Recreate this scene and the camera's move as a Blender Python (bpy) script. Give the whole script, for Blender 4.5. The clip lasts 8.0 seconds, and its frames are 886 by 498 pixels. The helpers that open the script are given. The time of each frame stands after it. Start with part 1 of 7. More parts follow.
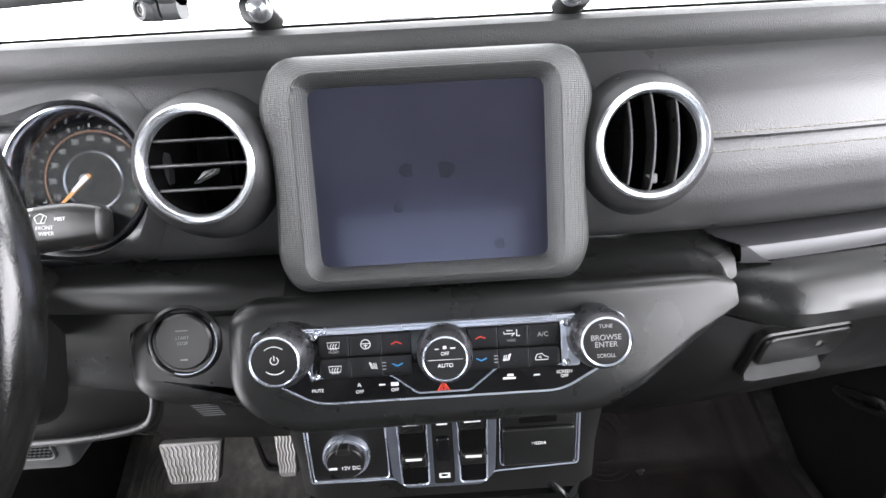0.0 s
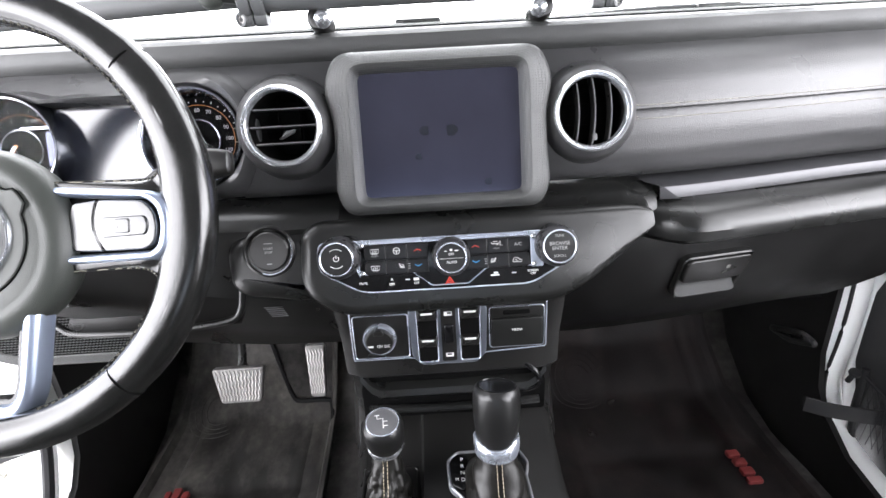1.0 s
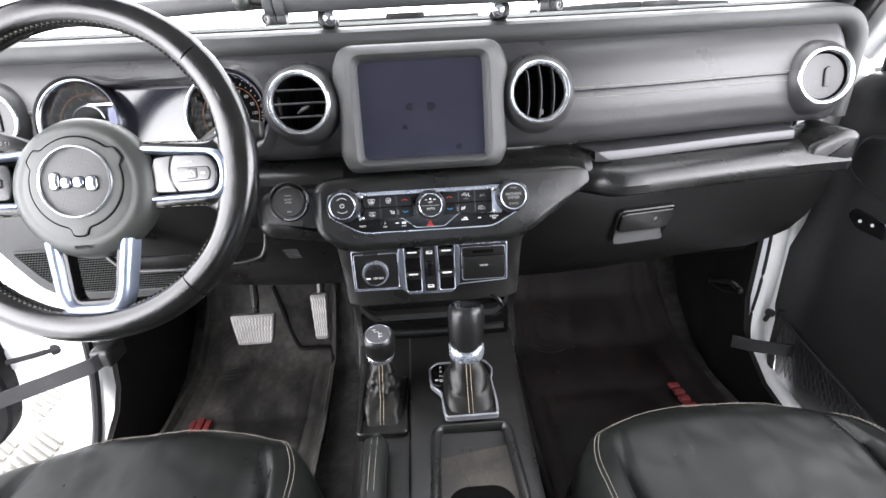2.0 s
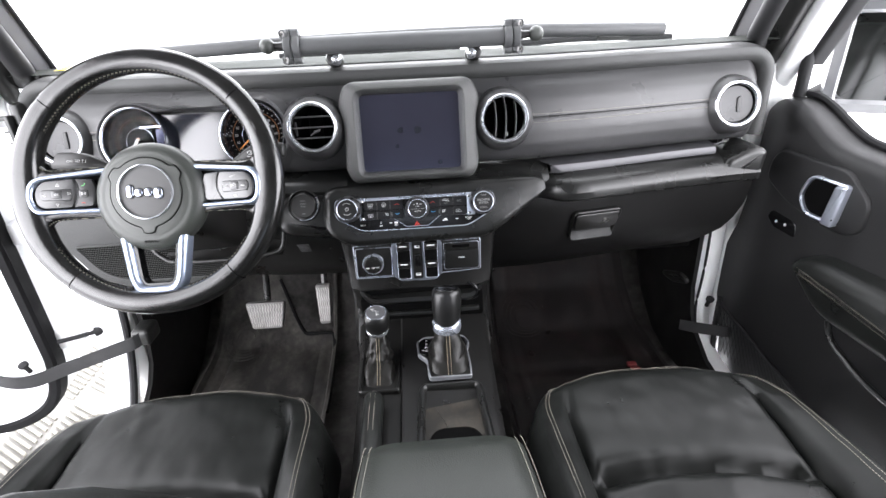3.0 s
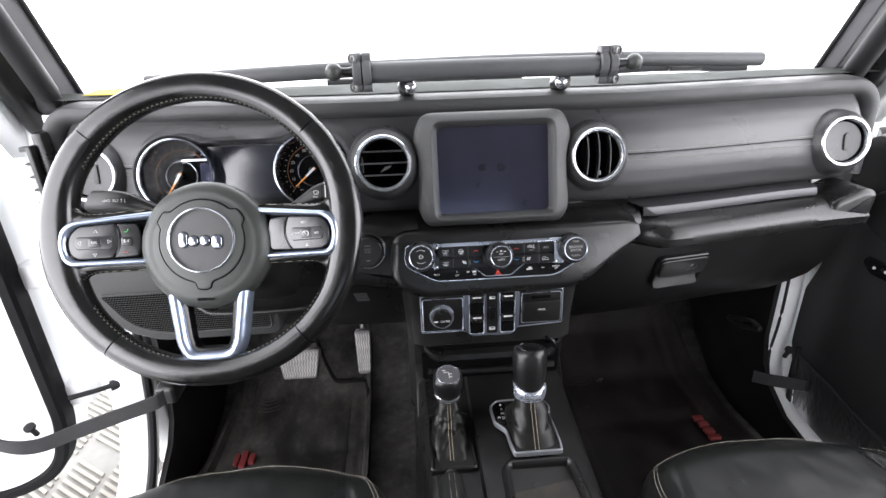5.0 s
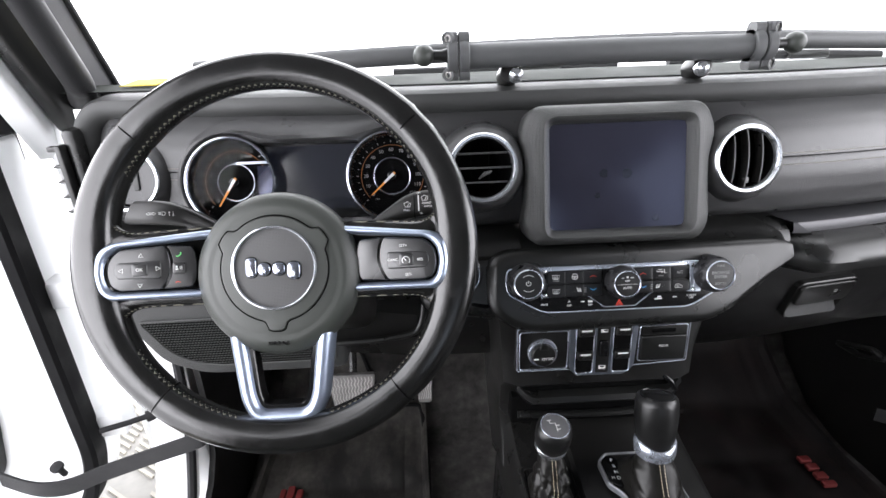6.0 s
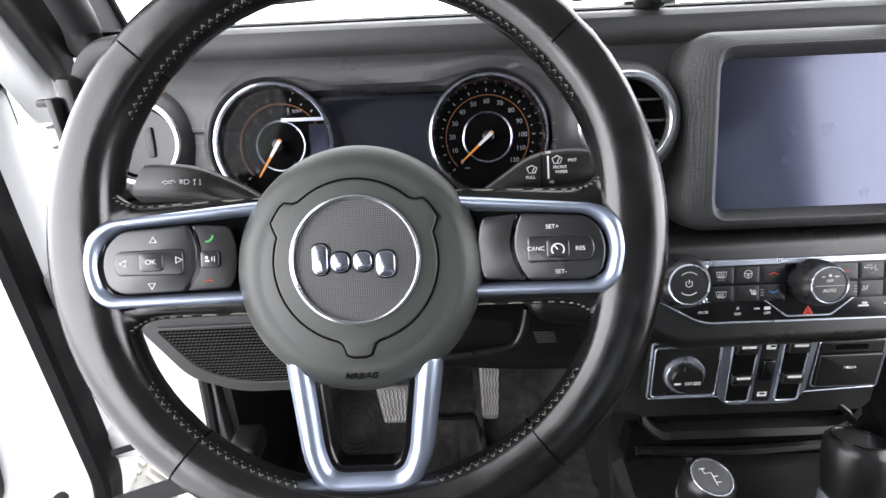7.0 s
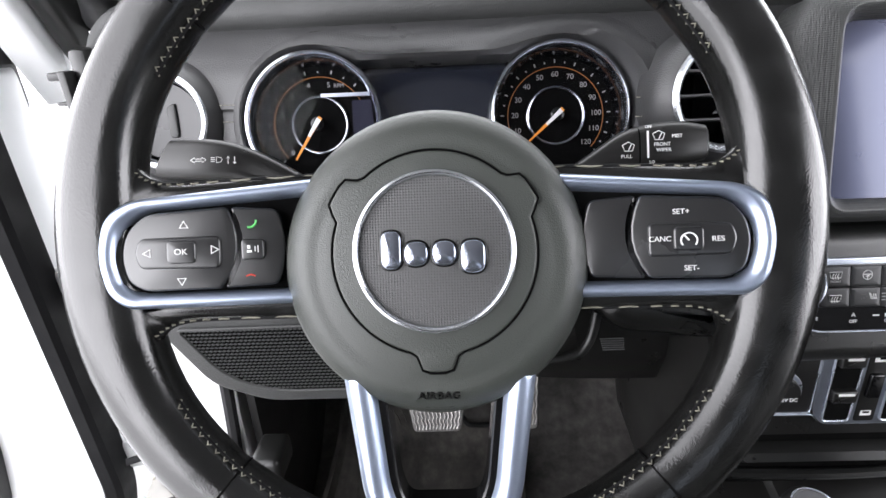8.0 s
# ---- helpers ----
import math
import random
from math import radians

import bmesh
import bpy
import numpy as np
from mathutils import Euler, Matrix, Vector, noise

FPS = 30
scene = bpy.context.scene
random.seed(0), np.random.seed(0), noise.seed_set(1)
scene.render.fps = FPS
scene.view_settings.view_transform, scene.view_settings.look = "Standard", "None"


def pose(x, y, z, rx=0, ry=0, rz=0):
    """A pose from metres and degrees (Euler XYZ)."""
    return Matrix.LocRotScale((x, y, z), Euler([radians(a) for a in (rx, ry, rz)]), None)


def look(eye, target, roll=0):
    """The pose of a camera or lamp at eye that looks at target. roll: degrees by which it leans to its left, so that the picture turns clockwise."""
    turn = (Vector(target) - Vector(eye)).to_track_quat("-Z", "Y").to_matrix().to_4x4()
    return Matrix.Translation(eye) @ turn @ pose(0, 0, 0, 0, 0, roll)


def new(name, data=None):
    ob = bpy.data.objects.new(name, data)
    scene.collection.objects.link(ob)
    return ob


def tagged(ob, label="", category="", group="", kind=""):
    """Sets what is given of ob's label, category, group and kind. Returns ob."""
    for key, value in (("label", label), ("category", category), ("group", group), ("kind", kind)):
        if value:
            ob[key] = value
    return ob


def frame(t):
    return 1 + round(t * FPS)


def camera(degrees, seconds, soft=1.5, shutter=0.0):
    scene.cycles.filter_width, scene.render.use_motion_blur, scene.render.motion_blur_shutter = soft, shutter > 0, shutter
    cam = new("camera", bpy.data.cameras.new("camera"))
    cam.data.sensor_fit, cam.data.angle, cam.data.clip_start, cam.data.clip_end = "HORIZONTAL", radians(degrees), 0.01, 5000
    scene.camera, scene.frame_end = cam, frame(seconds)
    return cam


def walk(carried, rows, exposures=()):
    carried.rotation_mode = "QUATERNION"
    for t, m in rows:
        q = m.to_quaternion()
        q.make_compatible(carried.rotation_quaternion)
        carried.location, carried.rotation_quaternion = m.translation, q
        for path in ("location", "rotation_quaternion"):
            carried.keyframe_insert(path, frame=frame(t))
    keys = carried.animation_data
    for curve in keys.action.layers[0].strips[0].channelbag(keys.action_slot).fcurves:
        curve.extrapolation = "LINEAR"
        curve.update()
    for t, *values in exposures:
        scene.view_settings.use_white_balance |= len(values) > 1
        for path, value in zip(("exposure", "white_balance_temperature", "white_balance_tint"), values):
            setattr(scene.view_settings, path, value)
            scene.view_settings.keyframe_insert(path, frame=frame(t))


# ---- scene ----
cam = camera(82.8, 8.0)
PATH = [
    (0, (0.002, 0.008, 1.369), (0.024, 1.855, 0.603), -3.1),
    (0.5, (0.006, -0.084, 1.384), (0.014, 1.744, 0.573), -3.8),
    (1, (-0.014, -0.181, 1.382), (0.016, 1.651, 0.579), -3.1),
    (1.5, (-0.005, -0.26, 1.389), (0.034, 1.545, 0.528), -3.1),
    (1.7, (-0.01, -0.299, 1.392), (0.05, 1.505, 0.531), -2.9),
    (2.8, (0.015, -0.499, 1.464), (0.076, 1.298, 0.588), -2.7),
    (3, (0.007, -0.529, 1.476), (0.089, 1.271, 0.609), -2.6),
    (3.5, (-0.016, -0.589, 1.498), (0.107, 1.229, 0.673), -1.8),
    (4, (-0.04, -0.616, 1.51), (0.106, 1.219, 0.728), -1.4),
    (4.2, (-0.056, -0.59, 1.496), (0.098, 1.254, 0.738), -1.5),
    (5.3, (-0.163, -0.333, 1.473), (-0.079, 1.501, 0.679), -2.1),
    (5.5, (-0.181, -0.303, 1.472), (-0.119, 1.53, 0.673), -2.3),
    (6, (-0.246, -0.239, 1.45), (-0.195, 1.599, 0.665), -2.0),
    (6.5, (-0.297, -0.153, 1.423), (-0.274, 1.681, 0.626), -2.1),
    (7, (-0.34, -0.076, 1.379), (-0.359, 1.751, 0.565), -2.6),
    (7.5, (-0.369, -0.033, 1.345), (-0.404, 1.785, 0.511), -2.0),
    (8, (-0.387, -0.02, 1.35), (-0.443, 1.806, 0.537), -2.6),
]
walk(cam, [(t, look(eye, target, roll)) for t, eye, target, roll in PATH],
     exposures=[(0.0, 1.0), (0.5, 1.10), (1.5, 1.05), (3.0, 0.73), (4.0, 0.45), (5.5, 0.25), (6.5, 0.15), (7.5, 0.30), (8.0, 0.32)])

# ---- light ----
world = bpy.data.worlds.new("white_studio")
scene.world = world
world.use_nodes = True
world.node_tree.nodes["Background"].inputs[0].default_value = (0.98, 0.975, 1.045, 1)
world.node_tree.nodes["Background"].inputs[1].default_value = 8.0
# lit white walls all round, falling off to an unlit studio ceiling
wn, wl = world.node_tree.nodes, world.node_tree.links
where, part_z, fall, tone = wn.new("ShaderNodeTexCoord"), wn.new("ShaderNodeSeparateXYZ"), wn.new("ShaderNodeMapRange"), wn.new("ShaderNodeVectorMath")
fall.interpolation_type = "SMOOTHSTEP"
fall.inputs[1].default_value, fall.inputs[2].default_value, fall.inputs[3].default_value, fall.inputs[4].default_value = 0.28, 0.65, 1.0, 0.5
tone.operation = "SCALE"
tone.inputs[0].default_value = (0.985, 0.98, 1.035)
wl.new(where.outputs["Generated"], part_z.inputs[0])
wl.new(part_z.outputs["Z"], fall.inputs[0])
wl.new(fall.outputs[0], tone.inputs["Scale"])
wl.new(tone.outputs[0], wn["Background"].inputs[0])

# ---- materials ----
def material(name, colour, rough=0.5, metal=0.0, grain=0.0, grain_size=900.0, patchy=0.12, patch_size=14.0,
             coat=0.0, spec=0.5, pattern="noise"):
    """A surface with colour mottling at a coarse scale, roughness variation and a fine relief."""
    m = bpy.data.materials.new(name)
    m.use_nodes = True
    nt = m.node_tree
    n, l = nt.nodes, nt.links
    b = n["Principled BSDF"]
    b.inputs["Roughness"].default_value = rough
    b.inputs["Metallic"].default_value = metal
    b.inputs["Coat Weight"].default_value = coat
    b.inputs["Coat Roughness"].default_value = 0.08
    b.inputs["Specular IOR Level"].default_value = spec
    tc = n.new("ShaderNodeTexCoord")
    big = n.new("ShaderNodeTexNoise")
    big.inputs["Scale"].default_value = patch_size
    big.inputs["Detail"].default_value = 5.0
    l.new(tc.outputs["Object"], big.inputs["Vector"])
    ramp = n.new("ShaderNodeMapRange")
    ramp.inputs[1].default_value, ramp.inputs[2].default_value = 0.3, 0.7
    ramp.inputs[3].default_value, ramp.inputs[4].default_value = 1.0 - patchy, 1.0 + patchy
    l.new(big.outputs["Fac"], ramp.inputs[0])
    mul = n.new("ShaderNodeVectorMath")
    mul.operation = "SCALE"
    mul.inputs[0].default_value = colour[:3]
    l.new(ramp.outputs[0], mul.inputs["Scale"])
    l.new(mul.outputs[0], b.inputs["Base Color"])
    if patchy > 0:
        rr = n.new("ShaderNodeMapRange")
        rr.inputs[1].default_value, rr.inputs[2].default_value = 0.3, 0.7
        rr.inputs[3].default_value, rr.inputs[4].default_value = max(0.02, rough * (1 - 1.2 * patchy)), min(1, rough * (1 + 1.2 * patchy))
        l.new(big.outputs["Fac"], rr.inputs[0])
        l.new(rr.outputs[0], b.inputs["Roughness"])
    if grain:
        if pattern == "noise":
            t = n.new("ShaderNodeTexNoise")
            t.inputs["Detail"].default_value = 3.0
            out = "Fac"
        else:
            t = n.new("ShaderNodeTexVoronoi")
            out = "Distance"
        t.inputs["Scale"].default_value = grain_size
        l.new(tc.outputs["Object"], t.inputs["Vector"])
        bump = n.new("ShaderNodeBump")
        bump.inputs["Strength"].default_value = grain
        bump.inputs["Distance"].default_value = 0.0006
        l.new(t.outputs[out], bump.inputs["Height"])
        l.new(bump.outputs[0], b.inputs["Normal"])
    return m


def glowless_glass(name, tint=(1, 1, 1), gloss=0.06, rough=0.02):
    m = bpy.data.materials.new(name)
    m.use_nodes = True
    n, l = m.node_tree.nodes, m.node_tree.links
    n.remove(n["Principled BSDF"])
    tr, gl, mix = n.new("ShaderNodeBsdfTransparent"), n.new("ShaderNodeBsdfGlossy"), n.new("ShaderNodeMixShader")
    tr.inputs[0].default_value = (*tint, 1)
    gl.inputs["Roughness"].default_value = rough
    mix.inputs[0].default_value = gloss
    l.new(tr.outputs[0], mix.inputs[1])
    l.new(gl.outputs[0], mix.inputs[2])
    l.new(mix.outputs[0], n["Material Output"].inputs[0])
    return m


SOFT = material("black_soft_plastic", (0.0098, 0.0100, 0.0096), 0.29, grain=0.22, grain_size=1500, patchy=0.10, spec=0.50)
PAD = material("black_dash_pad", (0.028, 0.029, 0.0285), 0.50, grain=0.5, grain_size=1100, patchy=0.12, pattern="voronoi")
LEATHERETTE = material("black_stitched_dash_skin", (0.040, 0.040, 0.041), 0.30, grain=0.35, grain_size=900, patchy=0.1, pattern="voronoi")
HARD = material("black_hard_plastic", (0.0108, 0.0106, 0.0102), 0.30, grain=0.2, grain_size=1800, patchy=0.12, spec=0.5)
# Hard plastic darkened and dulled: shade of the low panels put into colour.
LOWDASH = material("matt_shaded_lower_dash", (0.0062, 0.0060, 0.0060), 0.46, grain=0.3, grain_size=1500, patchy=0.15, spec=0.28)
HUB = material("grained_airbag_cover", (0.044, 0.048, 0.043), 0.38, grain=0.24, grain_size=1500, patchy=0.08, pattern="voronoi")
LEATHER = material("black_wheel_leather", (0.0075, 0.0075, 0.0072), 0.19, grain=0.10, grain_size=1000, patchy=0.30, patch_size=60, pattern="voronoi", spec=0.7)
SEAT = material("black_seat_leather", (0.0118, 0.0127, 0.0119), 0.35, grain=0.14, grain_size=1300, patchy=0.22, patch_size=11, pattern="voronoi", spec=0.28)
BOOT = material("black_soft_boot_leather", (0.0120, 0.0114, 0.0102), 0.36, grain=0.5, grain_size=130, patchy=0.3, spec=0.32)
SEALR = material("black_seal_sponge", (0.007, 0.007, 0.0075), 0.75, grain=0.3, grain_size=400, patchy=0.25, spec=0.12)
GLOSS = material("gloss_black", (0.006, 0.006, 0.0065), 0.16, patchy=0.08, spec=0.45)
# Near-black that puts the shade of hollows and gaps into colour; also matt parts.
VOID = material("shade_and_matt_black", (0.004, 0.004, 0.004), 0.9, patchy=0.1, spec=0.03)
RUBBER = material("black_rubber", (0.014, 0.014, 0.015), 0.6, grain=0.4, grain_size=500, patchy=0.15, spec=0.25)
CARPET = material("black_carpet", (0.018, 0.0172, 0.0168), 0.95, grain=1.0, grain_size=1400, patchy=0.5, patch_size=30, spec=0.05)
# Dusty passenger mat, darkened: the footwell's shade is put into its colour.
MAT = material("dusty_shaded_mat", (0.0058, 0.0046, 0.0046), 0.50, grain=0.5, grain_size=240, patchy=0.5, patch_size=9, spec=0.18)
SILVER = material("satin_silver", (0.56, 0.60, 0.68), 0.27, 0.76, patchy=0.1)
SPOKE = material("satin_spoke_silver", (0.47, 0.54, 0.68), 0.33, 0.85, patchy=0.03, patch_size=40)
CHROME = material("bright_chrome", (0.62, 0.64, 0.67), 0.22, 0.9, patchy=0.06)
STEEL = material("worn_pedal_steel", (0.34, 0.33, 0.32), 0.45, 1.0, patchy=0.2, patch_size=60)
PAINT = material("white_car_paint", (0.82, 0.83, 0.83), 0.25, patchy=0.03, coat=0.5)
THREAD = material("grey_beige_thread", (0.26, 0.245, 0.205), 0.8, patchy=0.2, patch_size=200)
TAN = material("tan_thread", (0.46, 0.40, 0.29), 0.8, patchy=0.2, patch_size=200)
PRINT = material("white_print", (0.75, 0.75, 0.74), 0.5, patchy=0.03)
GREYPRINT = material("grey_print", (0.3, 0.3, 0.3), 0.5, patchy=0.03)
RED = material("red_print", (0.62, 0.05, 0.03), 0.5, patchy=0.1)
ORANGE = material("orange_needle", (0.8, 0.28, 0.03), 0.45, patchy=0.05)
ARC = material("dim_orange_print", (0.30, 0.11, 0.025), 0.5, patchy=0.05)
BLUE = material("blue_print", (0.05, 0.3, 0.65), 0.5, patchy=0.05)
GREEN = material("green_print", (0.1, 0.45, 0.12), 0.5, patchy=0.05)
YELLOW = material("yellow_sticker", (0.42, 0.34, 0.006), 0.6, patchy=0.1, spec=0.2)
SCREEN = material("dark_touchscreen", (0.021, 0.021, 0.030), 0.17, patchy=0.08, patch_size=18, coat=0.4, spec=0.7)
SCREEN.node_tree.nodes["Principled BSDF"].inputs["Specular Tint"].default_value = (0.55, 0.62, 1.0, 1)
TEXTILE = material("black_strap_webbing", (0.014, 0.014, 0.015), 0.8, grain=1.0, grain_size=900, patchy=0.15)
HEADLINER = material("grey_headliner", (0.15, 0.15, 0.155), 0.9, grain=0.4, grain_size=700, patchy=0.1)
FLOORPAINT = material("pale_studio_floor", (0.7, 0.7, 0.7), 0.5, patchy=0.05, patch_size=1.5)
DOORTRIM = material("black_door_trim", (0.0150, 0.0150, 0.0156), 0.44, grain=0.35, grain_size=1300, patchy=0.12, spec=0.34)
DARKTHREAD = material("dark_olive_thread", (0.20, 0.19, 0.15), 0.7, patchy=0.2, patch_size=200)
PEDAL = material("worn_pedal_face", (0.16, 0.155, 0.15), 0.5, 0.4, grain=0.4, grain_size=600, patchy=0.25, patch_size=60)
LID = material("armrest_leather", (0.025, 0.0285, 0.0245), 0.4, grain=0.35, grain_size=650, patchy=0.1, patch_size=9, pattern="voronoi", spec=0.4)
RIB = material("pale_ribbed_step", (0.26, 0.245, 0.21), 0.7, patchy=0.1, patch_size=20)
# Same dusty rubber, its colour raised for light through the driver's open door.
DUSTY = material("dusty_driver_mat", (0.015, 0.0142, 0.0136), 0.55, grain=0.6, grain_size=260, patchy=0.45, patch_size=8, spec=0.25)
def soiled(m, dust, low, high, scale, streak=(1.0, 1.0, 1.0)):
    """Dry dust lying in uneven patches and streaks over a surface."""
    n, l = m.node_tree.nodes, m.node_tree.links
    b = n["Principled BSDF"]
    tc, mp, nz, fine = n.new("ShaderNodeTexCoord"), n.new("ShaderNodeMapping"), n.new("ShaderNodeTexNoise"), n.new("ShaderNodeTexNoise")
    mp.inputs["Scale"].default_value = streak
    nz.inputs["Scale"].default_value, nz.inputs["Detail"].default_value, nz.inputs["Roughness"].default_value = scale, 8.0, 0.68
    fine.inputs["Scale"].default_value, fine.inputs["Detail"].default_value = scale * 9, 4.0
    l.new(tc.outputs["Object"], mp.inputs[0])
    l.new(mp.outputs[0], nz.inputs["Vector"])
    l.new(tc.outputs["Object"], fine.inputs["Vector"])
    rng, both, mix = n.new("ShaderNodeMapRange"), n.new("ShaderNodeMath"), n.new("ShaderNodeMixRGB")
    rng.inputs[1].default_value, rng.inputs[2].default_value, rng.inputs[3].default_value, rng.inputs[4].default_value = low, high, 0.0, 1.6
    both.operation = "MULTIPLY"
    both.use_clamp = True
    l.new(nz.outputs["Fac"], rng.inputs[0])
    l.new(rng.outputs[0], both.inputs[0])
    l.new(fine.outputs["Fac"], both.inputs[1])
    clean = b.inputs["Base Color"].links[0].from_socket
    l.new(clean, mix.inputs[1])
    mix.inputs[2].default_value = (*dust, 1)
    l.new(both.outputs[0], mix.inputs[0])
    l.new(mix.outputs[0], b.inputs["Base Color"])
    return m


soiled(DUSTY, (0.105, 0.098, 0.088), 0.44, 0.74, 6.0, (1.0, 0.55, 1.0))
# Passenger dust is toned down too, for the same footwell shade.
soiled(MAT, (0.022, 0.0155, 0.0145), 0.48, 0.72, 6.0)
soiled(CARPET, (0.090, 0.086, 0.082), 0.38, 0.68, 5.0)
EMBLEM = material("dull_red_rubber", (0.12, 0.009, 0.009), 0.7, patchy=0.15)
WGLASS = glowless_glass("windscreen_glass", (0.97, 0.99, 0.98), 0.04)
SLAT = material("vent_slat_plastic", (0.10, 0.10, 0.102), 0.3, patchy=0.08)
BARREL = material("satin_knob_barrel", (0.040, 0.040, 0.043), 0.30, 0.35, patchy=0.2, patch_size=90)
BUTTON = material("satin_black_button", (0.010, 0.010, 0.0108), 0.30, patchy=0.08, spec=0.35)
# Unseen glass, dark enough to dim reflections of the rear window in the screen.
TINT = glowless_glass("smoked_rear_glass", (0.34, 0.36, 0.38), 0.05)
LENS = glowless_glass("clear_gauge_lens", (0.94, 0.94, 0.96), 0.006)
DASHTOP = material("matt_dash_top", (0.032, 0.036, 0.032), 0.8, grain=0.5, grain_size=1100, patchy=0.12, spec=0.15)
GRIP = material("satin_black_grip", (0.012, 0.012, 0.012), 0.33, grain=0.1, grain_size=1500, patchy=0.1)
DISPLAY = material("blue_black_display", (0.012, 0.014, 0.022), 0.12, patchy=0.1, spec=0.9)
MIRROR = material("mirror_glass", (0.85, 0.86, 0.87), 0.02, 1.0, patchy=0.0)

# ---- mesh helpers ----
def part(name, bm, mat, parent=None, label="", smooth=40):
    """Links a bmesh as one mesh object, under parent where there is one."""
    bmesh.ops.recalc_face_normals(bm, faces=bm.faces)
    me = bpy.data.meshes.new(name)
    bm.to_mesh(me)
    bm.free()
    me.materials.append(mat)
    if smooth:
        for p in me.polygons:
            p.use_smooth = True
        me.set_sharp_from_angle(angle=radians(smooth))
    ob = new(name, me)
    if parent is not None:
        ob.parent = parent
    if label:
        tagged(ob, label)
    return ob


def thing(name, m, label, category, group="", kind=""):
    ob = new(name)
    ob.empty_display_size = 0.02
    ob.matrix_world = m
    return tagged(ob, label, category, group, kind)


def face(x, y, z, tilt, turn=0, lean=0):
    """A frame on a dash face: local x right, y up along the face, z out towards the cabin. tilt: degrees it leans back."""
    return pose(x, y, z, 0, 0, turn) @ pose(0, 0, 0, 90 - tilt, 0, 0) @ pose(0, 0, 0, 0, 0, lean)


def rounded(pts, r, n=4):
    """A closed 2D outline with its corners rounded; r one radius or one for each corner."""
    out = []
    k = len(pts)
    for i in range(k):
        p, a, b = Vector(pts[i]), Vector(pts[i - 1]), Vector(pts[(i + 1) % k])
        rad = r[i] if isinstance(r, (list, tuple)) else r
        da, db = (a - p), (b - p)
        rad = min(rad, da.length * 0.48, db.length * 0.48)
        if rad < 1e-6:
            out.append(tuple(p))
            continue
        s, e = p + da.normalized() * rad, p + db.normalized() * rad
        for j in range(n + 1):
            t = j / n
            q = s * (1 - t) ** 2 + p * 2 * t * (1 - t) + e * t ** 2
            out.append(tuple(q))
    return out


def rect(cx, cy, w, h, r=0.0, n=4):
    return rounded([(cx - w / 2, cy - h / 2), (cx + w / 2, cy - h / 2), (cx + w / 2, cy + h / 2), (cx - w / 2, cy + h / 2)], r, n)


def circle(cx, cy, r, n=40, squash=1.0):
    return [(cx + r * math.cos(2 * math.pi * i / n), cy + squash * r * math.sin(2 * math.pi * i / n)) for i in range(n)]


def inset(pts, d):
    """The outline moved inwards by d (outline runs counter-clockwise)."""
    k, out = len(pts), []
    for i in range(k):
        a, p, b = Vector(pts[i - 1]), Vector(pts[i]), Vector(pts[(i + 1) % k])
        e1, e2 = (p - a), (b - p)
        if e1.length < 1e-9 or e2.length < 1e-9:
            out.append(tuple(p)); continue
        n1, n2 = Vector((-e1.y, e1.x)).normalized(), Vector((-e2.y, e2.x)).normalized()
        nn = n1 + n2
        nn = nn / max(nn.length_squared, 1e-6) * 2
        if nn.length > 2: nn = nn.normalized() * 2
        out.append(tuple(p + nn * d))
    return out


def loops(bm, rings, cap0=True, cap1=True, closed=True):
    """Skins a row of rings, each a list of 3D points of one count."""
    vs = [[bm.verts.new(p) for p in ring] for ring in rings]
    k = len(vs[0])
    for a, b in zip(vs, vs[1:]):
        for i in range(k if closed else k - 1):
            j = (i + 1) % k
            bm.faces.new((a[i], a[j], b[j], b[i]))
    if cap0 and closed: bm.faces.new(list(reversed(vs[0])))
    if cap1 and closed: bm.faces.new(vs[-1])
    return vs


def prism(bm, pts, z0, z1, soft=0.0, dome=0.0):
    """A plate with this outline from z0 to z1, its upper edge rounded by soft."""
    rings = [[(x, y, z0) for x, y in pts]]
    if soft > 0:
        for a in (0, 0.35, 0.7, 1.0):
            d = soft * (1 - math.cos(a * math.pi / 2))
            rings.append([(x, y, z1 - soft + soft * math.sin(a * math.pi / 2)) for x, y in inset(pts, d)])
    else:
        rings.append([(x, y, z1) for x, y in pts])
    if dome:
        last = inset(pts, soft)
        c = Vector((sum(p[0] for p in last) / len(last), sum(p[1] for p in last) / len(last)))
        for f in (0.75, 0.5, 0.25):
            rings.append([(c.x + (x - c.x) * f, c.y + (y - c.y) * f, z1 + dome * (1 - f * f)) for x, y in last])
    loops(bm, rings)


def ring_plate(bm, outer, inner, z0, z1, soft=0.0):
    """A frame between two outlines of the same count."""
    seq = [[(x, y, z0) for x, y in outer], [(x, y, z1 - soft) for x, y in outer], [(x, y, z1) for x, y in inset(outer, soft)],
           [(x, y, z1) for x, y in inset(inner, -soft)], [(x, y, z1 - soft) for x, y in inner], [(x, y, z0) for x, y in inner]]
    vs = loops(bm, seq, False, False)
    k = len(outer)
    for i in range(k):
        j = (i + 1) % k
        bm.faces.new((vs[-1][i], vs[-1][j], vs[0][j], vs[0][i]))


def ring_round(bm, outer, inner, z0, z1, n=9):
    """A frame between two outlines with a rounded crown."""
    seq = []
    for k in range(n + 1):
        t = k / n
        h = math.sin(math.pi * t) ** 0.32
        seq.append([(a + (c - a) * t, b + (d - b) * t, z0 + (z1 - z0) * h) for (a, b), (c, d) in zip(outer, inner)])
    loops(bm, seq, False, False)


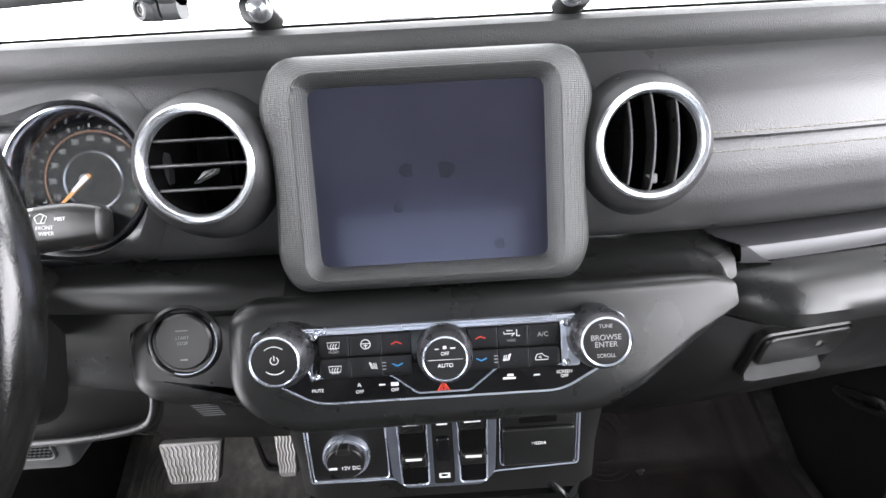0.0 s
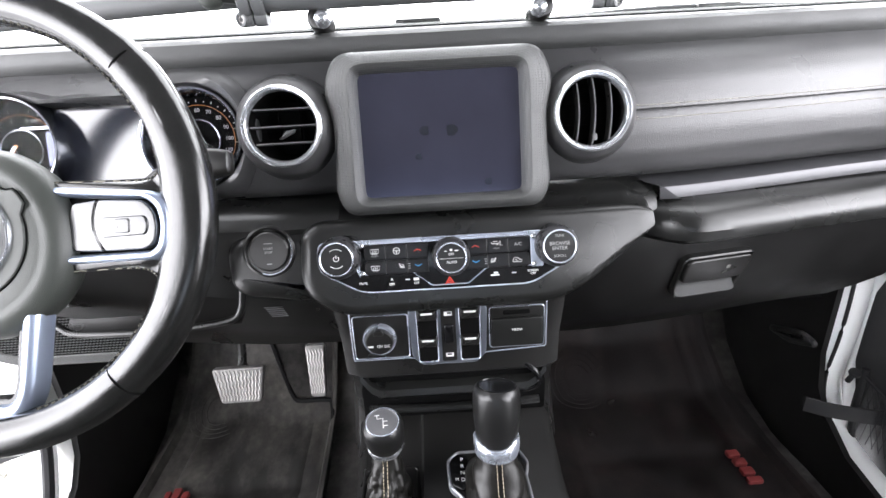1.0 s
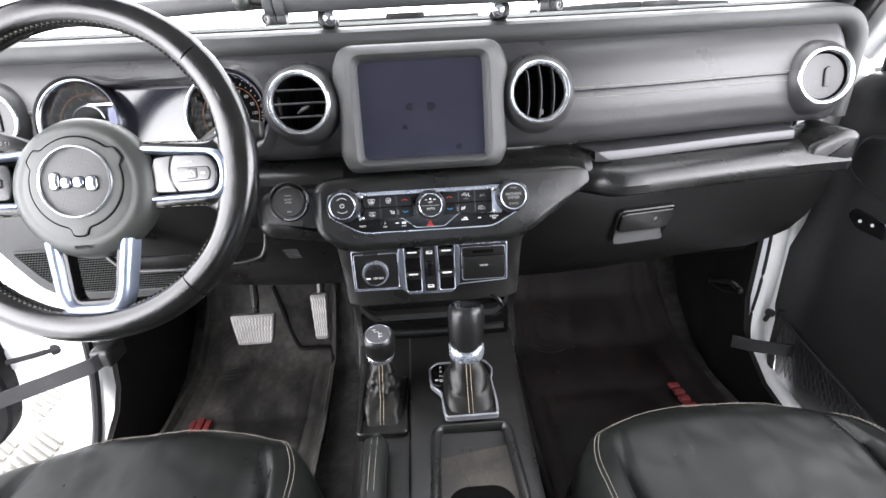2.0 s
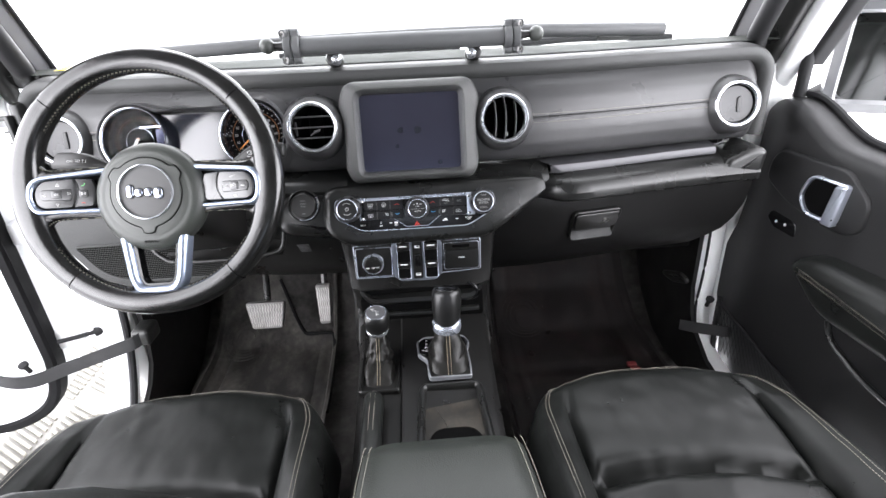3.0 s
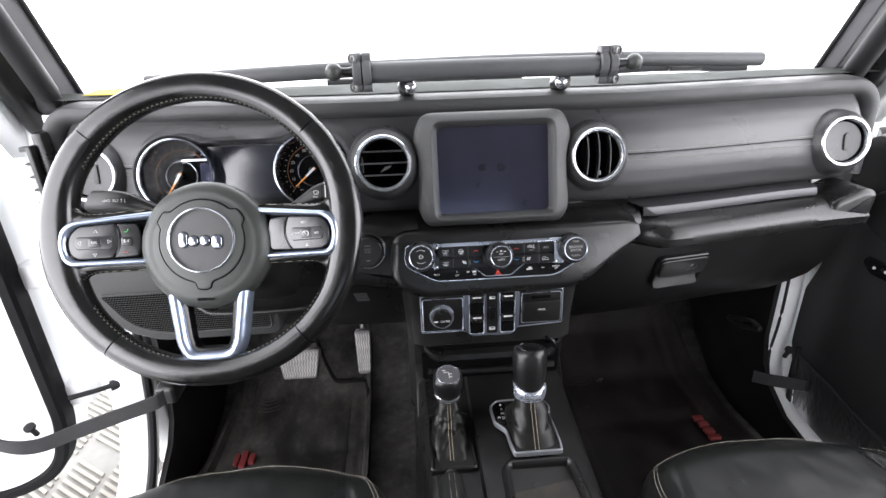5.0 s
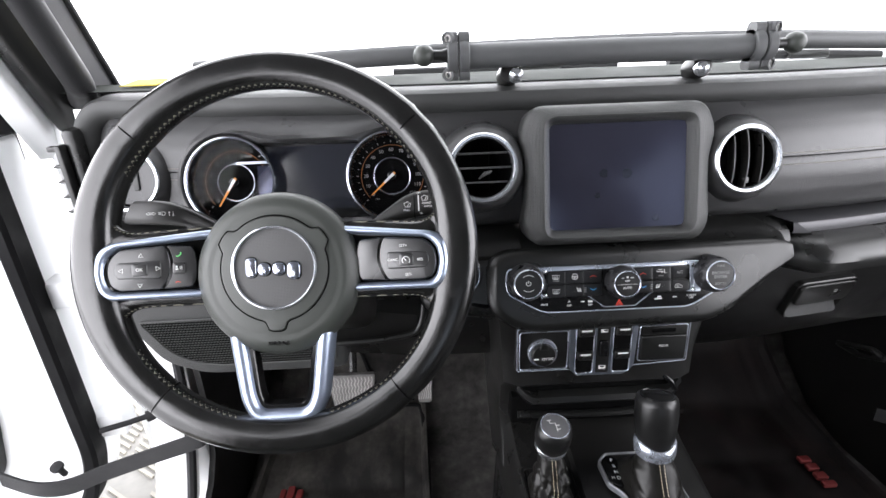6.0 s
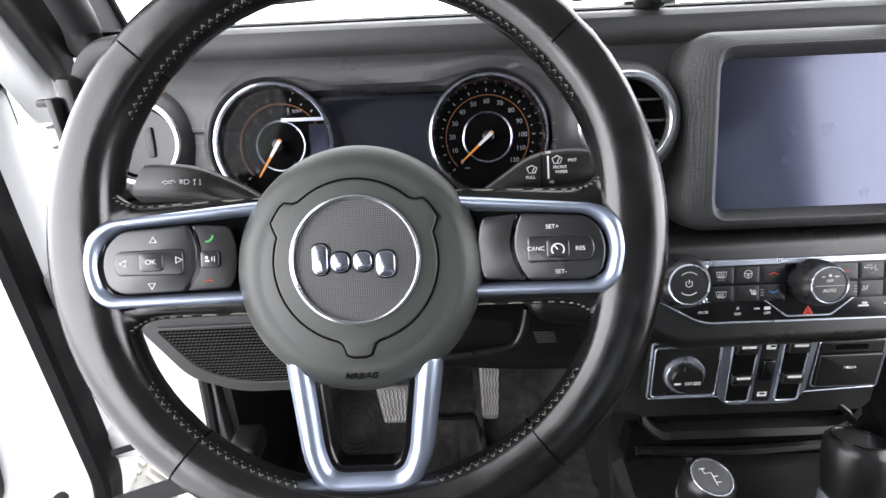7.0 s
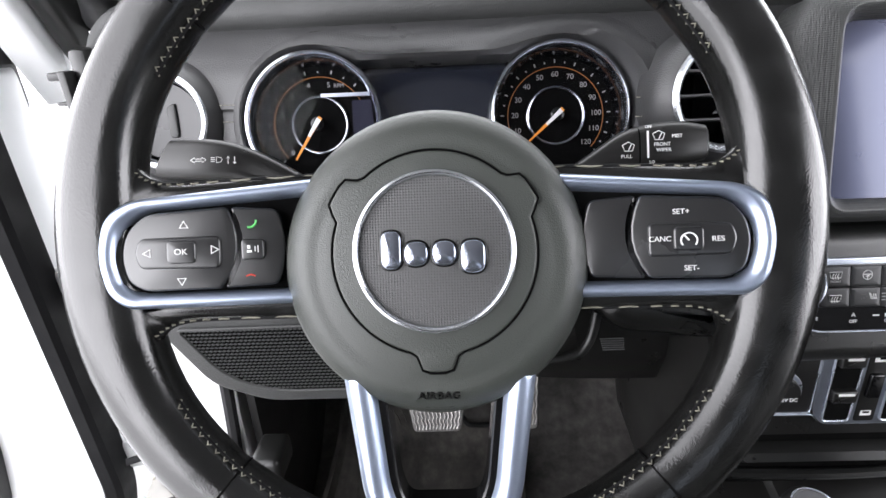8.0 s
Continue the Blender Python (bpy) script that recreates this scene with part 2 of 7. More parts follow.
def lathe(bm, profile, n=40, cx=0, cy=0):
    """Turns a profile of (radius, height) round the local z axis."""
    rings = [[(cx + max(r, 1e-5) * math.cos(2 * math.pi * i / n), cy + max(r, 1e-5) * math.sin(2 * math.pi * i / n), z) for i in range(n)] for r, z in profile]
    loops(bm, rings, profile[0][0] < 1e-4, profile[-1][0] < 1e-4)


def sweep(bm, path, radius, n=12, closed=False, flat=1.0, up=(0, 0, 1)):
    """A tube along 3D points; radius one number or one for each point; flat squashes it along up."""
    path = [Vector(p) for p in path]
    k, rings = len(path), []
    up = Vector(up)
    for i in range(k):
        a = path[i - 1] if (closed or i > 0) else path[i]
        b = path[(i + 1) % k] if (closed or i < k - 1) else path[i]
        d = (b - a).normalized()
        s = d.cross(up)
        s = s.normalized() if s.length > 1e-4 else d.orthogonal().normalized()
        u = s.cross(d).normalized()
        r = radius[i] if isinstance(radius, (list, tuple)) else radius
        rings.append([path[i] + s * r * math.cos(2 * math.pi * j / n) + u * r * flat * math.sin(2 * math.pi * j / n) for j in range(n)])
    if closed:
        rings.append(rings[0])
        loops(bm, rings, False, False)
        bmesh.ops.remove_doubles(bm, verts=bm.verts, dist=1e-6)
    else:
        loops(bm, rings)


def smooth_path(pts, n=6):
    """A Catmull-Rom line through 3D points."""
    pts = [Vector(p) for p in pts]
    out = []
    for i in range(len(pts) - 1):
        p0, p1, p2, p3 = pts[max(i - 1, 0)], pts[i], pts[i + 1], pts[min(i + 2, len(pts) - 1)]
        for j in range(n):
            t = j / n
            out.append(0.5 * ((2 * p1) + (p2 - p0) * t + (2 * p0 - 5 * p1 + 4 * p2 - p3) * t * t + (3 * p1 - p0 - 3 * p2 + p3) * t ** 3))
    out.append(pts[-1])
    return out


def grid(bm, rows, thick=None):
    """A sheet through rows of 3D points."""
    vs = [[bm.verts.new(p) for p in r] for r in rows]
    for a, b in zip(vs, vs[1:]):
        for i in range(len(a) - 1):
            bm.faces.new((a[i], a[i + 1], b[i + 1], b[i]))
    if thick:
        bm.normal_update()
        bmesh.ops.solidify(bm, geom=bm.faces[:], thickness=thick)


def box(bm, x0, x1, y0, y1, z0, z1, bevel=0.0, seg=2):
    r = bmesh.ops.create_cube(bm, size=1, matrix=Matrix.LocRotScale(((x0 + x1) / 2, (y0 + y1) / 2, (z0 + z1) / 2), None, (abs(x1 - x0), abs(y1 - y0), abs(z1 - z0))))
    if bevel:
        es = list({e for v in r["verts"] for e in v.link_edges})
        bmesh.ops.bevel(bm, geom=es, offset=bevel, segments=seg, profile=0.5, affect="EDGES")


def stitches(name, path, parent, mat=None, length=0.0032, gap=0.0012, r=0.00042, label=""):
    """A row of short threads along a line."""
    bm = bmesh.new()
    path = [Vector(p) for p in path]
    dist = [0.0]
    for a, b in zip(path, path[1:]):
        dist.append(dist[-1] + (b - a).length)

    def at(s):
        k = 0
        while k < len(path) - 2 and dist[k + 1] < s:
            k += 1
        return path[k].lerp(path[k + 1], (s - dist[k]) / max(dist[k + 1] - dist[k], 1e-9))
    pos = 0.0
    while pos + length < dist[-1]:
        sweep(bm, [at(pos), at(pos + length)], r, 5)
        pos += length + gap
    return tagged(part(name, bm, mat or THREAD, parent, label), kind="stuff")


def lettering(text, size, m, parent, mat=None, name="lettering", depth=0.0002, align="CENTER", wide=1.0):
    """Words in the built-in font, as a mesh on the local xy plane of m."""
    cu = bpy.data.curves.new(name, "FONT")
    cu.body, cu.size, cu.align_x, cu.align_y, cu.extrude = text, size, align, "CENTER", depth
    tmp = bpy.data.objects.new(name, cu)
    scene.collection.objects.link(tmp)
    bpy.context.view_layer.update()
    me = bpy.data.meshes.new_from_object(tmp.evaluated_get(bpy.context.evaluated_depsgraph_get()))
    bpy.data.objects.remove(tmp)
    bpy.data.curves.remove(cu)
    me.materials.clear()
    me.materials.append(mat or PRINT)
    ob = new(name, me)
    ob.parent = parent
    ob.matrix_local = m @ Matrix.Diagonal((wide, 1, 1, 1))
    return ob


def bars(parent, rects, z, mat=None, name="marking", thick=0.0003):
    """Small printed shapes: rows of (x, y, width, height)."""
    bm = bmesh.new()
    for x, y, w, h in rects:
        prism(bm, rect(x, y, w, h), z, z + thick)
    return tagged(part(name, bm, mat or PRINT, parent, smooth=0), kind="stuff")


def step(a, b, x):
    t = min(max((x - a) / (b - a), 0), 1)
    return t * t * (3 - 2 * t)


def wpart(name, bm, mat, parent, label="", smooth=40):
    """A part whose mesh is in world metres."""
    ob = part(name, bm, mat, None, label, smooth)
    ob.parent = parent
    ob.matrix_parent_inverse = parent.matrix_world.inverted()
    return ob


# ---- setting ----
bm = bmesh.new()
grid(bm, [[(x, y, 0) for x in (-60, -8, 8, 60)] for y in (-60, -8, 8, 60)])
tagged(part("ground", bm, FLOORPAINT), "pale smooth studio floor under the car", "floor", kind="structure")

# cabin tub
bm = bmesh.new()
tub = [(-0.95, 0.5), (0.2, 0.5), (0.62, 0.5), (0.78, 0.515), (0.9, 0.6), (1.0, 0.75), (1.03, 0.95), (1.03, 1.2)]
tub = [(-2.3, 0.52)] + tub


def tub_z(y):
    for (y0, z0), (y1, z1) in zip(tub, tub[1:]):
        if y0 <= y <= y1 and y1 > y0:
            return z0 + (z1 - z0) * (y - y0) / (y1 - y0)
    return 0.5


grid(bm, [[(x, y, z + 0.012 * noise.noise((x * 6, y * 6, 0))) for x in [-0.74 + 1.48 * i / 24 for i in range(25)]] for y, z in tub])
tagged(part("floor", bm, CARPET), "black carpeted cabin floor rising to the firewall", "floor", kind="structure")

# Unseen roof and rear cabin, added to close the place and shape its light.
bm = bmesh.new()
box(bm, -0.78, 0.78, -2.3, 0.42, 1.80, 1.84, 0.01)
tagged(part("ceiling", bm, HEADLINER), "unseen grey headliner under the closed roof", "ceiling", kind="structure")
bm = bmesh.new()
box(bm, -0.78, 0.78, -2.36, -2.3, 0.4, 1.16)
box(bm, -0.78, 0.78, -2.36, -2.3, 1.76, 1.84)
for x in (-0.78, 0.62):
    box(bm, x, x + 0.16, -2.36, -2.3, 1.16, 1.76)
tagged(part("wall_rear", bm, HARD), "unseen black rear wall, wide window opening added to light the dash", "wall", kind="structure")
bm = bmesh.new()
box(bm, -0.62, 0.62, -2.335, -2.330, 1.16, 1.76)
tagged(part("window_2", bm, TINT), "unseen tinted rear window of the cabin", "window", kind="structure")
# Rear openings made up: left open brightens the spoke, right shut darkens the pod.
for s, nm in ((-1, "wall_left"), (1, "wall_right")):
    bm = bmesh.new()
    x0, x1 = s * 0.76, s * 0.82
    box(bm, x0, x1, -2.3, -1.72, 0.4, 1.8)
    box(bm, x0, x1, -1.72, -0.72, 0.4, 0.56 if s < 0 else 1.24)
    box(bm, x0, x1, -0.84, -0.72, 0.56, 1.8)
    box(bm, x0, x1, -1.72, -0.84, 1.74, 1.8)
    tagged(part(nm, bm, HARD), "unseen black cabin side, its rear doorway left open to let light in" if s < 0 else "unseen black cabin side, its rear door shut to keep light out", "wall", kind="structure")
bm = bmesh.new()
box(bm, 0.788, 0.793, -1.72, -0.84, 1.24, 1.74)
tagged(part("window_3", bm, TINT), "unseen tinted rear side window", "window", kind="structure")

# door jambs and sills, white body paint
def jamb(s):
    t = thing("door_jamb", Matrix.Identity(4), "white painted door pillar and sill of the body", "car body")
    bm = bmesh.new()
    pts = [(0.60, 1.36), (0.585, 1.15), (0.57, 0.95), (0.545, 0.78), (0.51, 0.68), (0.46, 0.60), (0.38, 0.545), (0.25, 0.52), (0.0, 0.515), (-0.72, 0.515)]
    if s > 0:
        pts = [(0.645, 1.36), (0.640, 1.15), (0.632, 1.0), (0.622, 0.88), (0.620, 0.79), (0.624, 0.71), (0.614, 0.660), (0.592, 0.623), (0.545, 0.588), (0.45, 0.570), (0.32, 0.558), (0.0, 0.55), (-0.72, 0.545)]
    path = smooth_path([(0, y, z) for y, z in pts], 5)
    rows = []
    prof = [(0.715, 0.0), (0.728, 0.012), (0.745, 0.016), (0.775, 0.012), (0.795, 0.006), (0.802, -0.01), (0.802, -0.09)]
    if s > 0:
        prof = [(0.742, 0.0), (0.748, 0.010), (0.765, 0.014), (0.785, 0.010), (0.797, 0.004), (0.802, -0.01), (0.802, -0.09)]
    for i, p in enumerate(path):
        a, b = path[max(i - 1, 0)], path[min(i + 1, len(path) - 1)]
        d = (b - a).normalized()
        nrm = Vector((0, d.z, -d.y))
        nrm = Vector((0, -abs(nrm.y), abs(nrm.z)))
        rows.append([(s * x, p.y + nrm.y * o, p.z + nrm.z * o) for x, o in prof])
    grid(bm, rows)
    wpart("pillar_and_sill", bm, PAINT, t)
    bm = bmesh.new()
    seal = [(s * 0.722, p.y - 0.012, p.z + 0.01) for p in path] if s < 0 else [(0.752, p.y - 0.012, p.z + 0.006) for p in path]
    sweep(bm, seal, 0.009 if s < 0 else 0.0035, 8)
    wpart("door_seal", bm, RUBBER, t, "black rubber seal")
    bm = bmesh.new()
    box(bm, s * 0.745, s * 0.80, 0.61 if s < 0 else 0.66, 1.2, 0.5, 1.33, 0.012)
    wpart("cowl_side", bm, PAINT, t)
    bm = bmesh.new()
    box(bm, s * 0.803, s * 0.872, 0.612, 0.70, 0.52, 1.37, 0.014, 3)
    wpart("hinge_pillar", bm, PAINT, t, "white painted hinge pillar")
    return t


JAMB_L = jamb(-1)
jamb(1)
bm = bmesh.new()
box(bm, -0.668, -0.628, 0.458, 0.515, 0.802, 0.842, 0.008, 3)
wpart("strap_bracket", bm, SOFT, JAMB_L, "black bracket of the check strap")
bm = bmesh.new()
sweep(bm, [(-0.868, 0.505, 0.800), (-0.83, 0.525, 0.798), (-0.772, 0.552, 0.801)], 0.0055, 10)
sweep(bm, [(-0.800, 0.540, 0.7985), (-0.772, 0.553, 0.801)], 0.011, 12)
wpart("hinge_rod", bm, RUBBER, JAMB_L, "black door hinge rod")
bm = bmesh.new()
box(bm, -0.786, -0.738, 0.553, 0.572, 0.786, 0.818, 0.006)
wpart("hinge_block", bm, STEEL, JAMB_L, "bare steel hinge block")
for s, nm in ((-1, "trim_left"), (1, "trim_right")):
    bm = bmesh.new()
    rows = []
    for y, xx, hi in ((0.30, 0.712, 0.56), (0.45, 0.710, 0.60), (0.515, 0.708, 0.645), (0.545, 0.706, 0.69), (0.560, 0.704, 0.76), (0.572, 0.704, 1.22), (0.62, 0.698, 1.24), (0.80, 0.704, 1.24), (1.05, 0.712, 1.24)):
        out, fore = (0.0, 0.0) if s < 0 else (0.026, 0.054 * step(0.25, 0.45, y) * step(0.9, 0.7, y))
        rows.append([(s * (xx + out), y + fore, 0.50 + (hi - 0.50) * k / 4) for k in range(5)])
    grid(bm, rows, 0.012)
    kp = tagged(part(nm, bm, LOWDASH), "black plastic kick panel beside the footwell", "trim", kind="structure")
    if s > 0:
        bm = bmesh.new()
        sweep(bm, smooth_path([(0.722, 0.625, 0.775), (0.718, 0.66, 0.778), (0.716, 0.72, 0.752), (0.718, 0.735, 0.742), (0.716, 0.68, 0.750)], 5), 0.007, 8, True)
        part("slot_rim", bm, SOFT, kp, "raised rim of a slot")

# windscreen pillars
def pillar(s):
    t = thing("windscreen_pillar", Matrix.Identity(4), "black trimmed windscreen pillar with grab handle, sloping up to the roof", "pillar")
    base, top = Vector((s * 0.80 - 0.010, 0.66, 1.33)), Vector((s * 0.775 - 0.010, 0.345, 1.82))
    d = (top - base)

    def bar(section, f0=0.0, f1=1.0, n=8):
        bm = bmesh.new()
        loops(bm, [[base + d * (f0 + (f1 - f0) * i / n) + Vector((s * x, y, 0)) for x, y in section] for i in range(n + 1)])
        return bm
    wpart("pillar_trim", bar(rounded([(-0.020, 0.055), (0.030, 0.055), (0.034, -0.05), (0.005, -0.055), (-0.020, 0.0)], 0.012), -0.16), SOFT, t, "black pillar trim")
    # Pale grey stands in for strong light on the dark flange plastic.
    wpart("screen_flange", bar(rounded([(-0.038, 0.060), (-0.020, 0.060), (-0.020, 0.030), (-0.034, 0.052)], 0.004)), HEADLINER, t, "flange beside the glass, pale grey painted in for light")
    wpart("outer_pillar", bar(rounded([(0.036, 0.06), (0.072, 0.06), (0.072, -0.085), (0.036, -0.070)], 0.008), -0.10), PAINT, t, "white painted outer pillar")
    wpart("door_frame_seal", bar(rounded([(0.074, 0.05), (0.115, 0.05), (0.115, -0.09), (0.074, -0.092)], 0.012)), RUBBER, t, "black rubber frame seal")
    bm = bmesh.new()
    pts = [base + d * f + Vector((s * (-0.022 - o), -0.02 - o, 0)) for f, o in ((0.09, 0.0), (0.13, 0.022), (0.2, 0.03), (0.6, 0.03), (0.68, 0.02), (0.72, 0.0))]
    sweep(bm, smooth_path(pts, 5), 0.020, 14)
    wpart("grab_handle", bm, RUBBER, t, "black padded grab handle")
    bm = bmesh.new()
    sweep(bm, [base + d * f + Vector((s * -0.040, 0.060, 0)) for f in (0, 0.5, 1)], 0.005, 8)
    wpart("glass_seal", bm, RUBBER, t, "black glass seal")
    return t


pillar(-1), pillar(1)
bm = bmesh.new()
grid(bm, [[(-0.69, 0.70, 1.372), (0.69, 0.70, 1.372)], [(-0.64, 0.38, 1.82), (0.64, 0.38, 1.82)]])
w = tagged(part("window_1", bm, WGLASS), "clear windscreen glass over the dashboard", "window", kind="structure")
w.visible_shadow = False
bm = bmesh.new()
grid(bm, [[(x, y, z) for x in [-0.75 + 1.5 * i / 10 for i in range(11)]] for y, z in ((0.735, 1.368), (0.80, 1.374), (1.0, 1.36), (1.8, 1.30))], 0.01)
tagged(part("bonnet", bm, PAINT), "white painted cowl and bonnet beyond the windscreen", "car body", kind="structure")

# ---- dashboard ----
DASH = thing("dashboard", Matrix.Identity(4), "black moulded car dashboard with stitched soft panels", "dashboard")


def curve_back(x):
    return 0.07 * step(0.18, 0.75, abs(x)) + 0.0


# padded brow along the top and down both ends
XL, XR = 0.752, 0.752
outline = [(-XL, 1.20)] + [(-XL, 1.20 + 0.115 * i / 4) for i in range(1, 5)]
outline += [(-XL + 0.055 - 0.055 * math.cos(a), 1.322 + 0.055 * math.sin(a)) for a in [math.pi / 2 * i / 8 for i in range(1, 9)]]
outline += [(-XL + 0.055 + (XL + XR - 0.11) * i / 40, 1.377) for i in range(1, 40)]
outline += [(XR - 0.055 + 0.055 * math.sin(a), 1.322 + 0.055 * math.cos(a)) for a in [math.pi / 2 * i / 8 for i in range(0, 9)]]
outline += [(XR, 1.315 - 0.115 * i / 4) for i in range(1, 5)]
prof = [(-0.034, 0.505), (-0.033, 0.472), (-0.027, 0.452), (-0.017, 0.442), (-0.006, 0.440), (0.002, 0.444), (0.006, 0.454), (0.008, 0.475), (0.010, 0.53), (0.012, 0.62)]
bm = bmesh.new()
rows = []
for i, (x, z) in enumerate(outline):
    a, b = outline[max(i - 1, 0)], outline[min(i + 1, len(outline) - 1)]
    d = Vector((b[0] - a[0], b[1] - a[1])).normalized()
    nx, nz = -d.y, d.x
    rows.append([(x + nx * o, y + curve_back(x), z + nz * o) for o, y in prof])
grid(bm, rows)
wpart("brow", bm, PAD, DASH, "padded black upper edge")
bm = bmesh.new()
xs = [-0.785 + 1.57 * i / 30 for i in range(31)]
grid(bm, [[(x, y + (curve_back(x) if y < 0.6 else 0), z) for x in xs] for y, z in ((0.49, 1.3875), (0.56, 1.391), (0.66, 1.390), (0.74, 1.375))])
wpart("top_pad", bm, DASHTOP, DASH, "matt dash top")

# stitched fascia, broken by the instrument binnacle
face_prof = [(1.372, 0.470), (1.362, 0.458), (1.350, 0.444), (1.335, 0.430), (1.315, 0.417), (1.295, 0.409), (1.286, 0.4065), (1.2835, 0.408), (1.281, 0.406),
             (1.26, 0.402), (1.235, 0.402), (1.215, 0.408), (1.203, 0.418), (1.197, 0.44)]


def fascia_y(z):
    for (z0, y0), (z1, y1) in zip(face_prof, face_prof[1:]):
        if z1 <= z <= z0:
            return y0 + (y1 - y0) * (z0 - z) / (z0 - z1)
    return 0.44


CF = face(-0.402, 0.425, 1.278, 18)
GX = (-0.1065, 0.108)


def opening(grow=0.0, n=120):
    """Outline of the instrument opening: two round gauges joined by the display."""
    def inside(x, y):
        return min(math.hypot(x - GX[0], y), math.hypot(x - GX[1], y)) < 0.0625 + grow or (abs(x) < 0.09 and -0.055 - grow < y < 0.0500 + grow)
    out = []
    for i in range(n):
        a = 2 * math.pi * i / n
        r = 0.0
        while inside((r + 0.0005) * math.cos(a), (r + 0.0005) * math.sin(a)):
            r += 0.0005
        out.append(r)
    if grow > 0.002:
        for _ in range(4):
            out = [(out[i - 1] + 2 * out[i] + out[(i + 1) % n]) / 4 for i in range(n)]
    out = [(r * math.cos(2 * math.pi * i / n), r * math.sin(2 * math.pi * i / n)) for i, r in enumerate(out)]
    return out, inside


bm = bmesh.new()
fine = []
for (z0, y0), (z1, y1) in zip(face_prof, face_prof[1:]):
    k = max(1, round((z0 - z1) / 0.006))
    fine += [(z0 + (z1 - z0) * i / k, y0 + (y1 - y0) * i / k) for i in range(k)]
fine.append(face_prof[-1])
grid(bm, [[(x, y + curve_back(x) + 0.05 * step(0.690, 0.744, abs(x)), z) for x in [-0.744 + 1.488 * i / 244 for i in range(245)]] for z, y in fine])
_, inside = opening(0.017)
back = CF.inverted()
gone = []
for f in bm.faces:
    c = back @ f.calc_center_median()
    m = f.calc_center_median()
    if inside(c.x, c.y) or math.hypot(abs(m.x) - 0.173, m.z - 1.288) < 0.041:
        gone.append(f)
bmesh.ops.delete(bm, geom=gone, context="FACES")
wpart("fascia", bm, LEATHERETTE, DASH, "stitched soft fascia skin")
for x0, x1 in ((0.225, 0.61), (-0.62, -0.572), (-0.236, -0.228), (-0.122, -0.112), (0.112, 0.122)):
    for dz in (0.006, -0.009):
        stitches("stitching", [(x, fascia_y(1.2835 + dz) + curve_back(x) - 0.0004, 1.2835 + dz) for x in [x0 + (x1 - x0) * i / 12 for i in range(13)]], DASH)

# ledge under the fascia and lower structure
def lower(x0, x1, profile, name, mat, label="", n=20):
    bm = bmesh.new()
    grid(bm, [[(x, y + curve_back(x), z) for x in [x0 + (x1 - x0) * i / n for i in range(n + 1)]] for y, z in profile])
    return wpart(name, bm, mat, DASH, label)


lower(-0.72, -0.125, [(0.44, 1.20), (0.415, 1.197), (0.39, 1.193), (0.376, 1.186), (0.371, 1.176), (0.375, 1.165)], "middle_ledge", SOFT)
lower(-0.72, 0.13, [(0.375, 1.165), (0.385, 1.14), (0.40, 1.10), (0.415, 1.05)], "middle_panel", SOFT)
# passenger grab ledge
def tuck(x):
    """The ledge draws back into the dash behind the control pod."""
    return 0.045 * (1 - step(0.235, 0.30, x))


def lower_tucked(x0, x1, profile, name, mat, label="", n=30):
    bm = bmesh.new()
    grid(bm, [[(x, y + curve_back(x) + tuck(x), z) for x in [x0 + (x1 - x0) * i / n for i in range(n + 1)]] for y, z in profile])
    return wpart(name, bm, mat, DASH, label)


lower_tucked(0.14, 0.705, [(0.43, 1.184), (0.412, 1.178), (0.392, 1.175), (0.372, 1.170), (0.356, 1.160), (0.349, 1.147), (0.352, 1.133), (0.368, 1.124), (0.40, 1.119), (0.44, 1.114)], "grab_ledge", SOFT, "rounded grab ledge")
lower(0.175, 0.262, [(0.455, 1.199), (0.43, 1.194), (0.412, 1.188), (0.400, 1.180), (0.394, 1.170), (0.392, 1.155)], "ledge_corner", SOFT, "moulded corner between pod and grab ledge", 8)
bm = bmesh.new()
rows = []
for i in range(17):
    x = 0.242 + 0.384 * i / 16
    e = 0.010 * (1 - step(0.0, 1.0, i))
    zz = 1.182 + 0.003 * step(0.25, 0.60, x)
    rows.append([(x + e * k, 0.402 + curve_back(x) + dy, zz + dz) for k, (dy, dz) in enumerate(((0.045, 0.016), (0.016, 0.012), (0.004, 0.0105), (-0.002, 0.008), (-0.005, 0.0), (-0.005, -0.006), (0.004, -0.009)))])
grid(bm, rows)
wpart("trim_strip", bm, material("grey_satin_strip", (0.060, 0.060, 0.064), 0.36, 0.4, patchy=0.08), DASH, "satin grey trim strip")
bm = bmesh.new()
rows = []
for y, z, x1 in ((0.44, 1.14, 0.742), (0.432, 1.12, 0.750), (0.438, 1.08, 0.756), (0.448, 1.04, 0.755), (0.463, 1.0, 0.748), (0.480, 0.965, 0.735), (0.498, 0.940, 0.712), (0.518, 0.915, 0.680), (0.55, 0.897, 0.650), (0.62, 0.887, 0.630)):
    rows.append([(x, y + curve_back(x), z) for x in [0.13 + (x1 - 0.13) * i / 24 for i in range(25)]])
grid(bm, rows)
wpart("glove_panel", bm, LOWDASH, DASH, "black glovebox front")
bm = bmesh.new()
grid(bm, [[(x, 0.62, z) for x in (0.13, 0.40, 0.705)] for z in (0.886, 1.0, 1.2)])
wpart("glovebox_back", bm, VOID, DASH)
lower(-0.72, -0.13, [(0.42, 1.14), (0.43, 1.10), (0.45, 1.0), (0.475, 0.95), (0.53, 0.925), (0.62, 0.92)], "knee_panel", HARD, "black knee panel under the wheel")

bm = bmesh.new()
prism(bm, rounded([(-0.055, -0.045), (0.033, -0.032), (0.040, 0.026), (0.012, 0.033), (-0.045, 0.008)], 0.014, 6), -0.08, 0.012, 0.012)
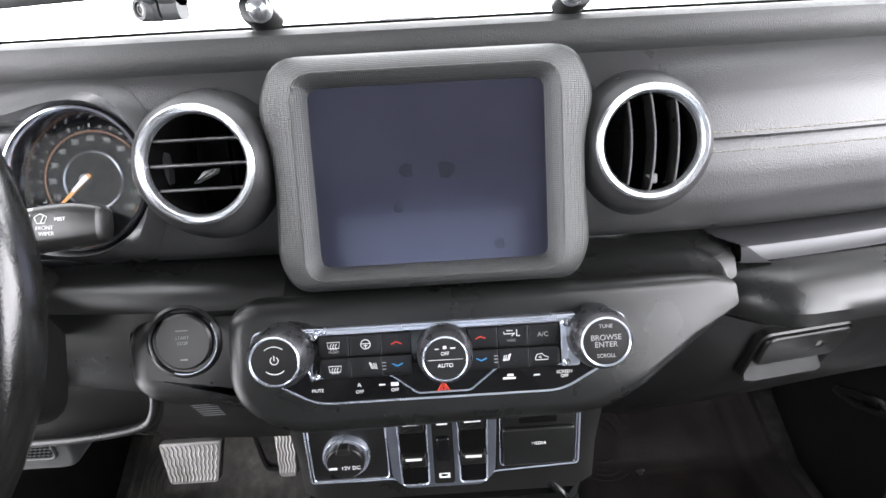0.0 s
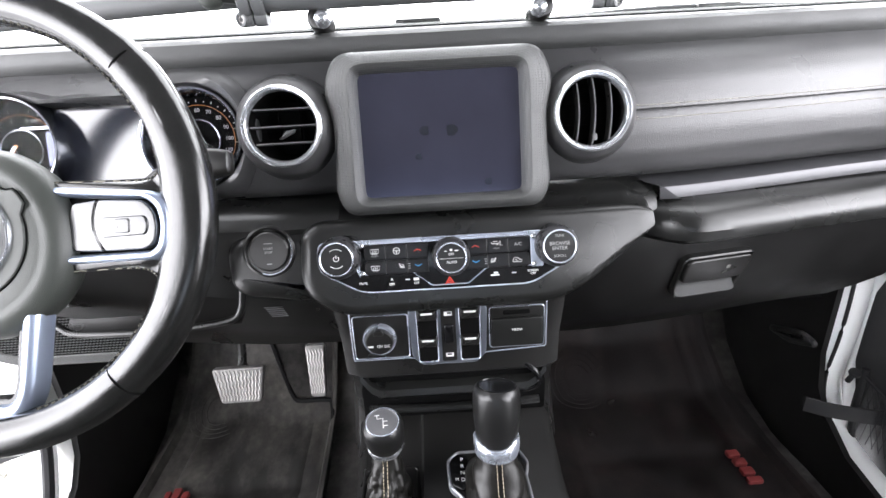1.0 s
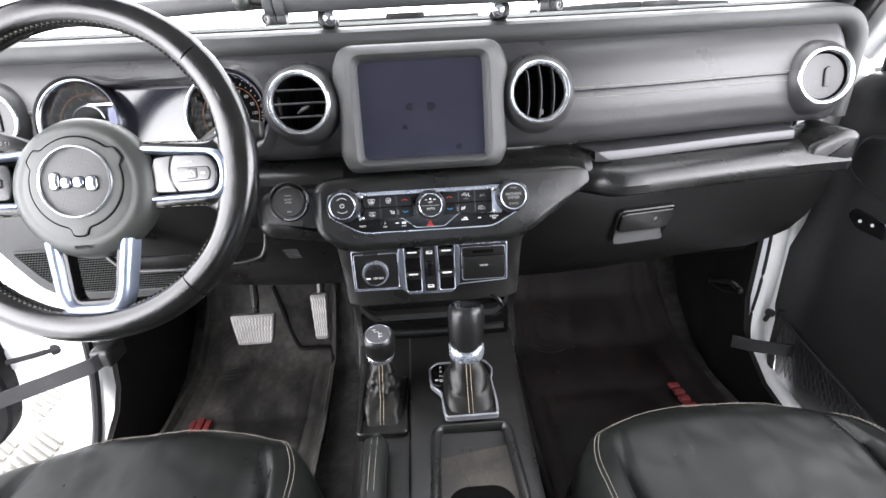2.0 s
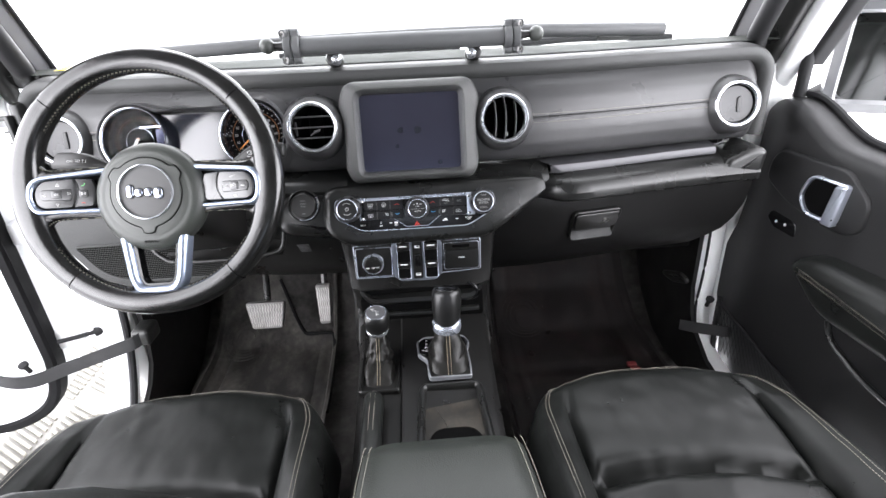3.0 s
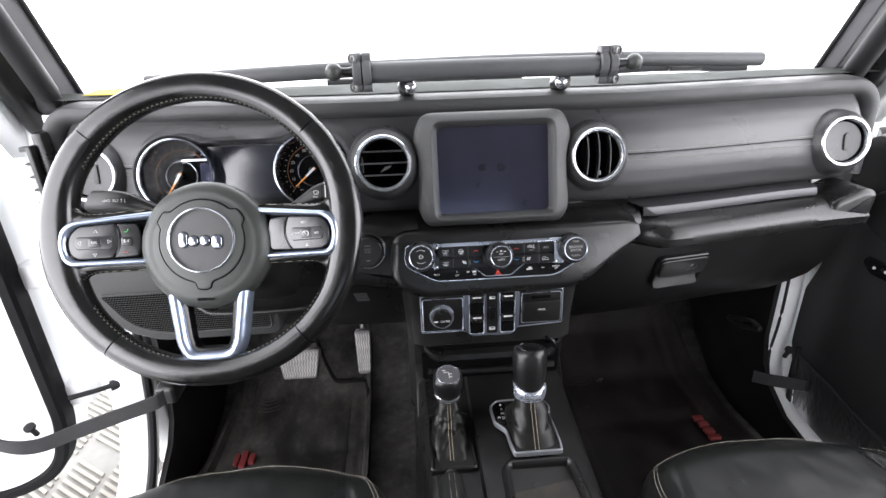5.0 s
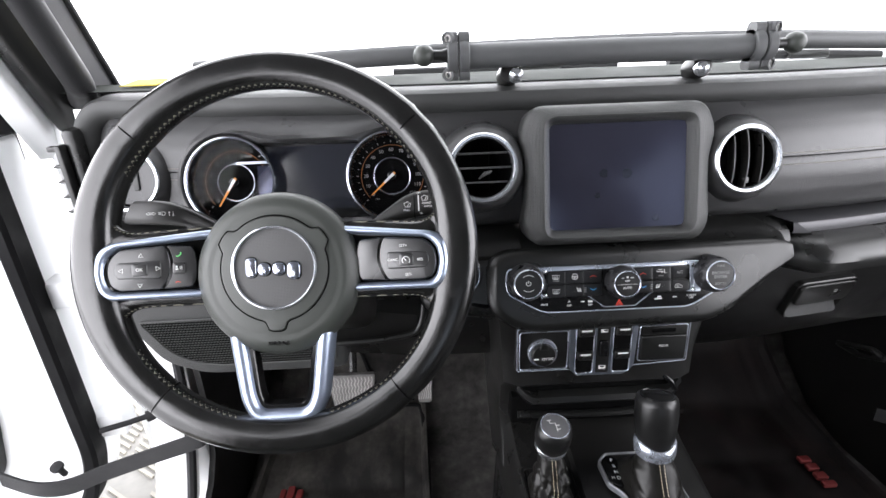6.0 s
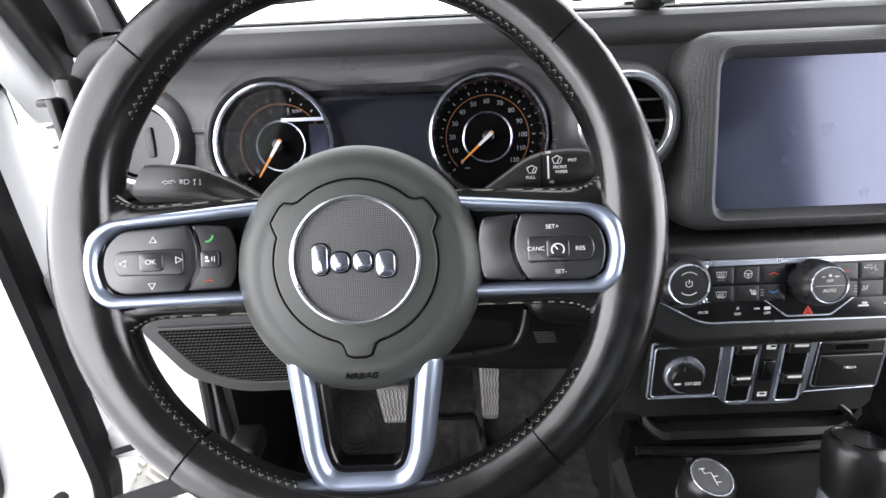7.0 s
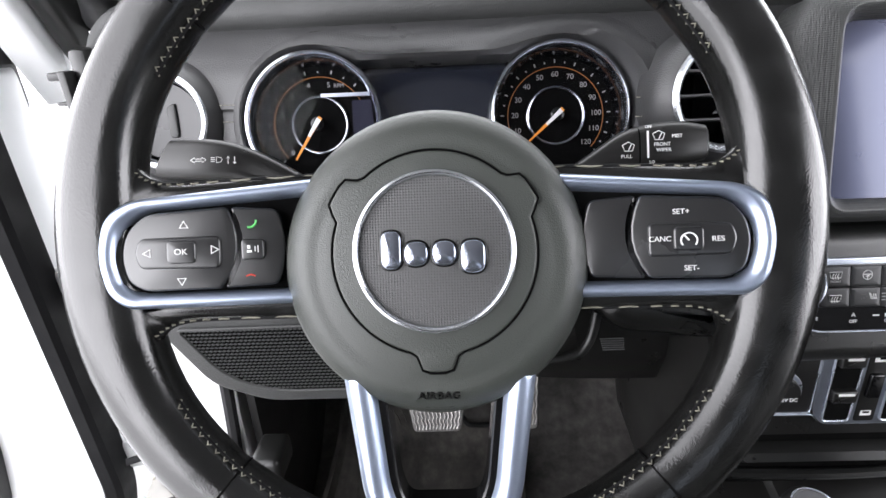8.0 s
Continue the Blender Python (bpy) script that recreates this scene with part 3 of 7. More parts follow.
bm.transform(face(0.676, 0.366 + curve_back(0.662), 1.166, 0))
wpart("ledge_end", bm, SOFT, DASH, "thicker end of the grab ledge")

# centre stack column down to the console
bm = bmesh.new()
rings = []
for y, z, w0 in ((0.36, 1.10, 0.165), (0.372, 1.06, 0.15), (0.375, 1.0, 0.145), (0.37, 0.96, 0.143), (0.40, 0.93, 0.143), (0.41, 0.88, 0.143), (0.36, 0.80, 0.143)):
    rings.append([(-w0, y + 0.25, z), (-w0 - 0.012, y + 0.06, z), (-w0, y + 0.012, z), (-w0 + 0.02, y, z), (w0 - 0.02, y, z), (w0, y + 0.012, z), (w0 + 0.012, y + 0.06, z), (w0, y + 0.25, z)])
loops(bm, rings, False, False, closed=False)
wpart("stack_column", bm, HARD, DASH)

# pod that carries the climate controls
POD_F = face(0, 0.349, 1.136, 18)


def moulded(outline, depth, front, radius, lift, sink=None):
    """A lobe whose front edge is rolled over; its upper skin climbs by lift towards the back."""
    top = max(y for x, y in outline)
    rings = []
    for q, f in ((-depth, 1.0), (-depth * 0.6, 0.6), (-depth * 0.3, 0.25)):
        rings.append([(x, y + lift * f * step(0.0, top, y), q) for x, y in outline])
    for i in range(9):
        a = math.pi / 2 * i / 8
        moved = inset(outline, radius * (1 - math.cos(a)))
        ring = []
        for (x, y), (u, v) in zip(outline, moved):
            k = 1 - 0.8 * step(0.19, 0.26, x)
            ring.append((x + (u - x) * k, y + (v - y) * k, front - radius + radius * math.sin(a)))
        rings.append(ring)
    if sink:
        rings = [[(x, y, z - sink(x) if z > -0.03 else z) for x, y, z in r] for r in rings]
    bm = bmesh.new()
    loops(bm, rings)
    bm.transform(POD_F)
    return bm


pod = rounded([(-0.13, -0.062), (0.125, -0.058), (0.16, -0.042), (0.226, 0.004), (0.250, 0.024), (0.247, 0.045), (0.225, 0.053), (-0.15, 0.053), (-0.170, 0.04), (-0.174, -0.03)], [0.03, 0.03, 0.04, 0.03, 0.006, 0.006, 0.02, 0.02, 0.02, 0.03], 8)
wpart("control_pod", moulded(pod, 0.10, 0.005, 0.015, 0.046, lambda x: 0.012 * step(0.155, 0.235, x)), SOFT, DASH, "faceted pod round the climate controls", 60)
lobe = rounded([(-0.245, -0.034), (-0.150, -0.046), (-0.150, 0.050), (-0.235, 0.050), (-0.264, 0.028), (-0.262, -0.02)], [0.03, 0.02, 0.02, 0.03, 0.03, 0.03], 6)
wpart("start_pod", moulded(lobe, 0.09, -0.010, 0.022, 0.046), SOFT, DASH, "rounded lobe round the start button", 60)

# lip and tray under the steering column, small louvre beside it
bm = bmesh.new()
sweep(bm, smooth_path([(-0.52, 0.392, 1.075), (-0.50, 0.386, 1.056), (-0.47, 0.382, 1.046), (-0.36, 0.380, 1.046), (-0.285, 0.380, 1.054), (-0.265, 0.382, 1.068), (-0.258, 0.386, 1.10)], 6), 0.0045, 10)
wpart("column_lip", bm, SOFT, DASH, "rolled lip under the column")
bm = bmesh.new()
grid(bm, [[(x, y, z) for x in (-0.50, -0.42, -0.34, -0.27)] for y, z in ((0.385, 1.046), (0.40, 1.05), (0.425, 1.075), (0.43, 1.12))])
wpart("column_tray", bm, HARD, DASH)
for k in range(6):
    bm = bmesh.new()
    sweep(bm, [(-0.246 + 0.0012 * k, 0.4085 + 0.001 * k, 1.054 - 0.0034 * k), (-0.222 + 0.0008 * k, 0.4085 + 0.001 * k, 1.054 - 0.0034 * k)], 0.0006, 6)
    wpart("louvre_slat", bm, SLAT, DASH)

# louvred end cap on the driver's side
bm = bmesh.new()
box(bm, -0.757, -0.737, 0.49, 0.60, 1.10, 1.345, 0.008)
wpart("end_cap", bm, SOFT, DASH)
bm = bmesh.new()
box(bm, -0.760, -0.752, 0.476, 0.492, 1.20, 1.325, 0.002)
box(bm, -0.772, -0.754, 0.478, 0.490, 1.316, 1.324, 0.002)
wpart("end_louvre_frame", bm, SOFT, DASH)
for k in range(5):
    bm = bmesh.new()
    box(bm, -0.772, -0.754, 0.480, 0.50, 1.205 + 0.022 * k, 1.2085 + 0.022 * k, 0.001)
    wpart("end_louvre", bm, SOFT, DASH)

# ---- touchscreen ----
SF = face(0, 0.3825, 1.2755, 14.5)
t = thing("touchscreen", SF, "dark switched-off touchscreen in a raised black bezel", "screen")
bm = bmesh.new()
outer = rounded([(-0.110, -0.0865), (0.110, -0.0865), (0.122, -0.062), (0.119, -0.012), (0.119, 0.022), (0.1275, 0.055), (0.113, 0.0915), (-0.113, 0.0915), (-0.1275, 0.055), (-0.119, 0.022), (-0.119, -0.012), (-0.122, -0.062)],
                [0.014, 0.014, 0.012, 0.012, 0.012, 0.014, 0.018, 0.018, 0.014, 0.012, 0.012, 0.012], 5)
# inner outline follows the outer one point for point
def squeeze(pts, w, h, p=7):
    out = []
    for x, y in pts:
        a = math.atan2(y / h, x / w)
        c, s = math.cos(a), math.sin(a)
        r = (abs(c) ** p + abs(s) ** p) ** (-1 / p)
        out.append((w * r * c, h * r * s))
    return out


crest, glass = squeeze(outer, 0.0985, 0.0770, 12), squeeze(outer, 0.0885, 0.0675, 26)
rows = [[(x, y, -0.05) for x, y in outer], [(x, y, -0.004) for x, y in outer], [(x, y, 0.002) for x, y in inset(outer, 0.004)],
        [(x, y, 0.010) for x, y in inset(crest, -0.004)], [(x, y, 0.0115) for x, y in crest], [(x, y, 0.010) for x, y in inset(crest, 0.002)], [(x, y, -0.002) for x, y in glass], [(x, y, -0.006) for x, y in glass]]
loops(bm, rows, True, False)
DIMPLED = material("dimpled_bezel", (0.050, 0.051, 0.050), 0.32, grain=1.0, grain_size=620, patchy=0.06, pattern="voronoi")
DIMPLED.node_tree.nodes["Voronoi Texture"].inputs["Randomness"].default_value = 0.12
part("bezel", bm, DIMPLED, t, "fine-textured black bezel")
bm = bmesh.new()
prism(bm, rect(0, 0, 0.1775, 0.1375, 0.002), -0.006, -0.0022)
pane = part("glass", bm, SCREEN, t, "dark glossy display glass")
# four small uneven spots, darker than the display glass
DARK_SPOT = material("dark_spot_glass", (0.013, 0.014, 0.016), 0.21, patchy=0.2, patch_size=120, coat=0.4, spec=0.7)
DARK_SPOT.node_tree.nodes["Principled BSDF"].inputs["Specular Tint"].default_value = (0.55, 0.62, 1.0, 1)
for x, y, r in ((-0.018, 0.004, 0.0052), (0.012, 0.003, 0.0062), (-0.026, -0.024, 0.0036), (0.051, -0.056, 0.0040)):
    bm = bmesh.new()
    prism(bm, [(x + r * (1 + 0.18 * math.sin(3 * a + x * 90)) * math.cos(a), y + 1.15 * r * (1 + 0.14 * math.cos(2 * a)) * math.sin(a)) for a in [2 * math.pi * k / 20 for k in range(20)]], -0.0022, -0.00205)
    part("dark_spot", bm, DARK_SPOT, pane, "small dark spot on the glass")

# ---- round vents ----
def vent(x, y, z, tilt, turn, slats, label):
    f = face(x, y, z, tilt, turn)
    v = thing("air_vent", f, label, "air vent", "round dashboard vents")
    bm = bmesh.new()
    lathe(bm, [(0.060, -0.03), (0.0560, -0.014), (0.0525, -0.006), (0.049, -0.001), (0.0445, 0.0035), (0.0425, 0.001), (0.0425, -0.03)], 48)
    part("collar", bm, LEATHERETTE, v, "soft collar round the ring")
    bm = bmesh.new()
    lathe(bm, [(0.0445, 0.0), (0.0442, 0.0045), (0.0425, 0.0062), (0.0395, 0.0058), (0.0375, 0.0035), (0.0370, -0.0015)], 56)
    part("trim_ring", bm, CHROME, v, "bright silver ring")
    bm = bmesh.new()
    lathe(bm, [(0.0376, -0.0005), (0.0365, -0.03), (0.030, -0.04), (0.0, -0.042)], 40)
    part("duct", bm, VOID, v)
    if slats == "closed":
        bm = bmesh.new()
        lathe(bm, [(0.0355, -0.02), (0.0355, -0.0075), (0.0345, -0.006), (0.025, -0.0075), (0.0, -0.0085)], 48)
        part("closed_flap", bm, material("grey_flap", (0.020, 0.020, 0.0215), 0.26, patchy=0.08), v, "grey closed round flap")
        bm = bmesh.new()
        prism(bm, rounded([(0.004, -0.016), (0.012, -0.016), (0.012, 0.016), (0.004, 0.012)], 0.003), -0.008, -0.0052, 0.001)
        part("thumb_grip", bm, SOFT, v)
    else:
        for k, o in enumerate((-0.0185, 0.0, 0.0185)):
            h = math.sqrt(0.0368 ** 2 - o ** 2)
            bm = bmesh.new()
            q = [(0.0, -0.0185), (0.0012, -0.012), (0.0017, -0.004), (0.0014, -0.0022), (-0.0006, -0.0022), (-0.0010, -0.012)]
            ring = lambda e, s: [((e, o + a * s, b) if slats == "level" else (o + a * s + 0.004 * (1 - (e / 0.0368) ** 2), e, b)) for a, b in q]
            loops(bm, [ring(-h + 2 * h * i / 10, 1.0) for i in range(11)])
            sl = part("slat", bm, HARD, v, "thin black slat")
            # Pale strip along each slat paints in the light its edge catches.
            bm = bmesh.new()
            line = [(-h * 0.97 + 1.94 * h * i / 10) for i in range(11)]
            sweep(bm, [((e, o + 0.0004, -0.0020) if slats == "level" else (o + 0.0004 + 0.004 * (1 - (e / 0.0368) ** 2), e, -0.0020)) for e in line], 0.0008, 6)
            part("slat_edge", bm, SLAT, sl, "pale edge, the light it catches painted in")
        # cross vanes behind the slats and the thumb tab
        for o in (-0.012, 0.012):
            h = math.sqrt(0.035 ** 2 - o ** 2)
            bm = bmesh.new()
            if slats == "level": box(bm, o - 0.0006, o + 0.0006, -h, h, -0.038, -0.03)
            else: box(bm, -h, h, o - 0.0006, o + 0.0006, -0.038, -0.03)
            part("rear_vane", bm, VOID, v)
        bm = bmesh.new()
        if slats == "level": prism(bm, rounded([(-0.006, -0.014), (0.010, -0.007), (0.012, -0.003), (0.002, -0.005)], 0.001), -0.012, -0.003, 0.001)
        else: prism(bm, rect(0.004, -0.028, 0.006, 0.008, 0.002), -0.012, -0.003, 0.001)
        part("thumb_tab", bm, SLAT, v)
    return v


vent(-0.174, 0.386, 1.292, 13, 0, "level", "round air vent with silver ring and level slats")
vent(0.172, 0.394, 1.288, 13, 0, "upright", "round air vent with silver ring and upright slats")
vent(0.646, 0.452, 1.280, 13, -4, "closed", "round silver-ringed air vent with its grey flap shut")
vent(-0.658, 0.452, 1.280, 13, 4, "closed", "round silver-ringed air vent with its grey flap shut")

# twin stitching on the seam beside the middle vents
for s in (-1, 1):
    for a, b in ((0.113, 0.1265), (0.218, 0.232)):
        for z in (1.2905, 1.2775):
            stitches("seam_stitching", [(s * (a + (b - a) * i / 6), fascia_y(z) + curve_back(a) - 0.0012, z) for i in range(7)], DASH, THREAD, 0.0030, 0.0014, 0.0005)

# ---- instrument cluster ----
cl = thing("instrument_cluster", CF, "black instrument cluster with two round gauges and a dark display", "gauges")
bm = bmesh.new()
prism(bm, rounded([(-0.185, -0.075), (0.18, -0.075), (0.18, 0.03), (0.16, 0.062), (-0.165, 0.062), (-0.185, 0.03)], 0.03), -0.05, -0.030)
part("backplate", bm, GLOSS, cl, "glossy black backing")
bm = bmesh.new()
o, _ = opening(0.025)
m_, _ = opening(0.010)
i_, _ = opening(0.0)


def to_fascia(x, y):
    """How far the fascia skin stands out of the cluster's own plane at this spot."""
    d = 0.0
    for _ in range(6):
        p = CF @ Vector((x, y, d))
        d += 0.8 * (p.y - fascia_y(p.z) - curve_back(p.x)) / math.cos(radians(18))
    return d


rows = [[(x, y, to_fascia(x, y) - 0.008) for x, y in o], [(x, y, to_fascia(x, y) + 0.0006) for x, y in o], [(x, y, to_fascia(x, y) + 0.0020) for x, y in opening(0.020)[0]], [(x, y, to_fascia(x, y) + 0.0030) for x, y in opening(0.015)[0]], [(x, y, to_fascia(x, y) + 0.0030) for x, y in m_], [(x, y, 0.004) for x, y in opening(0.003)[0]], [(x, y, 0.0) for x, y in i_], [(x, y, -0.045) for x, y in i_]]
loops(bm, rows, False, False)
part("surround", bm, LEATHERETTE, cl, "soft rolled surround")
bm = bmesh.new()
prism(bm, rect(0.0, 0.003, 0.132, 0.088, 0.006), -0.031, -0.0255)
part("display", bm, DISPLAY, cl, "dark middle display")


BEZEL = material("gauge_bezel_chrome", (0.46, 0.48, 0.52), 0.20, 1.0, patchy=0.15, patch_size=60)


def gauge(cx, cy, ang, numbers, R=0.061):
    bm = bmesh.new()
    lathe(bm, [(R, -0.03), (R, -0.002), (R - 0.0015, 0.003), (R - 0.0035, 0.0035), (R - 0.005, 0.0015), (R - 0.0065, -0.004), (R - 0.009, -0.028), (R - 0.001, -0.03)], 64, cx, cy)
    g = part("gauge_ring", bm, BEZEL, cl, "bright ring round a gauge")
    bm = bmesh.new()
    lathe(bm, [(R - 0.006, -0.024), (0.002, -0.0238)], 48, cx, cy)
    part("dial", bm, VOID, g, "matt black dial")
    bm = bmesh.new()
    lathe(bm, [(0.0262, -0.0238), (0.0262, -0.0218), (0.0252, -0.0214), (0.0242, -0.0218), (0.0242, -0.0238)], 48, cx, cy)
    part("inner_ring", bm, BEZEL, g)
    bm = bmesh.new()
    lathe(bm, [(0.0065, -0.023), (0.006, -0.012), (0.004, -0.011), (0, -0.011)], 24, cx, cy)
    part("needle_hub", bm, GLOSS, g)
    bm = bmesh.new()
    d = Vector((math.cos(ang), math.sin(ang)))
    nn = Vector((-d.y, d.x))
    pts = [Vector((cx, cy)) + d * a + nn * b for a, b in ((-0.006, -0.0018), (0.038, -0.0006), (0.038, 0.0006), (-0.006, 0.0018))]
    prism(bm, [tuple(p) for p in pts], -0.0115, -0.010)
    part("needle", bm, ORANGE, g, "orange needle")
    bm = bmesh.new()
    pts = [Vector((cx, cy)) + d * a + nn * b for a, b in ((-0.004, -0.002), (0.014, -0.0012), (0.014, 0.0012), (-0.004, 0.002))]
    prism(bm, [tuple(p) for p in pts], -0.0100, -0.0090)
    part("needle_root", bm, PRINT, g)
    n = len(numbers)
    for k, s in enumerate(numbers):
        a = radians(222 - 264 * k / (n - 1))
        if s:
            lettering(s, 0.0066, pose(cx + 0.0365 * math.cos(a), cy + 0.0365 * math.sin(a), -0.0232), g, GREYPRINT, "numeral", 0.0001)
    bm = bmesh.new()
    for k in range(2 * n - 1):
        a = radians(222 - 264 * k / (2 * n - 2))
        big = k % 2 == 0
        r0, r1, hw = 0.0465, 0.0495 if big else 0.048, 0.0005
        u, v = Vector((math.cos(a), math.sin(a))), Vector((-math.sin(a), math.cos(a)))
        c = Vector((cx, cy))
        prism(bm, [tuple(c + u * r0 - v * hw), tuple(c + u * r1 - v * hw), tuple(c + u * r1 + v * hw), tuple(c + u * r0 + v * hw)], -0.0238, -0.0232)
    part("scale_marks", bm, GREYPRINT, g, smooth=0)
    bm = bmesh.new()
    arc = [(cx + 0.043 * math.cos(radians(222 - 264 * i / 40)), cy + 0.043 * math.sin(radians(222 - 264 * i / 40)), -0.0236) for i in range(41)]
    sweep(bm, arc, 0.0004, 5)
    part("scale_arc", bm, ARC, g)
    bm = bmesh.new()
    lathe(bm, [(R - 0.006, -0.006), (0.0, -0.0055)], 40, cx, cy)
    lens = part("lens", bm, LENS, g, "clear lens")
    lens.visible_shadow = False


gauge(GX[0], 0.0, radians(237), ["0", "1", "2", "3", "4", "5", "6", "7", "", ""])
gauge(GX[1], 0.0, radians(222), ["0", "10", "20", "30", "40", "50", "60", "70", "80", "90", "100", "110", "120"])
bm = bmesh.new()
prism(bm, rounded([(GX[0] + 0.002, 0.0245), (GX[0] + 0.054, 0.0245), (GX[0] + 0.054, 0.0275), (GX[0] + 0.002, 0.0275)], 0.001), -0.0238, -0.0212)
part("gauge_bar", bm, SILVER, cl, "silver bar across the gauge")
bm = bmesh.new()
prism(bm, rounded([(GX[0] + 0.030, -0.020), (GX[0] + 0.050, -0.020), (GX[0] + 0.048, 0.021), (GX[0] + 0.030, 0.021)], 0.002), -0.0237, -0.0228)
part("small_display", bm, SCREEN, cl)
lettering("RPM", 0.005, pose(-0.088, 0.0345, -0.0232), cl, GREYPRINT, "caption", 0.0001)
lettering("MPH", 0.0028, pose(0.086, -0.031, -0.0232), cl, GREYPRINT, "caption", 0.0001)

# ---- steering wheel ----
WF = face(-0.3985, 0.2222, 1.2369, 23.0, 0, 0)
sw = thing("steering_wheel", WF @ Matrix.Scale(1.038, 4), "black leather steering wheel with silver spokes and round airbag cover", "steering wheel")
RM = 0.1762
RIM_O = Vector((0.0, 0.018, -0.001))


def off(d, q):
    return abs((d - q + 180) % 360 - 180)


def rim_at(deg, b, k=1.0):
    """A place on the rim's skin: deg round the wheel, b degrees round its section from the outer flank; broader inwards at the spokes."""
    side = max(math.exp(-off(deg, q) ** 2 / 500) for q in (0, 180))
    grip = max(math.exp(-off(deg, q) ** 2 / 120) for q in (40, 140))
    broad = max(math.exp(-off(deg, q) ** 2 / 420) for q in (-4, 184))
    c, z = (math.copysign(abs(v) ** 0.80, v) for v in (math.cos(radians(b)), math.sin(radians(b))))
    r = RM + (0.0170 + 0.0008 * side + 0.0012 * grip) * k * (1.0 + 0.42 * broad if c < 0 else 1.0) * c
    a = radians(deg)
    return Vector((r * math.cos(a), r * math.sin(a), 0.0168 * k * z))


bm = bmesh.new()
loops(bm, [[rim_at(d, 15 * j, 0.965 if min(off(d, q) for q in (41.25, 138.75, 311.25, 228.75)) < 1 else 1.0) for j in range(24)] for d in [3.75 * i for i in range(97)]], False, False)
bmesh.ops.remove_doubles(bm, verts=bm.verts, dist=1e-6)
bm.transform(Matrix.Translation(RIM_O))
rim = part("rim", bm, LEATHER, sw, "worn black leather rim", 60)
def rim_inner(deg, b):
    """A place on the inner flank of the rim."""
    return RIM_O + rim_at(deg, 180 - b, 1.012)


def cross_stitch(name, place, n, parent):
    """A sunk dark cord with slanting thread laid across it; place(f, b) is on the leather at f along the seam, b degrees round the edge."""
    bm = bmesh.new()
    sweep(bm, [place(i / n, 20) for i in range(n + 1)], 0.0010, 6)
    cord = part(name, bm, SEALR, parent, "dark seam cord along the leather edge")
    bm = bmesh.new()
    sweep(bm, [place(i / n, 20 + (7.0 if i % 2 else -7.0)) + Vector((0, 0, 0.0006)) for i in range(n + 1)], 0.00050, 5)
    tagged(part("thread", bm, DARKTHREAD, cord, "olive-grey thread crossing the seam"), kind="stuff")


for q0, q1 in ((30, 150), (213, 254), (286, 327)):
    cross_stitch("stitching", lambda f, b: rim_inner(q0 + (q1 - q0) * f, b), int((q1 - q0) / 1.05), rim)
for q in (42, 138, 230, 310):
    bm = bmesh.new()
    ca, sa = math.cos(radians(q)), math.sin(radians(q))
    sweep(bm, [RIM_O + Vector(((RM + 0.0176 * math.cos(b)) * ca, (RM + 0.0176 * math.cos(b)) * sa, 0.0170 * math.sin(b))) for b in [2 * math.pi * k / 24 for k in range(24)]], 0.0007, 6, True, up=(ca * 0.3 - sa, sa * 0.3 + ca, 0.1))
    part("leather_seam", bm, VOID, rim, "dark seam across the rim")
# hub and airbag cover
bm = bmesh.new()
lathe(bm, [(0.048, -0.052), (0.066, -0.036), (0.0765, -0.022), (0.0795, -0.012), (0.0785, -0.003), (0.0750, 0.0040), (0.0680, 0.0090), (0.0625, 0.0108), (0.0600, 0.0103), (0.0575, 0.0112), (0.045, 0.0122), (0.030, 0.0125)], 72)
bm.transform(Matrix.Translation((0, -0.002, 0)))
hub = part("airbag_cover", bm, HUB, sw, "grained round airbag cover")
bm = bmesh.new()
def disc_outline(n=96):
    pts = []
    for i in range(n):
        a = 2 * math.pi * i / n
        d = math.degrees(a)
        r = 0.0500
        for q, w, h in ((33, 14, 0.0065), (147, 14, 0.0065), (270, 13, 0.0085)):
            dd = abs((d - q + 180) % 360 - 180)
            r += h * step(w, w - 7, dd)
        pts.append((r * math.cos(a), r * math.sin(a)))
    return pts
prism(bm, [(x, y + 0.003) for x, y in disc_outline()], 0.004, 0.0134, 0.0015)
part("cover_centre", bm, HUB, hub, "smooth raised centre panel")
bm = bmesh.new()
sweep(bm, [(x * 1.010, y * 1.010 + 0.003, 0.0124) for x, y in disc_outline()], 0.0006, 6, True)
part("cover_groove", bm, VOID, hub)
bm = bmesh.new()
lathe(bm, [(0.0402, 0.0115), (0.0402, 0.0142), (0.0394, 0.0160), (0.0382, 0.0165), (0.0372, 0.0158), (0.0368, 0.0145), (0.0366, 0.0115)], 72, 0.0, 0.004)
part("badge_ring", bm, CHROME, hub, "bright chrome ring")
bm = bmesh.new()
lathe(bm, [(0.0370, 0.0115), (0.0365, 0.0138), (0.031, 0.0144), (0.0, 0.0149)], 56, 0.0, 0.004)
DOTS = material("dotted_badge", (0.058, 0.058, 0.058), 0.38, grain=1.0, grain_size=720, patchy=0.04, pattern="voronoi")
DOTS.node_tree.nodes["Voronoi Texture"].inputs["Randomness"].default_value = 0.1
part("badge_disc", bm, DOTS, hub, "fine-dotted grey badge disc")
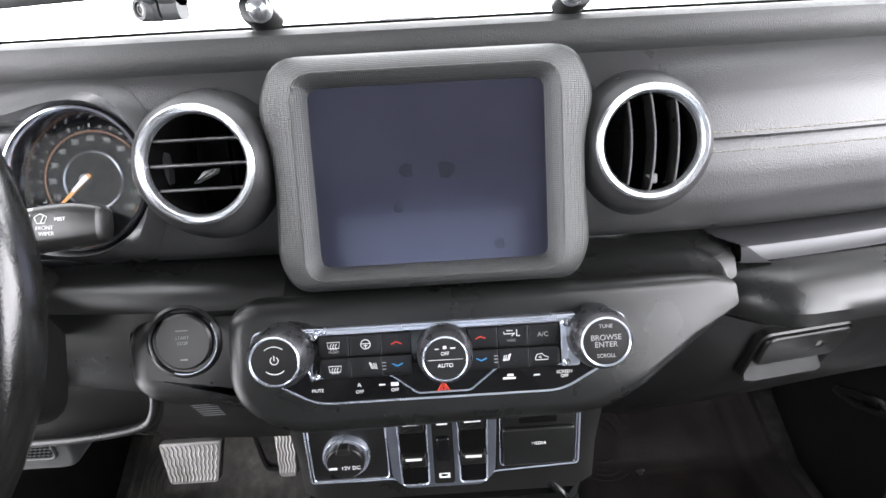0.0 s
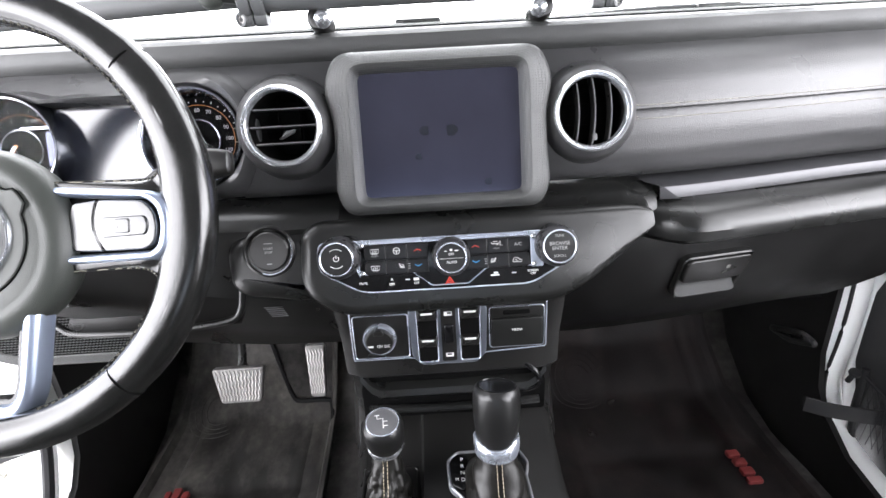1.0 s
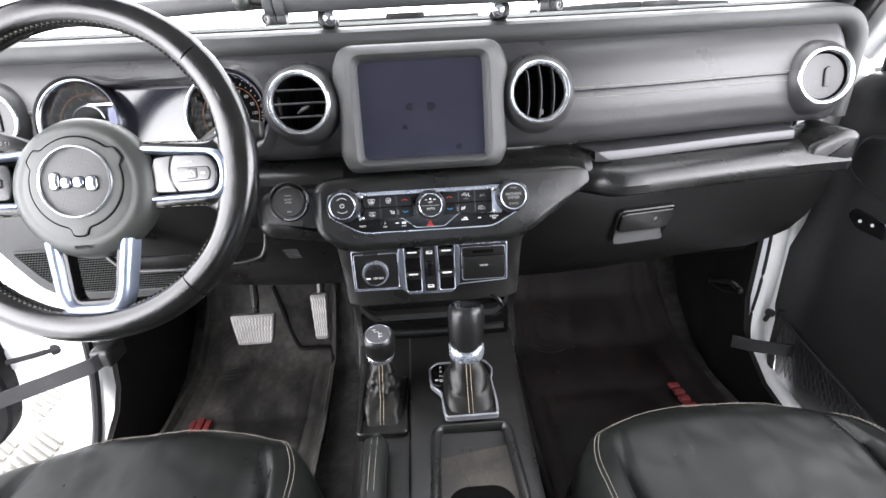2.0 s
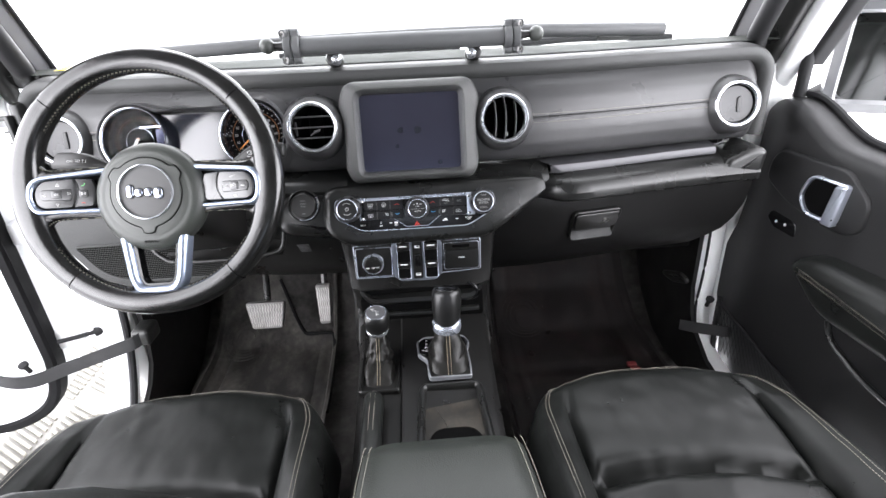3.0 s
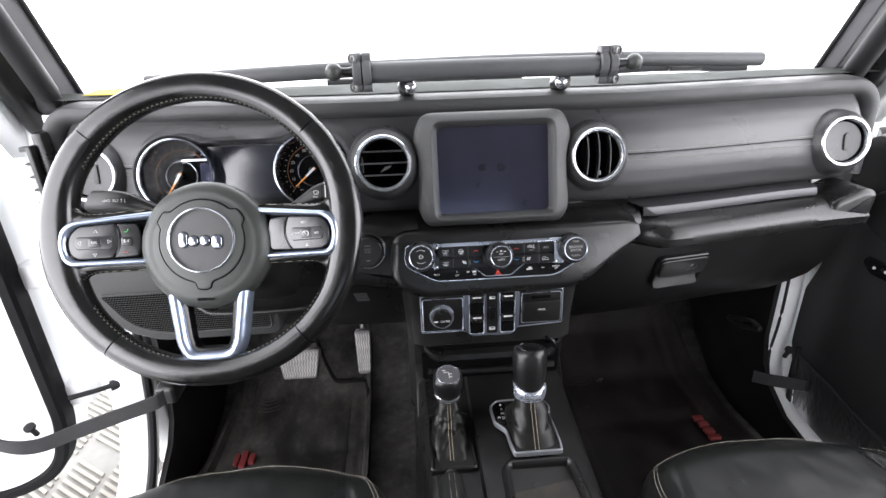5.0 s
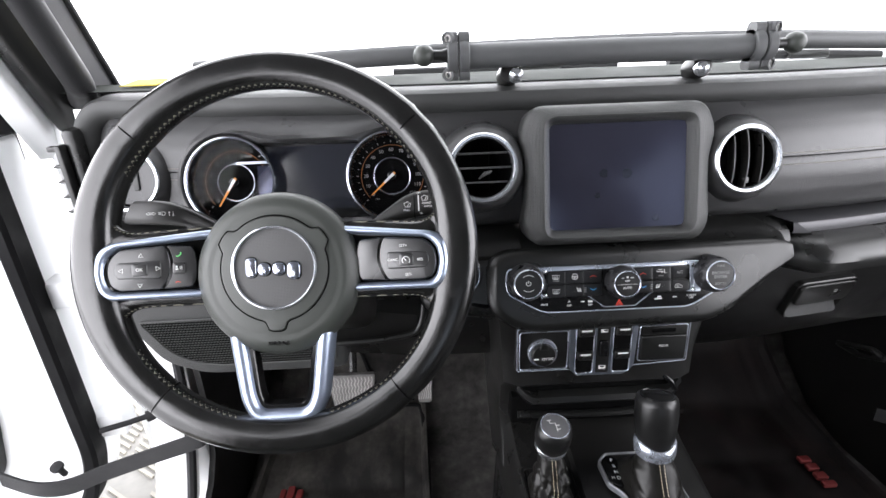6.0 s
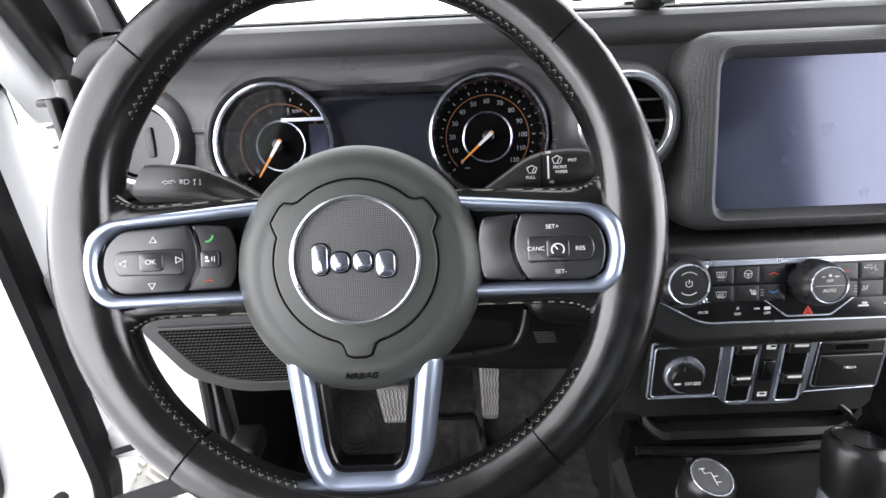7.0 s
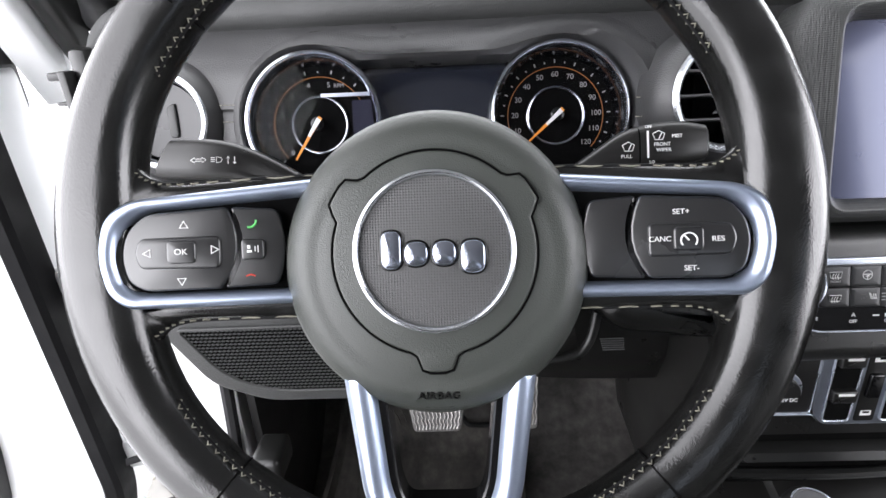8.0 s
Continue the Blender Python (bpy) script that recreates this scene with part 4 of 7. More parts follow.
# badge: plain raised shapes in chrome
SWITCH = material("satin_wheel_switch", (0.013, 0.013, 0.0135), 0.26, patchy=0.06, coat=0.7, spec=0.6)
SWITCH.node_tree.nodes["Principled BSDF"].inputs["Coat Roughness"].default_value = 0.28
BADGE = material("emblem_chrome", (0.36, 0.39, 0.46), 0.16, 0.9, patchy=0.1, patch_size=60)
for x, y, w, h, r in ((-0.0208, 0.0010, 0.0100, 0.0185, 0.0046), (-0.0088, -0.0010, 0.0118, 0.0120, 0.0058), (0.0048, -0.0010, 0.0118, 0.0120, 0.0058), (0.0186, -0.0030, 0.0122, 0.0160, 0.0056)):
    o = rect(x, y + 0.004, w, h, r, 6)
    bm = bmesh.new()
    prism(bm, inset(o, -0.0009), 0.0140, 0.0158, 0.0006)
    blk = part("badge_block", bm, GLOSS, hub, "plain raised block of the emblem with a dark edge")
    bm = bmesh.new()
    prism(bm, o, 0.0154, 0.0174, 0.0014, 0.0006)
    part("badge_face", bm, BADGE, blk, "bright silver face of the block")
lettering("AIRBAG", 0.0062, pose(0.0, -0.0680, 0.0098, 30, 0, 0), hub, SOFT, "embossed_word", 0.0006)
bars(hub, [(0, -0.0742, 0.006, 0.0018), (-0.006, -0.0738, 0.0022, 0.0024), (0.006, -0.0738, 0.0022, 0.0024)], 0.0044, SOFT, "embossed_sign", 0.001)

# side spokes
def arc3(a, b, c, n=6):
    """Points on the parabola through three places."""
    out = []
    for i in range(n + 1):
        f = i / n
        k = ((1 - f) * (1 - 2 * f), 4 * f * (1 - f), f * (2 * f - 1))
        out.append(tuple(k[0] * p + k[1] * q + k[2] * r for p, q, r in zip(a, b, c)))
    return out


def spoke(s):
    m = lambda pts: [(s * x, y) for x, y in pts] if s > 0 else [(s * x, y) for x, y in reversed(pts)]
    bm = bmesh.new()
    prism(bm, m(rounded([(0.045, -0.029), (0.146, -0.028), (0.158, -0.021), (0.164, 0.0), (0.158, 0.020), (0.146, 0.0265), (0.045, 0.036)], 0.008)), -0.022, -0.006, 0.004)
    sp = part("spoke", bm, LEATHER, sw, "black spoke")
    bm = bmesh.new()
    o = rounded([(0.048, -0.0293), (0.150, -0.0288), (0.1595, -0.0215), (0.1640, -0.001), (0.1600, 0.0200), (0.147, 0.0275), (0.048, 0.0385)], [0.003, 0.012, 0.012, 0.03, 0.012, 0.012, 0.003], 6)
    i = rounded([(0.0485, -0.0203), (0.143, -0.0200), (0.1482, -0.0155), (0.1518, -0.002), (0.1490, 0.0120), (0.140, 0.0208), (0.0485, 0.0285)], [0.003, 0.007, 0.010, 0.02, 0.010, 0.008, 0.003], 6)
    ring_round(bm, m(o), m(i), -0.008, 0.0048)
    part("spoke_frame", bm, SPOKE, sp, "satin silver spoke frame")
    bm = bmesh.new()
    prism(bm, m(rounded([(0.05, -0.0208), (0.145, -0.0205), (0.1525, -0.002), (0.145, 0.0205), (0.05, 0.028)], 0.005)), -0.014, -0.0045)
    part("switch_base", bm, VOID, sp)
    return sp, m


def spoke_plane(x):
    return -0.0142 + 0.156 * abs(x)


def thumb_web(s):
    """Leather rolled from the rim's crest over the edge and round the corner along the spoke."""
    def on_rim(deg, r):
        return (r * math.cos(radians(deg)), 0.018 + r * math.sin(radians(deg)))
    corners = {
        1: ([on_rim(34, RM), on_rim(28, RM), on_rim(21, RM), on_rim(15, RM), on_rim(11, RM - 0.002), (0.1685, 0.039), (0.158, 0.0325), (0.138, 0.0310), (0.108, 0.0345), (0.055, 0.0395)],
            [on_rim(34, RM - 0.017), on_rim(28, RM - 0.0165), (0.1500, 0.0790), (0.1535, 0.0680), (0.1536, 0.0580), (0.1505, 0.0500), (0.1440, 0.0452), (0.1330, 0.0436), (0.108, 0.0445), (0.055, 0.0460)]),
        -1: ([on_rim(-37, RM), on_rim(-31, RM), on_rim(-25, RM), on_rim(-19, RM), on_rim(-15, RM - 0.002), (0.1655, -0.030), (0.154, -0.0245), (0.138, -0.0215), (0.108, -0.0205), (0.055, -0.0205)],
             [on_rim(-37, RM - 0.017), on_rim(-31, RM - 0.0165), (0.1415, -0.0640), (0.1455, -0.0550), (0.1470, -0.0465), (0.1450, -0.0385), (0.1395, -0.0328), (0.1290, -0.0292), (0.105, -0.0287), (0.055, -0.0290)]),
    }
    for way, (crest, edge) in corners.items():
        tops = [0.0158, 0.0158, 0.0158, 0.0152, 0.0138, 0.0112, 0.0062] + [spoke_plane(x) + 0.0005 for x, y in crest[7:]]
        Q = smooth_path([(s * x, y, z) for (x, y), z in zip(crest, tops)], 5)
        P = smooth_path([(s * x, y, -0.0015 - (0.004 if k > 6 else 0.0)) for k, (x, y) in enumerate(edge)], 5)

        def place(f, b):
            k = min(f * (len(Q) - 1), len(Q) - 1.001)
            i, g = int(k), k - int(k)
            q, p = Vector(Q[i]).lerp(Vector(Q[i + 1]), g), Vector(P[i]).lerp(Vector(P[i + 1]), g)
            a = radians(90 - b)
            flat = (q.xy).lerp(p.xy, math.sin(a))
            return Vector((flat.x, flat.y, p.z + (q.z - p.z if b > 0 else 0.013) * math.cos(a)))

        bm = bmesh.new()
        n = len(Q) - 1
        rows = [[place(i / n, b) for b in range(90, -71, -10)] for i in range(n + 1)]
        grid(bm, rows if s * way > 0 else rows[::-1])
        web = part("thumb_rest", bm, LEATHER, sw, "black leather thumb rest running into the spoke", 70)
        cross_stitch("stitching", place, 52, web)


thumb_web(1), thumb_web(-1)


for s in (-1, 1):
    sp, m = spoke(s)
    sp.scale = (1.03, 1.0, 1.0)
    sp.rotation_euler = (0, radians(-9 * s), 0)
    sp.location = (0.0, 0.0058, -0.0142) if s > 0 else (-0.0030, 0.0073, -0.0142)
    # inner rocker and outer switch block
    near = arc3((0.0776, 0.0210), (0.0737, 0.0015), (0.0777, -0.0180))
    split = arc3((0.1000, 0.0225), (0.0955, 0.0005), (0.1040, -0.0190))
    bm = bmesh.new()
    prism(bm, m(rounded(near + split[::-1], [0.003] + [0.0] * 5 + [0.003] * 2 + [0.0] * 5 + [0.003])), -0.006, 0.0024, 0.0014)
    part("inner_switch", bm, SWITCH, sp)
    bm = bmesh.new()
    prism(bm, m(rounded([(x + 0.0010, y) for x, y in split] + [(0.140, -0.0192), (0.1475, -0.0145), (0.1506, -0.002), (0.1480, 0.0110), (0.1390, 0.0198)], [0.003] + [0.0] * 5 + [0.002, 0.006, 0.006, 0.01, 0.008, 0.005])), -0.006, 0.0030, 0.0014)
    part("outer_switch", bm, SWITCH, sp)
    bm = bmesh.new()
    prism(bm, m(rounded([(0.1042, -0.0085), (0.1415, -0.0078), (0.1440, 0.0), (0.1415, 0.0075), (0.1042, 0.0080)], 0.003)), 0.002, 0.0045, 0.0012)
    part("rocker", bm, SWITCH, sp)
    bm = bmesh.new()
    prism(bm, rect(s * 0.1222, 0.0002, 0.0135, 0.0115, 0.0025), 0.003, 0.0055, 0.001)
    part("centre_button", bm, SWITCH, sp)
    if s < 0:
        lettering("OK", 0.0042, pose(-0.1222, 0.0002, 0.0056), sp)
        bm = bmesh.new()
        for cx, cy, a in ((-0.1212, 0.0134, 90), (-0.1230, -0.0142, 270), (-0.1375, 0.0, 180), (-0.1072, 0.0010, 0)):
            p = [(cx + 0.0026 * math.cos(radians(a + q)), cy + 0.0026 * math.sin(radians(a + q))) for q in (0, 120, 240)]
            ring_plate(bm, p, inset(p, 0.00034), 0.0029, 0.0049 if abs(cy) < 0.002 else 0.0034)
        part("arrow_marks", bm, PRINT, sp, smooth=0)
        bm = bmesh.new()
        prism(bm, rect(-0.0890, 0.0005, 0.011, 0.0105, 0.002), 0.002, 0.0048, 0.001)
        part("voice_button", bm, SWITCH, sp)
        bars(sp, [(-0.0907, 0.0017, 0.0014, 0.0018), (-0.0905, -0.0005, 0.0022, 0.0012), (-0.0877, 0.0007, 0.0004, 0.0026), (-0.0863, 0.0007, 0.0004, 0.0036)], 0.0048)
        bm = bmesh.new()
        sweep(bm, smooth_path([(-0.0915, 0.0118, 0.0025), (-0.0895, 0.0119, 0.0025), (-0.0877, 0.0135, 0.0025), (-0.0873, 0.0155, 0.0025)], 5), 0.0006, 6)
        part("phone_mark", bm, GREEN, sp)
        bm = bmesh.new()
        sweep(bm, smooth_path([(-0.0930, -0.0132, 0.0025), (-0.0908, -0.0125, 0.0025), (-0.0885, -0.0132, 0.0025)], 5), 0.0004, 6)
        part("hangup_mark", bm, RED, sp)
    else:
        for txt, x, y, z in (("SET+", 0.1195, 0.0135, 0.0031), ("SET-", 0.1237, -0.0143, 0.0031), ("CANC", 0.1095, 0.0002, 0.0046), ("RES", 0.1352, -0.0003, 0.0046)):
            lettering(txt, 0.0036, pose(x, y, z), sp)
        bm = bmesh.new()
        arc = [(0.1222 + 0.0036 * math.cos(radians(a)), -0.0006 + 0.0036 * math.sin(radians(a)), 0.0057) for a in range(-40, 221, 20)]
        sweep(bm, arc, 0.0004, 5)
        sweep(bm, [(0.1222, -0.0006, 0.0057), (0.1199, 0.0021, 0.0057)], 0.0004, 5)
        part("cruise_mark", bm, PRINT, sp)
# lower forked spoke
bm = bmesh.new()
o = rounded([(-0.031, -0.148), (0.031, -0.148), (0.0425, -0.125), (0.0515, -0.060), (-0.0515, -0.060), (-0.0425, -0.125)], [0.014, 0.014, 0.01, 0.002, 0.002, 0.01], 5)
i = rounded([(-0.0205, -0.131), (0.0205, -0.131), (0.0255, -0.118), (0.032, -0.0601), (-0.032, -0.0601), (-0.0255, -0.118)], [0.010, 0.010, 0.008, 0.002, 0.002, 0.008], 5)
ring_round(bm, o, i, -0.012, 0.006)
part("lower_spoke", bm, SPOKE, sw, "satin silver forked lower spoke")
bm = bmesh.new()
ring_plate(bm, inset(i, -0.004), inset(i, 0.0025), -0.018, -0.001, 0.001)
part("spoke_lining", bm, GLOSS, sw)

# column shroud and stalks
bm = bmesh.new()
rings = [[(x, y, z) for x, y in rect(0, dy, w0, h0, 0.03, 5)] for z, w0, h0, dy in ((-0.02, 0.10, 0.09, -0.005), (-0.05, 0.125, 0.11, -0.008), (-0.10, 0.135, 0.12, -0.01), (-0.19, 0.15, 0.14, -0.02))]
loops(bm, rings)
col = thing("steering_column", WF, "black plastic steering column shroud", "steering column")
part("shroud", bm, HARD, col)


def stalk(spine, name, label, slant=0.0):
    """A moulded lever: flattened sections (x, y, z, half height, half depth) along its spine."""
    t = thing(name, WF, label, "stalk")
    bm = bmesh.new()
    path = smooth_path([p[:3] for p in spine], 5)
    size = smooth_path([(p[3], p[4], 0) for p in spine], 5)
    rings = []
    for i, (c, (h, d, _)) in enumerate(zip(path, size)):
        f = i / (len(path) - 1)
        ring = []
        for k in range(20):
            a = 2 * math.pi * k / 20
            ca, sa = math.cos(a), math.sin(a)
            u, v = math.copysign(abs(ca) ** 0.62, ca) * d, math.copysign(abs(sa) ** 0.62, sa) * h
            ring.append((c[0] + slant * v * step(0.6, 1.0, f), c[1] + v, c[2] + u))
        rings.append(ring)
    tip = rings[-1]
    mid = [sum(p[k] for p in tip) / len(tip) for k in range(3)]
    reach = 0.0022 if mid[0] > 0 else -0.0022
    rings.append([(mid[0] + reach + (p[0] - mid[0]) * 0.8, mid[1] + (p[1] - mid[1]) * 0.8, mid[2] + (p[2] - mid[2]) * 0.7) for p in tip])
    if mid[0] < 0:
        rings = [r[::-1] for r in rings]
    loops(bm, rings)
    part("lever", bm, HARD, t)
    return t


st = stalk([(-0.045, 0.015, -0.090, 0.008, 0.007), (-0.080, 0.040, -0.090, 0.0085, 0.008), (-0.112, 0.0585, -0.088, 0.0105, 0.009), (-0.140, 0.0690, -0.086, 0.0130, 0.010), (-0.165, 0.0720, -0.085, 0.0140, 0.0105), (-0.191, 0.0735, -0.085, 0.0128, 0.0095)],
           "indicator_stalk", "black indicator stalk with printed light symbols", 0.5)


def strokes(parent, lines, z, r=0.0005, mat=None, name="marking"):
    """Printed symbols made of thin lines."""
    bm = bmesh.new()
    for ln in lines:
        sweep(bm, [(x, y, z) for x, y in ln], r, 4)
    return tagged(part(name, bm, mat or PRINT, parent, smooth=0), kind="stuff")


ZS = -0.0742
light_marks = [[(-0.18132, 0.06136), (-0.177, 0.06388), (-0.177, 0.06244), (-0.1698, 0.06244), (-0.1698, 0.06388), (-0.16548, 0.06136), (-0.1698, 0.05884), (-0.1698, 0.06028), (-0.177, 0.06028), (-0.177, 0.05884), (-0.18132, 0.06136)], [(-0.1554, 0.05812), (-0.1554, 0.06388), (-0.15108, 0.06316), (-0.14964, 0.061), (-0.15108, 0.05884), (-0.1554, 0.05812)], [(-0.15684, 0.06316), (-0.16116, 0.06316)], [(-0.15684, 0.06136), (-0.16116, 0.06136)], [(-0.15684, 0.05956), (-0.16116, 0.05956)], [(-0.14388, 0.05668), (-0.14388, 0.06388), (-0.14532, 0.06208)], [(-0.14388, 0.06388), (-0.14244, 0.06208)], [(-0.1374, 0.06352), (-0.1374, 0.05668), (-0.13884, 0.05826)], [(-0.1374, 0.05668), (-0.13596, 0.05826)]]
strokes(st, [[(-0.164 + 0.7 * (x + 0.1734), 0.0700 + 0.7 * (y - 0.0613)) for x, y in ln] for ln in light_marks], ZS, 0.00024)
st = stalk([(0.045, 0.015, -0.090, 0.008, 0.007), (0.080, 0.040, -0.090, 0.0085, 0.008), (0.106, 0.0560, -0.088, 0.0105, 0.009), (0.126, 0.0655, -0.086, 0.0138, 0.010), (0.145, 0.0690, -0.085, 0.0152, 0.0105), (0.166, 0.0705, -0.085, 0.0148, 0.0105), (0.182, 0.0705, -0.085, 0.0120, 0.009)],
           "wiper_stalk", "black wiper stalk with a turning end and white print")
bm = bmesh.new()
sweep(bm, [(0.1365, 0.0672 + 0.0148 * math.copysign(abs(math.sin(a)) ** 0.62, math.sin(a)), -0.0852 + 0.0104 * math.copysign(abs(math.cos(a)) ** 0.62, math.cos(a))) for a in [2 * math.pi * k / 40 for k in range(40)]], 0.0005, 5, True, up=(1, 0, 0))
part("collar_joint", bm, VOID, st, "dark joint of the turning end")
bars(st, [(0.1415, 0.0690, 0.0013, 0.018)], ZS)
for txt, x, y in (("OFF", 0.1420, 0.0808), ("LO", 0.1440, 0.0572), ("MIST", 0.1610, 0.0740), ("FRONT", 0.1510, 0.0688), ("WIPER", 0.1520, 0.0650), ("PULL", 0.1275, 0.0615)):
    lettering(txt, 0.0034 if txt not in ("OFF", "LO") else 0.0026, pose(x, y, ZS if txt != "PULL" else -0.0751), st)
for cx, cy in ((0.1285, 0.0675), (0.1488, 0.0745)):
    strokes(st, [[(cx - 0.004, cy + 0.0015), (cx, cy + 0.0035), (cx + 0.004, cy + 0.0015), (cx + 0.0025, cy - 0.0025), (cx - 0.0025, cy - 0.0025), (cx - 0.004, cy + 0.0015)], [(cx, cy - 0.002), (cx + 0.002, cy + 0.002)]], ZS, 0.00028)

# ---- climate controls ----
HF = face(0, 0.3465, 1.137, 18)
cp = thing("climate_panel", HF, "gloss black climate control panel with three silver-ringed knobs", "control panel")
PO = rounded([(-0.10, -0.032), (0.095, -0.032), (0.142, -0.006), (0.147, 0.012), (0.144, 0.027), (-0.146, 0.027), (-0.149, 0.010), (-0.146, -0.006)], [0.012, 0.012, 0.012, 0.01, 0.006, 0.006, 0.01, 0.012], 5)
bm = bmesh.new()
prism(bm, PO, -0.006, 0.0045, 0.001)
part("panel", bm, GLOSS, cp)
bm = bmesh.new()
ring_plate(bm, inset(PO, -0.0012), inset(PO, 0.0004), -0.004, 0.0055, 0.0004)
part("panel_edge", bm, SILVER, cp, "thin silver edge")
bm = bmesh.new()
plate = rounded([(-0.104, -0.012), (-0.042, -0.0115), (-0.020, -0.0285), (0.022, -0.0285), (0.044, -0.0115), (0.100, -0.012), (0.104, 0.0265), (-0.112, 0.0265)], 0.003)
hole = inset(plate, 0.0012)
ring_plate(bm, plate, hole, 0.0035, 0.0058, 0.0004)
prism(bm, rect(0, 0.0245, 0.205, 0.0034), 0.0035, 0.0056, 0.0005)
for s in (-1, 1):
    prism(bm, rounded([(s * 0.0985 - 0.0035, -0.0130), (s * 0.0985 + 0.0075 * s + 0.0035, -0.0130), (s * 0.0985 + 0.0075 * s + 0.0035, 0.0262), (s * 0.0985 - 0.0035, 0.0262)], 0.002), 0.0035, 0.0056, 0.0005)
part("tray_trim", bm, SILVER, cp, "silver trim line")
for s in (-1, 1):
    for y in (0.0222, -0.0095):
        bm = bmesh.new()
        lathe(bm, [(0.0030, 0.005), (0.0028, 0.0072), (0.0018, 0.0078), (0.0, 0.0074)], 14, s * 0.0988, y)
        part("screw", bm, CHROME, cp)
for s in (-1, 1):
    for k in range(3):
        cx = s * (0.0825 - 0.0243 * k) - 0.001
        for y, h in ((0.0136, 0.0168), (-0.0037, 0.0160)):
            bm = bmesh.new()
            o = rect(cx, y, 0.0239, h, 0.0006)
            if k == 0:
                r_in = 0.004
                x0, x1 = cx - 0.01195, cx + 0.01195
                tops = [r_in if (s * x > s * cx) else 0.0006 for x in (x0, x1, x1, x0)]
                o = rounded([(x0, y - h / 2), (x1, y - h / 2), (x1, y + h / 2), (x0, y + h / 2)], tops)
            prism(bm, o, 0.0045, 0.0072, 0.0008, 0.0002)
            part("button", bm, BUTTON, cp, "satin black button")


def outline_mark(name, lines, mat=None, z=0.0075, r=0.00032):
    """A fine printed symbol made of thin strokes."""
    bm = bmesh.new()
    for ln in lines:
        sweep(bm, [(x, y, z) for x, y in ln], r, 4)
    return tagged(part(name, bm, mat or PRINT, cp, smooth=0), kind="stuff")


def screen_mark(cx, cy):
    w0, w1, h = 0.0040, 0.0050, 0.0024
    lines = [[(cx - w0, cy - h), (cx - w1, cy + h), (cx + w1, cy + h), (cx + w0, cy - h), (cx - w0, cy - h)]]
    for dx in (-0.002, 0.0, 0.002):
        lines.append([(cx + dx, cy - h - 0.0014), (cx + dx - 0.0006, cy - 0.0008), (cx + dx + 0.0005, cy + 0.0012)])
    return lines


outline_mark("front_screen_mark", screen_mark(-0.0835, 0.0150))
outline_mark("rear_screen_mark", screen_mark(-0.0835, -0.0040))
ring = [(-0.0585 + 0.0037 * math.cos(radians(a)), 0.0145 + 0.0037 * math.sin(radians(a))) for a in range(0, 361, 24)]
outline_mark("wheel_mark", [ring, [(-0.0622, 0.0150), (-0.0548, 0.0150)], [(-0.0585, 0.0145), (-0.0585, 0.0108)], [(-0.0600, 0.0135), (-0.0570, 0.0135)]])
for cx, f in ((-0.0535, -1), (0.0515, 1)):
    outline_mark("seat_mark", [[(cx + 0.0030 * f, 0.0000), (cx + 0.0014 * f, -0.0048), (cx - 0.0032 * f, -0.0052)], [(cx + 0.0020 * f, -0.0005), (cx + 0.0006 * f, -0.0038), (cx - 0.0030 * f, -0.0042)],
                               [(cx - 0.0008 * f, -0.0032), (cx - 0.0002 * f, -0.0008)], [(cx - 0.0024 * f, -0.0034), (cx - 0.0018 * f, -0.0010)]], r=0.0004)
    bars(cp, [(cx - 0.0085 * f, -0.001, 0.0030, 0.0008), (cx - 0.0085 * f, -0.0036, 0.0030, 0.0008), (cx - 0.0085 * f, -0.0062, 0.0030, 0.0008)], 0.0073, GREYPRINT, "level_lamps", 0.0002)
outline_mark("airflow_mark", [[(0.0500, 0.0178), (0.0500, 0.0160), (0.0580, 0.0160)], [(0.0520, 0.0185), (0.0570, 0.0185)], [(0.0600, 0.0190), (0.0600, 0.0140), (0.0625, 0.0140)], [(0.0585, 0.0165), (0.0560, 0.0140)]], r=0.00038)
lettering("MODE", 0.0024, pose(0.0555, 0.0105, 0.0074), cp, GREYPRINT)
outline_mark("recirculation_mark", [[(0.0740, -0.0048), (0.0750, -0.0020), (0.0790, -0.0012), (0.0815, -0.0035), (0.0840, -0.0042), (0.0840, -0.0062), (0.0740, -0.0062), (0.0740, -0.0048)], [(0.0790, -0.0050), (0.0765, -0.0040), (0.0785, -0.0032)]])
lettering("A/C", 0.0052, pose(0.0805, 0.0140, 0.0074), cp, GREYPRINT)
lettering("FRONT", 0.0026, pose(-0.0835, 0.0095, 0.0074), cp, GREYPRINT)
for s in (-1, 1):
    for col_, y, f in ((RED, 0.0140, 1), (BLUE, -0.0030, -1)):
        bm = bmesh.new()
        cx = -0.0345 if s < 0 else 0.0315
        prism(bm, [(cx - 0.0042, y - 0.0012 * f), (cx, y + 0.0006 * f), (cx + 0.0042, y - 0.0012 * f), (cx + 0.0042, y - 0.0003 * f), (cx, y + 0.0017 * f), (cx - 0.0042, y - 0.0003 * f)], 0.0073, 0.0076)
        part("temperature_arrow", bm, col_, cp, "red arrow" if f > 0 else "blue arrow", 0)
for txt, x, y in (("MUTE", -0.099, -0.0215), ("OFF", -0.066, -0.0242), ("OFF", -0.038, -0.0242), ("SCREEN", 0.097, -0.0178), ("OFF", 0.097, -0.0212)):
    lettering(txt, 0.0036, pose(x, y, 0.0047), cp)
bars(cp, [(-0.038, -0.0195, 0.006, 0.003), (0.053, -0.0205, 0.010, 0.0016), (0.054, -0.0180, 0.005, 0.002), (-0.048, -0.0195, 0.005, 0.0012), (0.075, -0.0190, 0.005, 0.0012)], 0.0046)
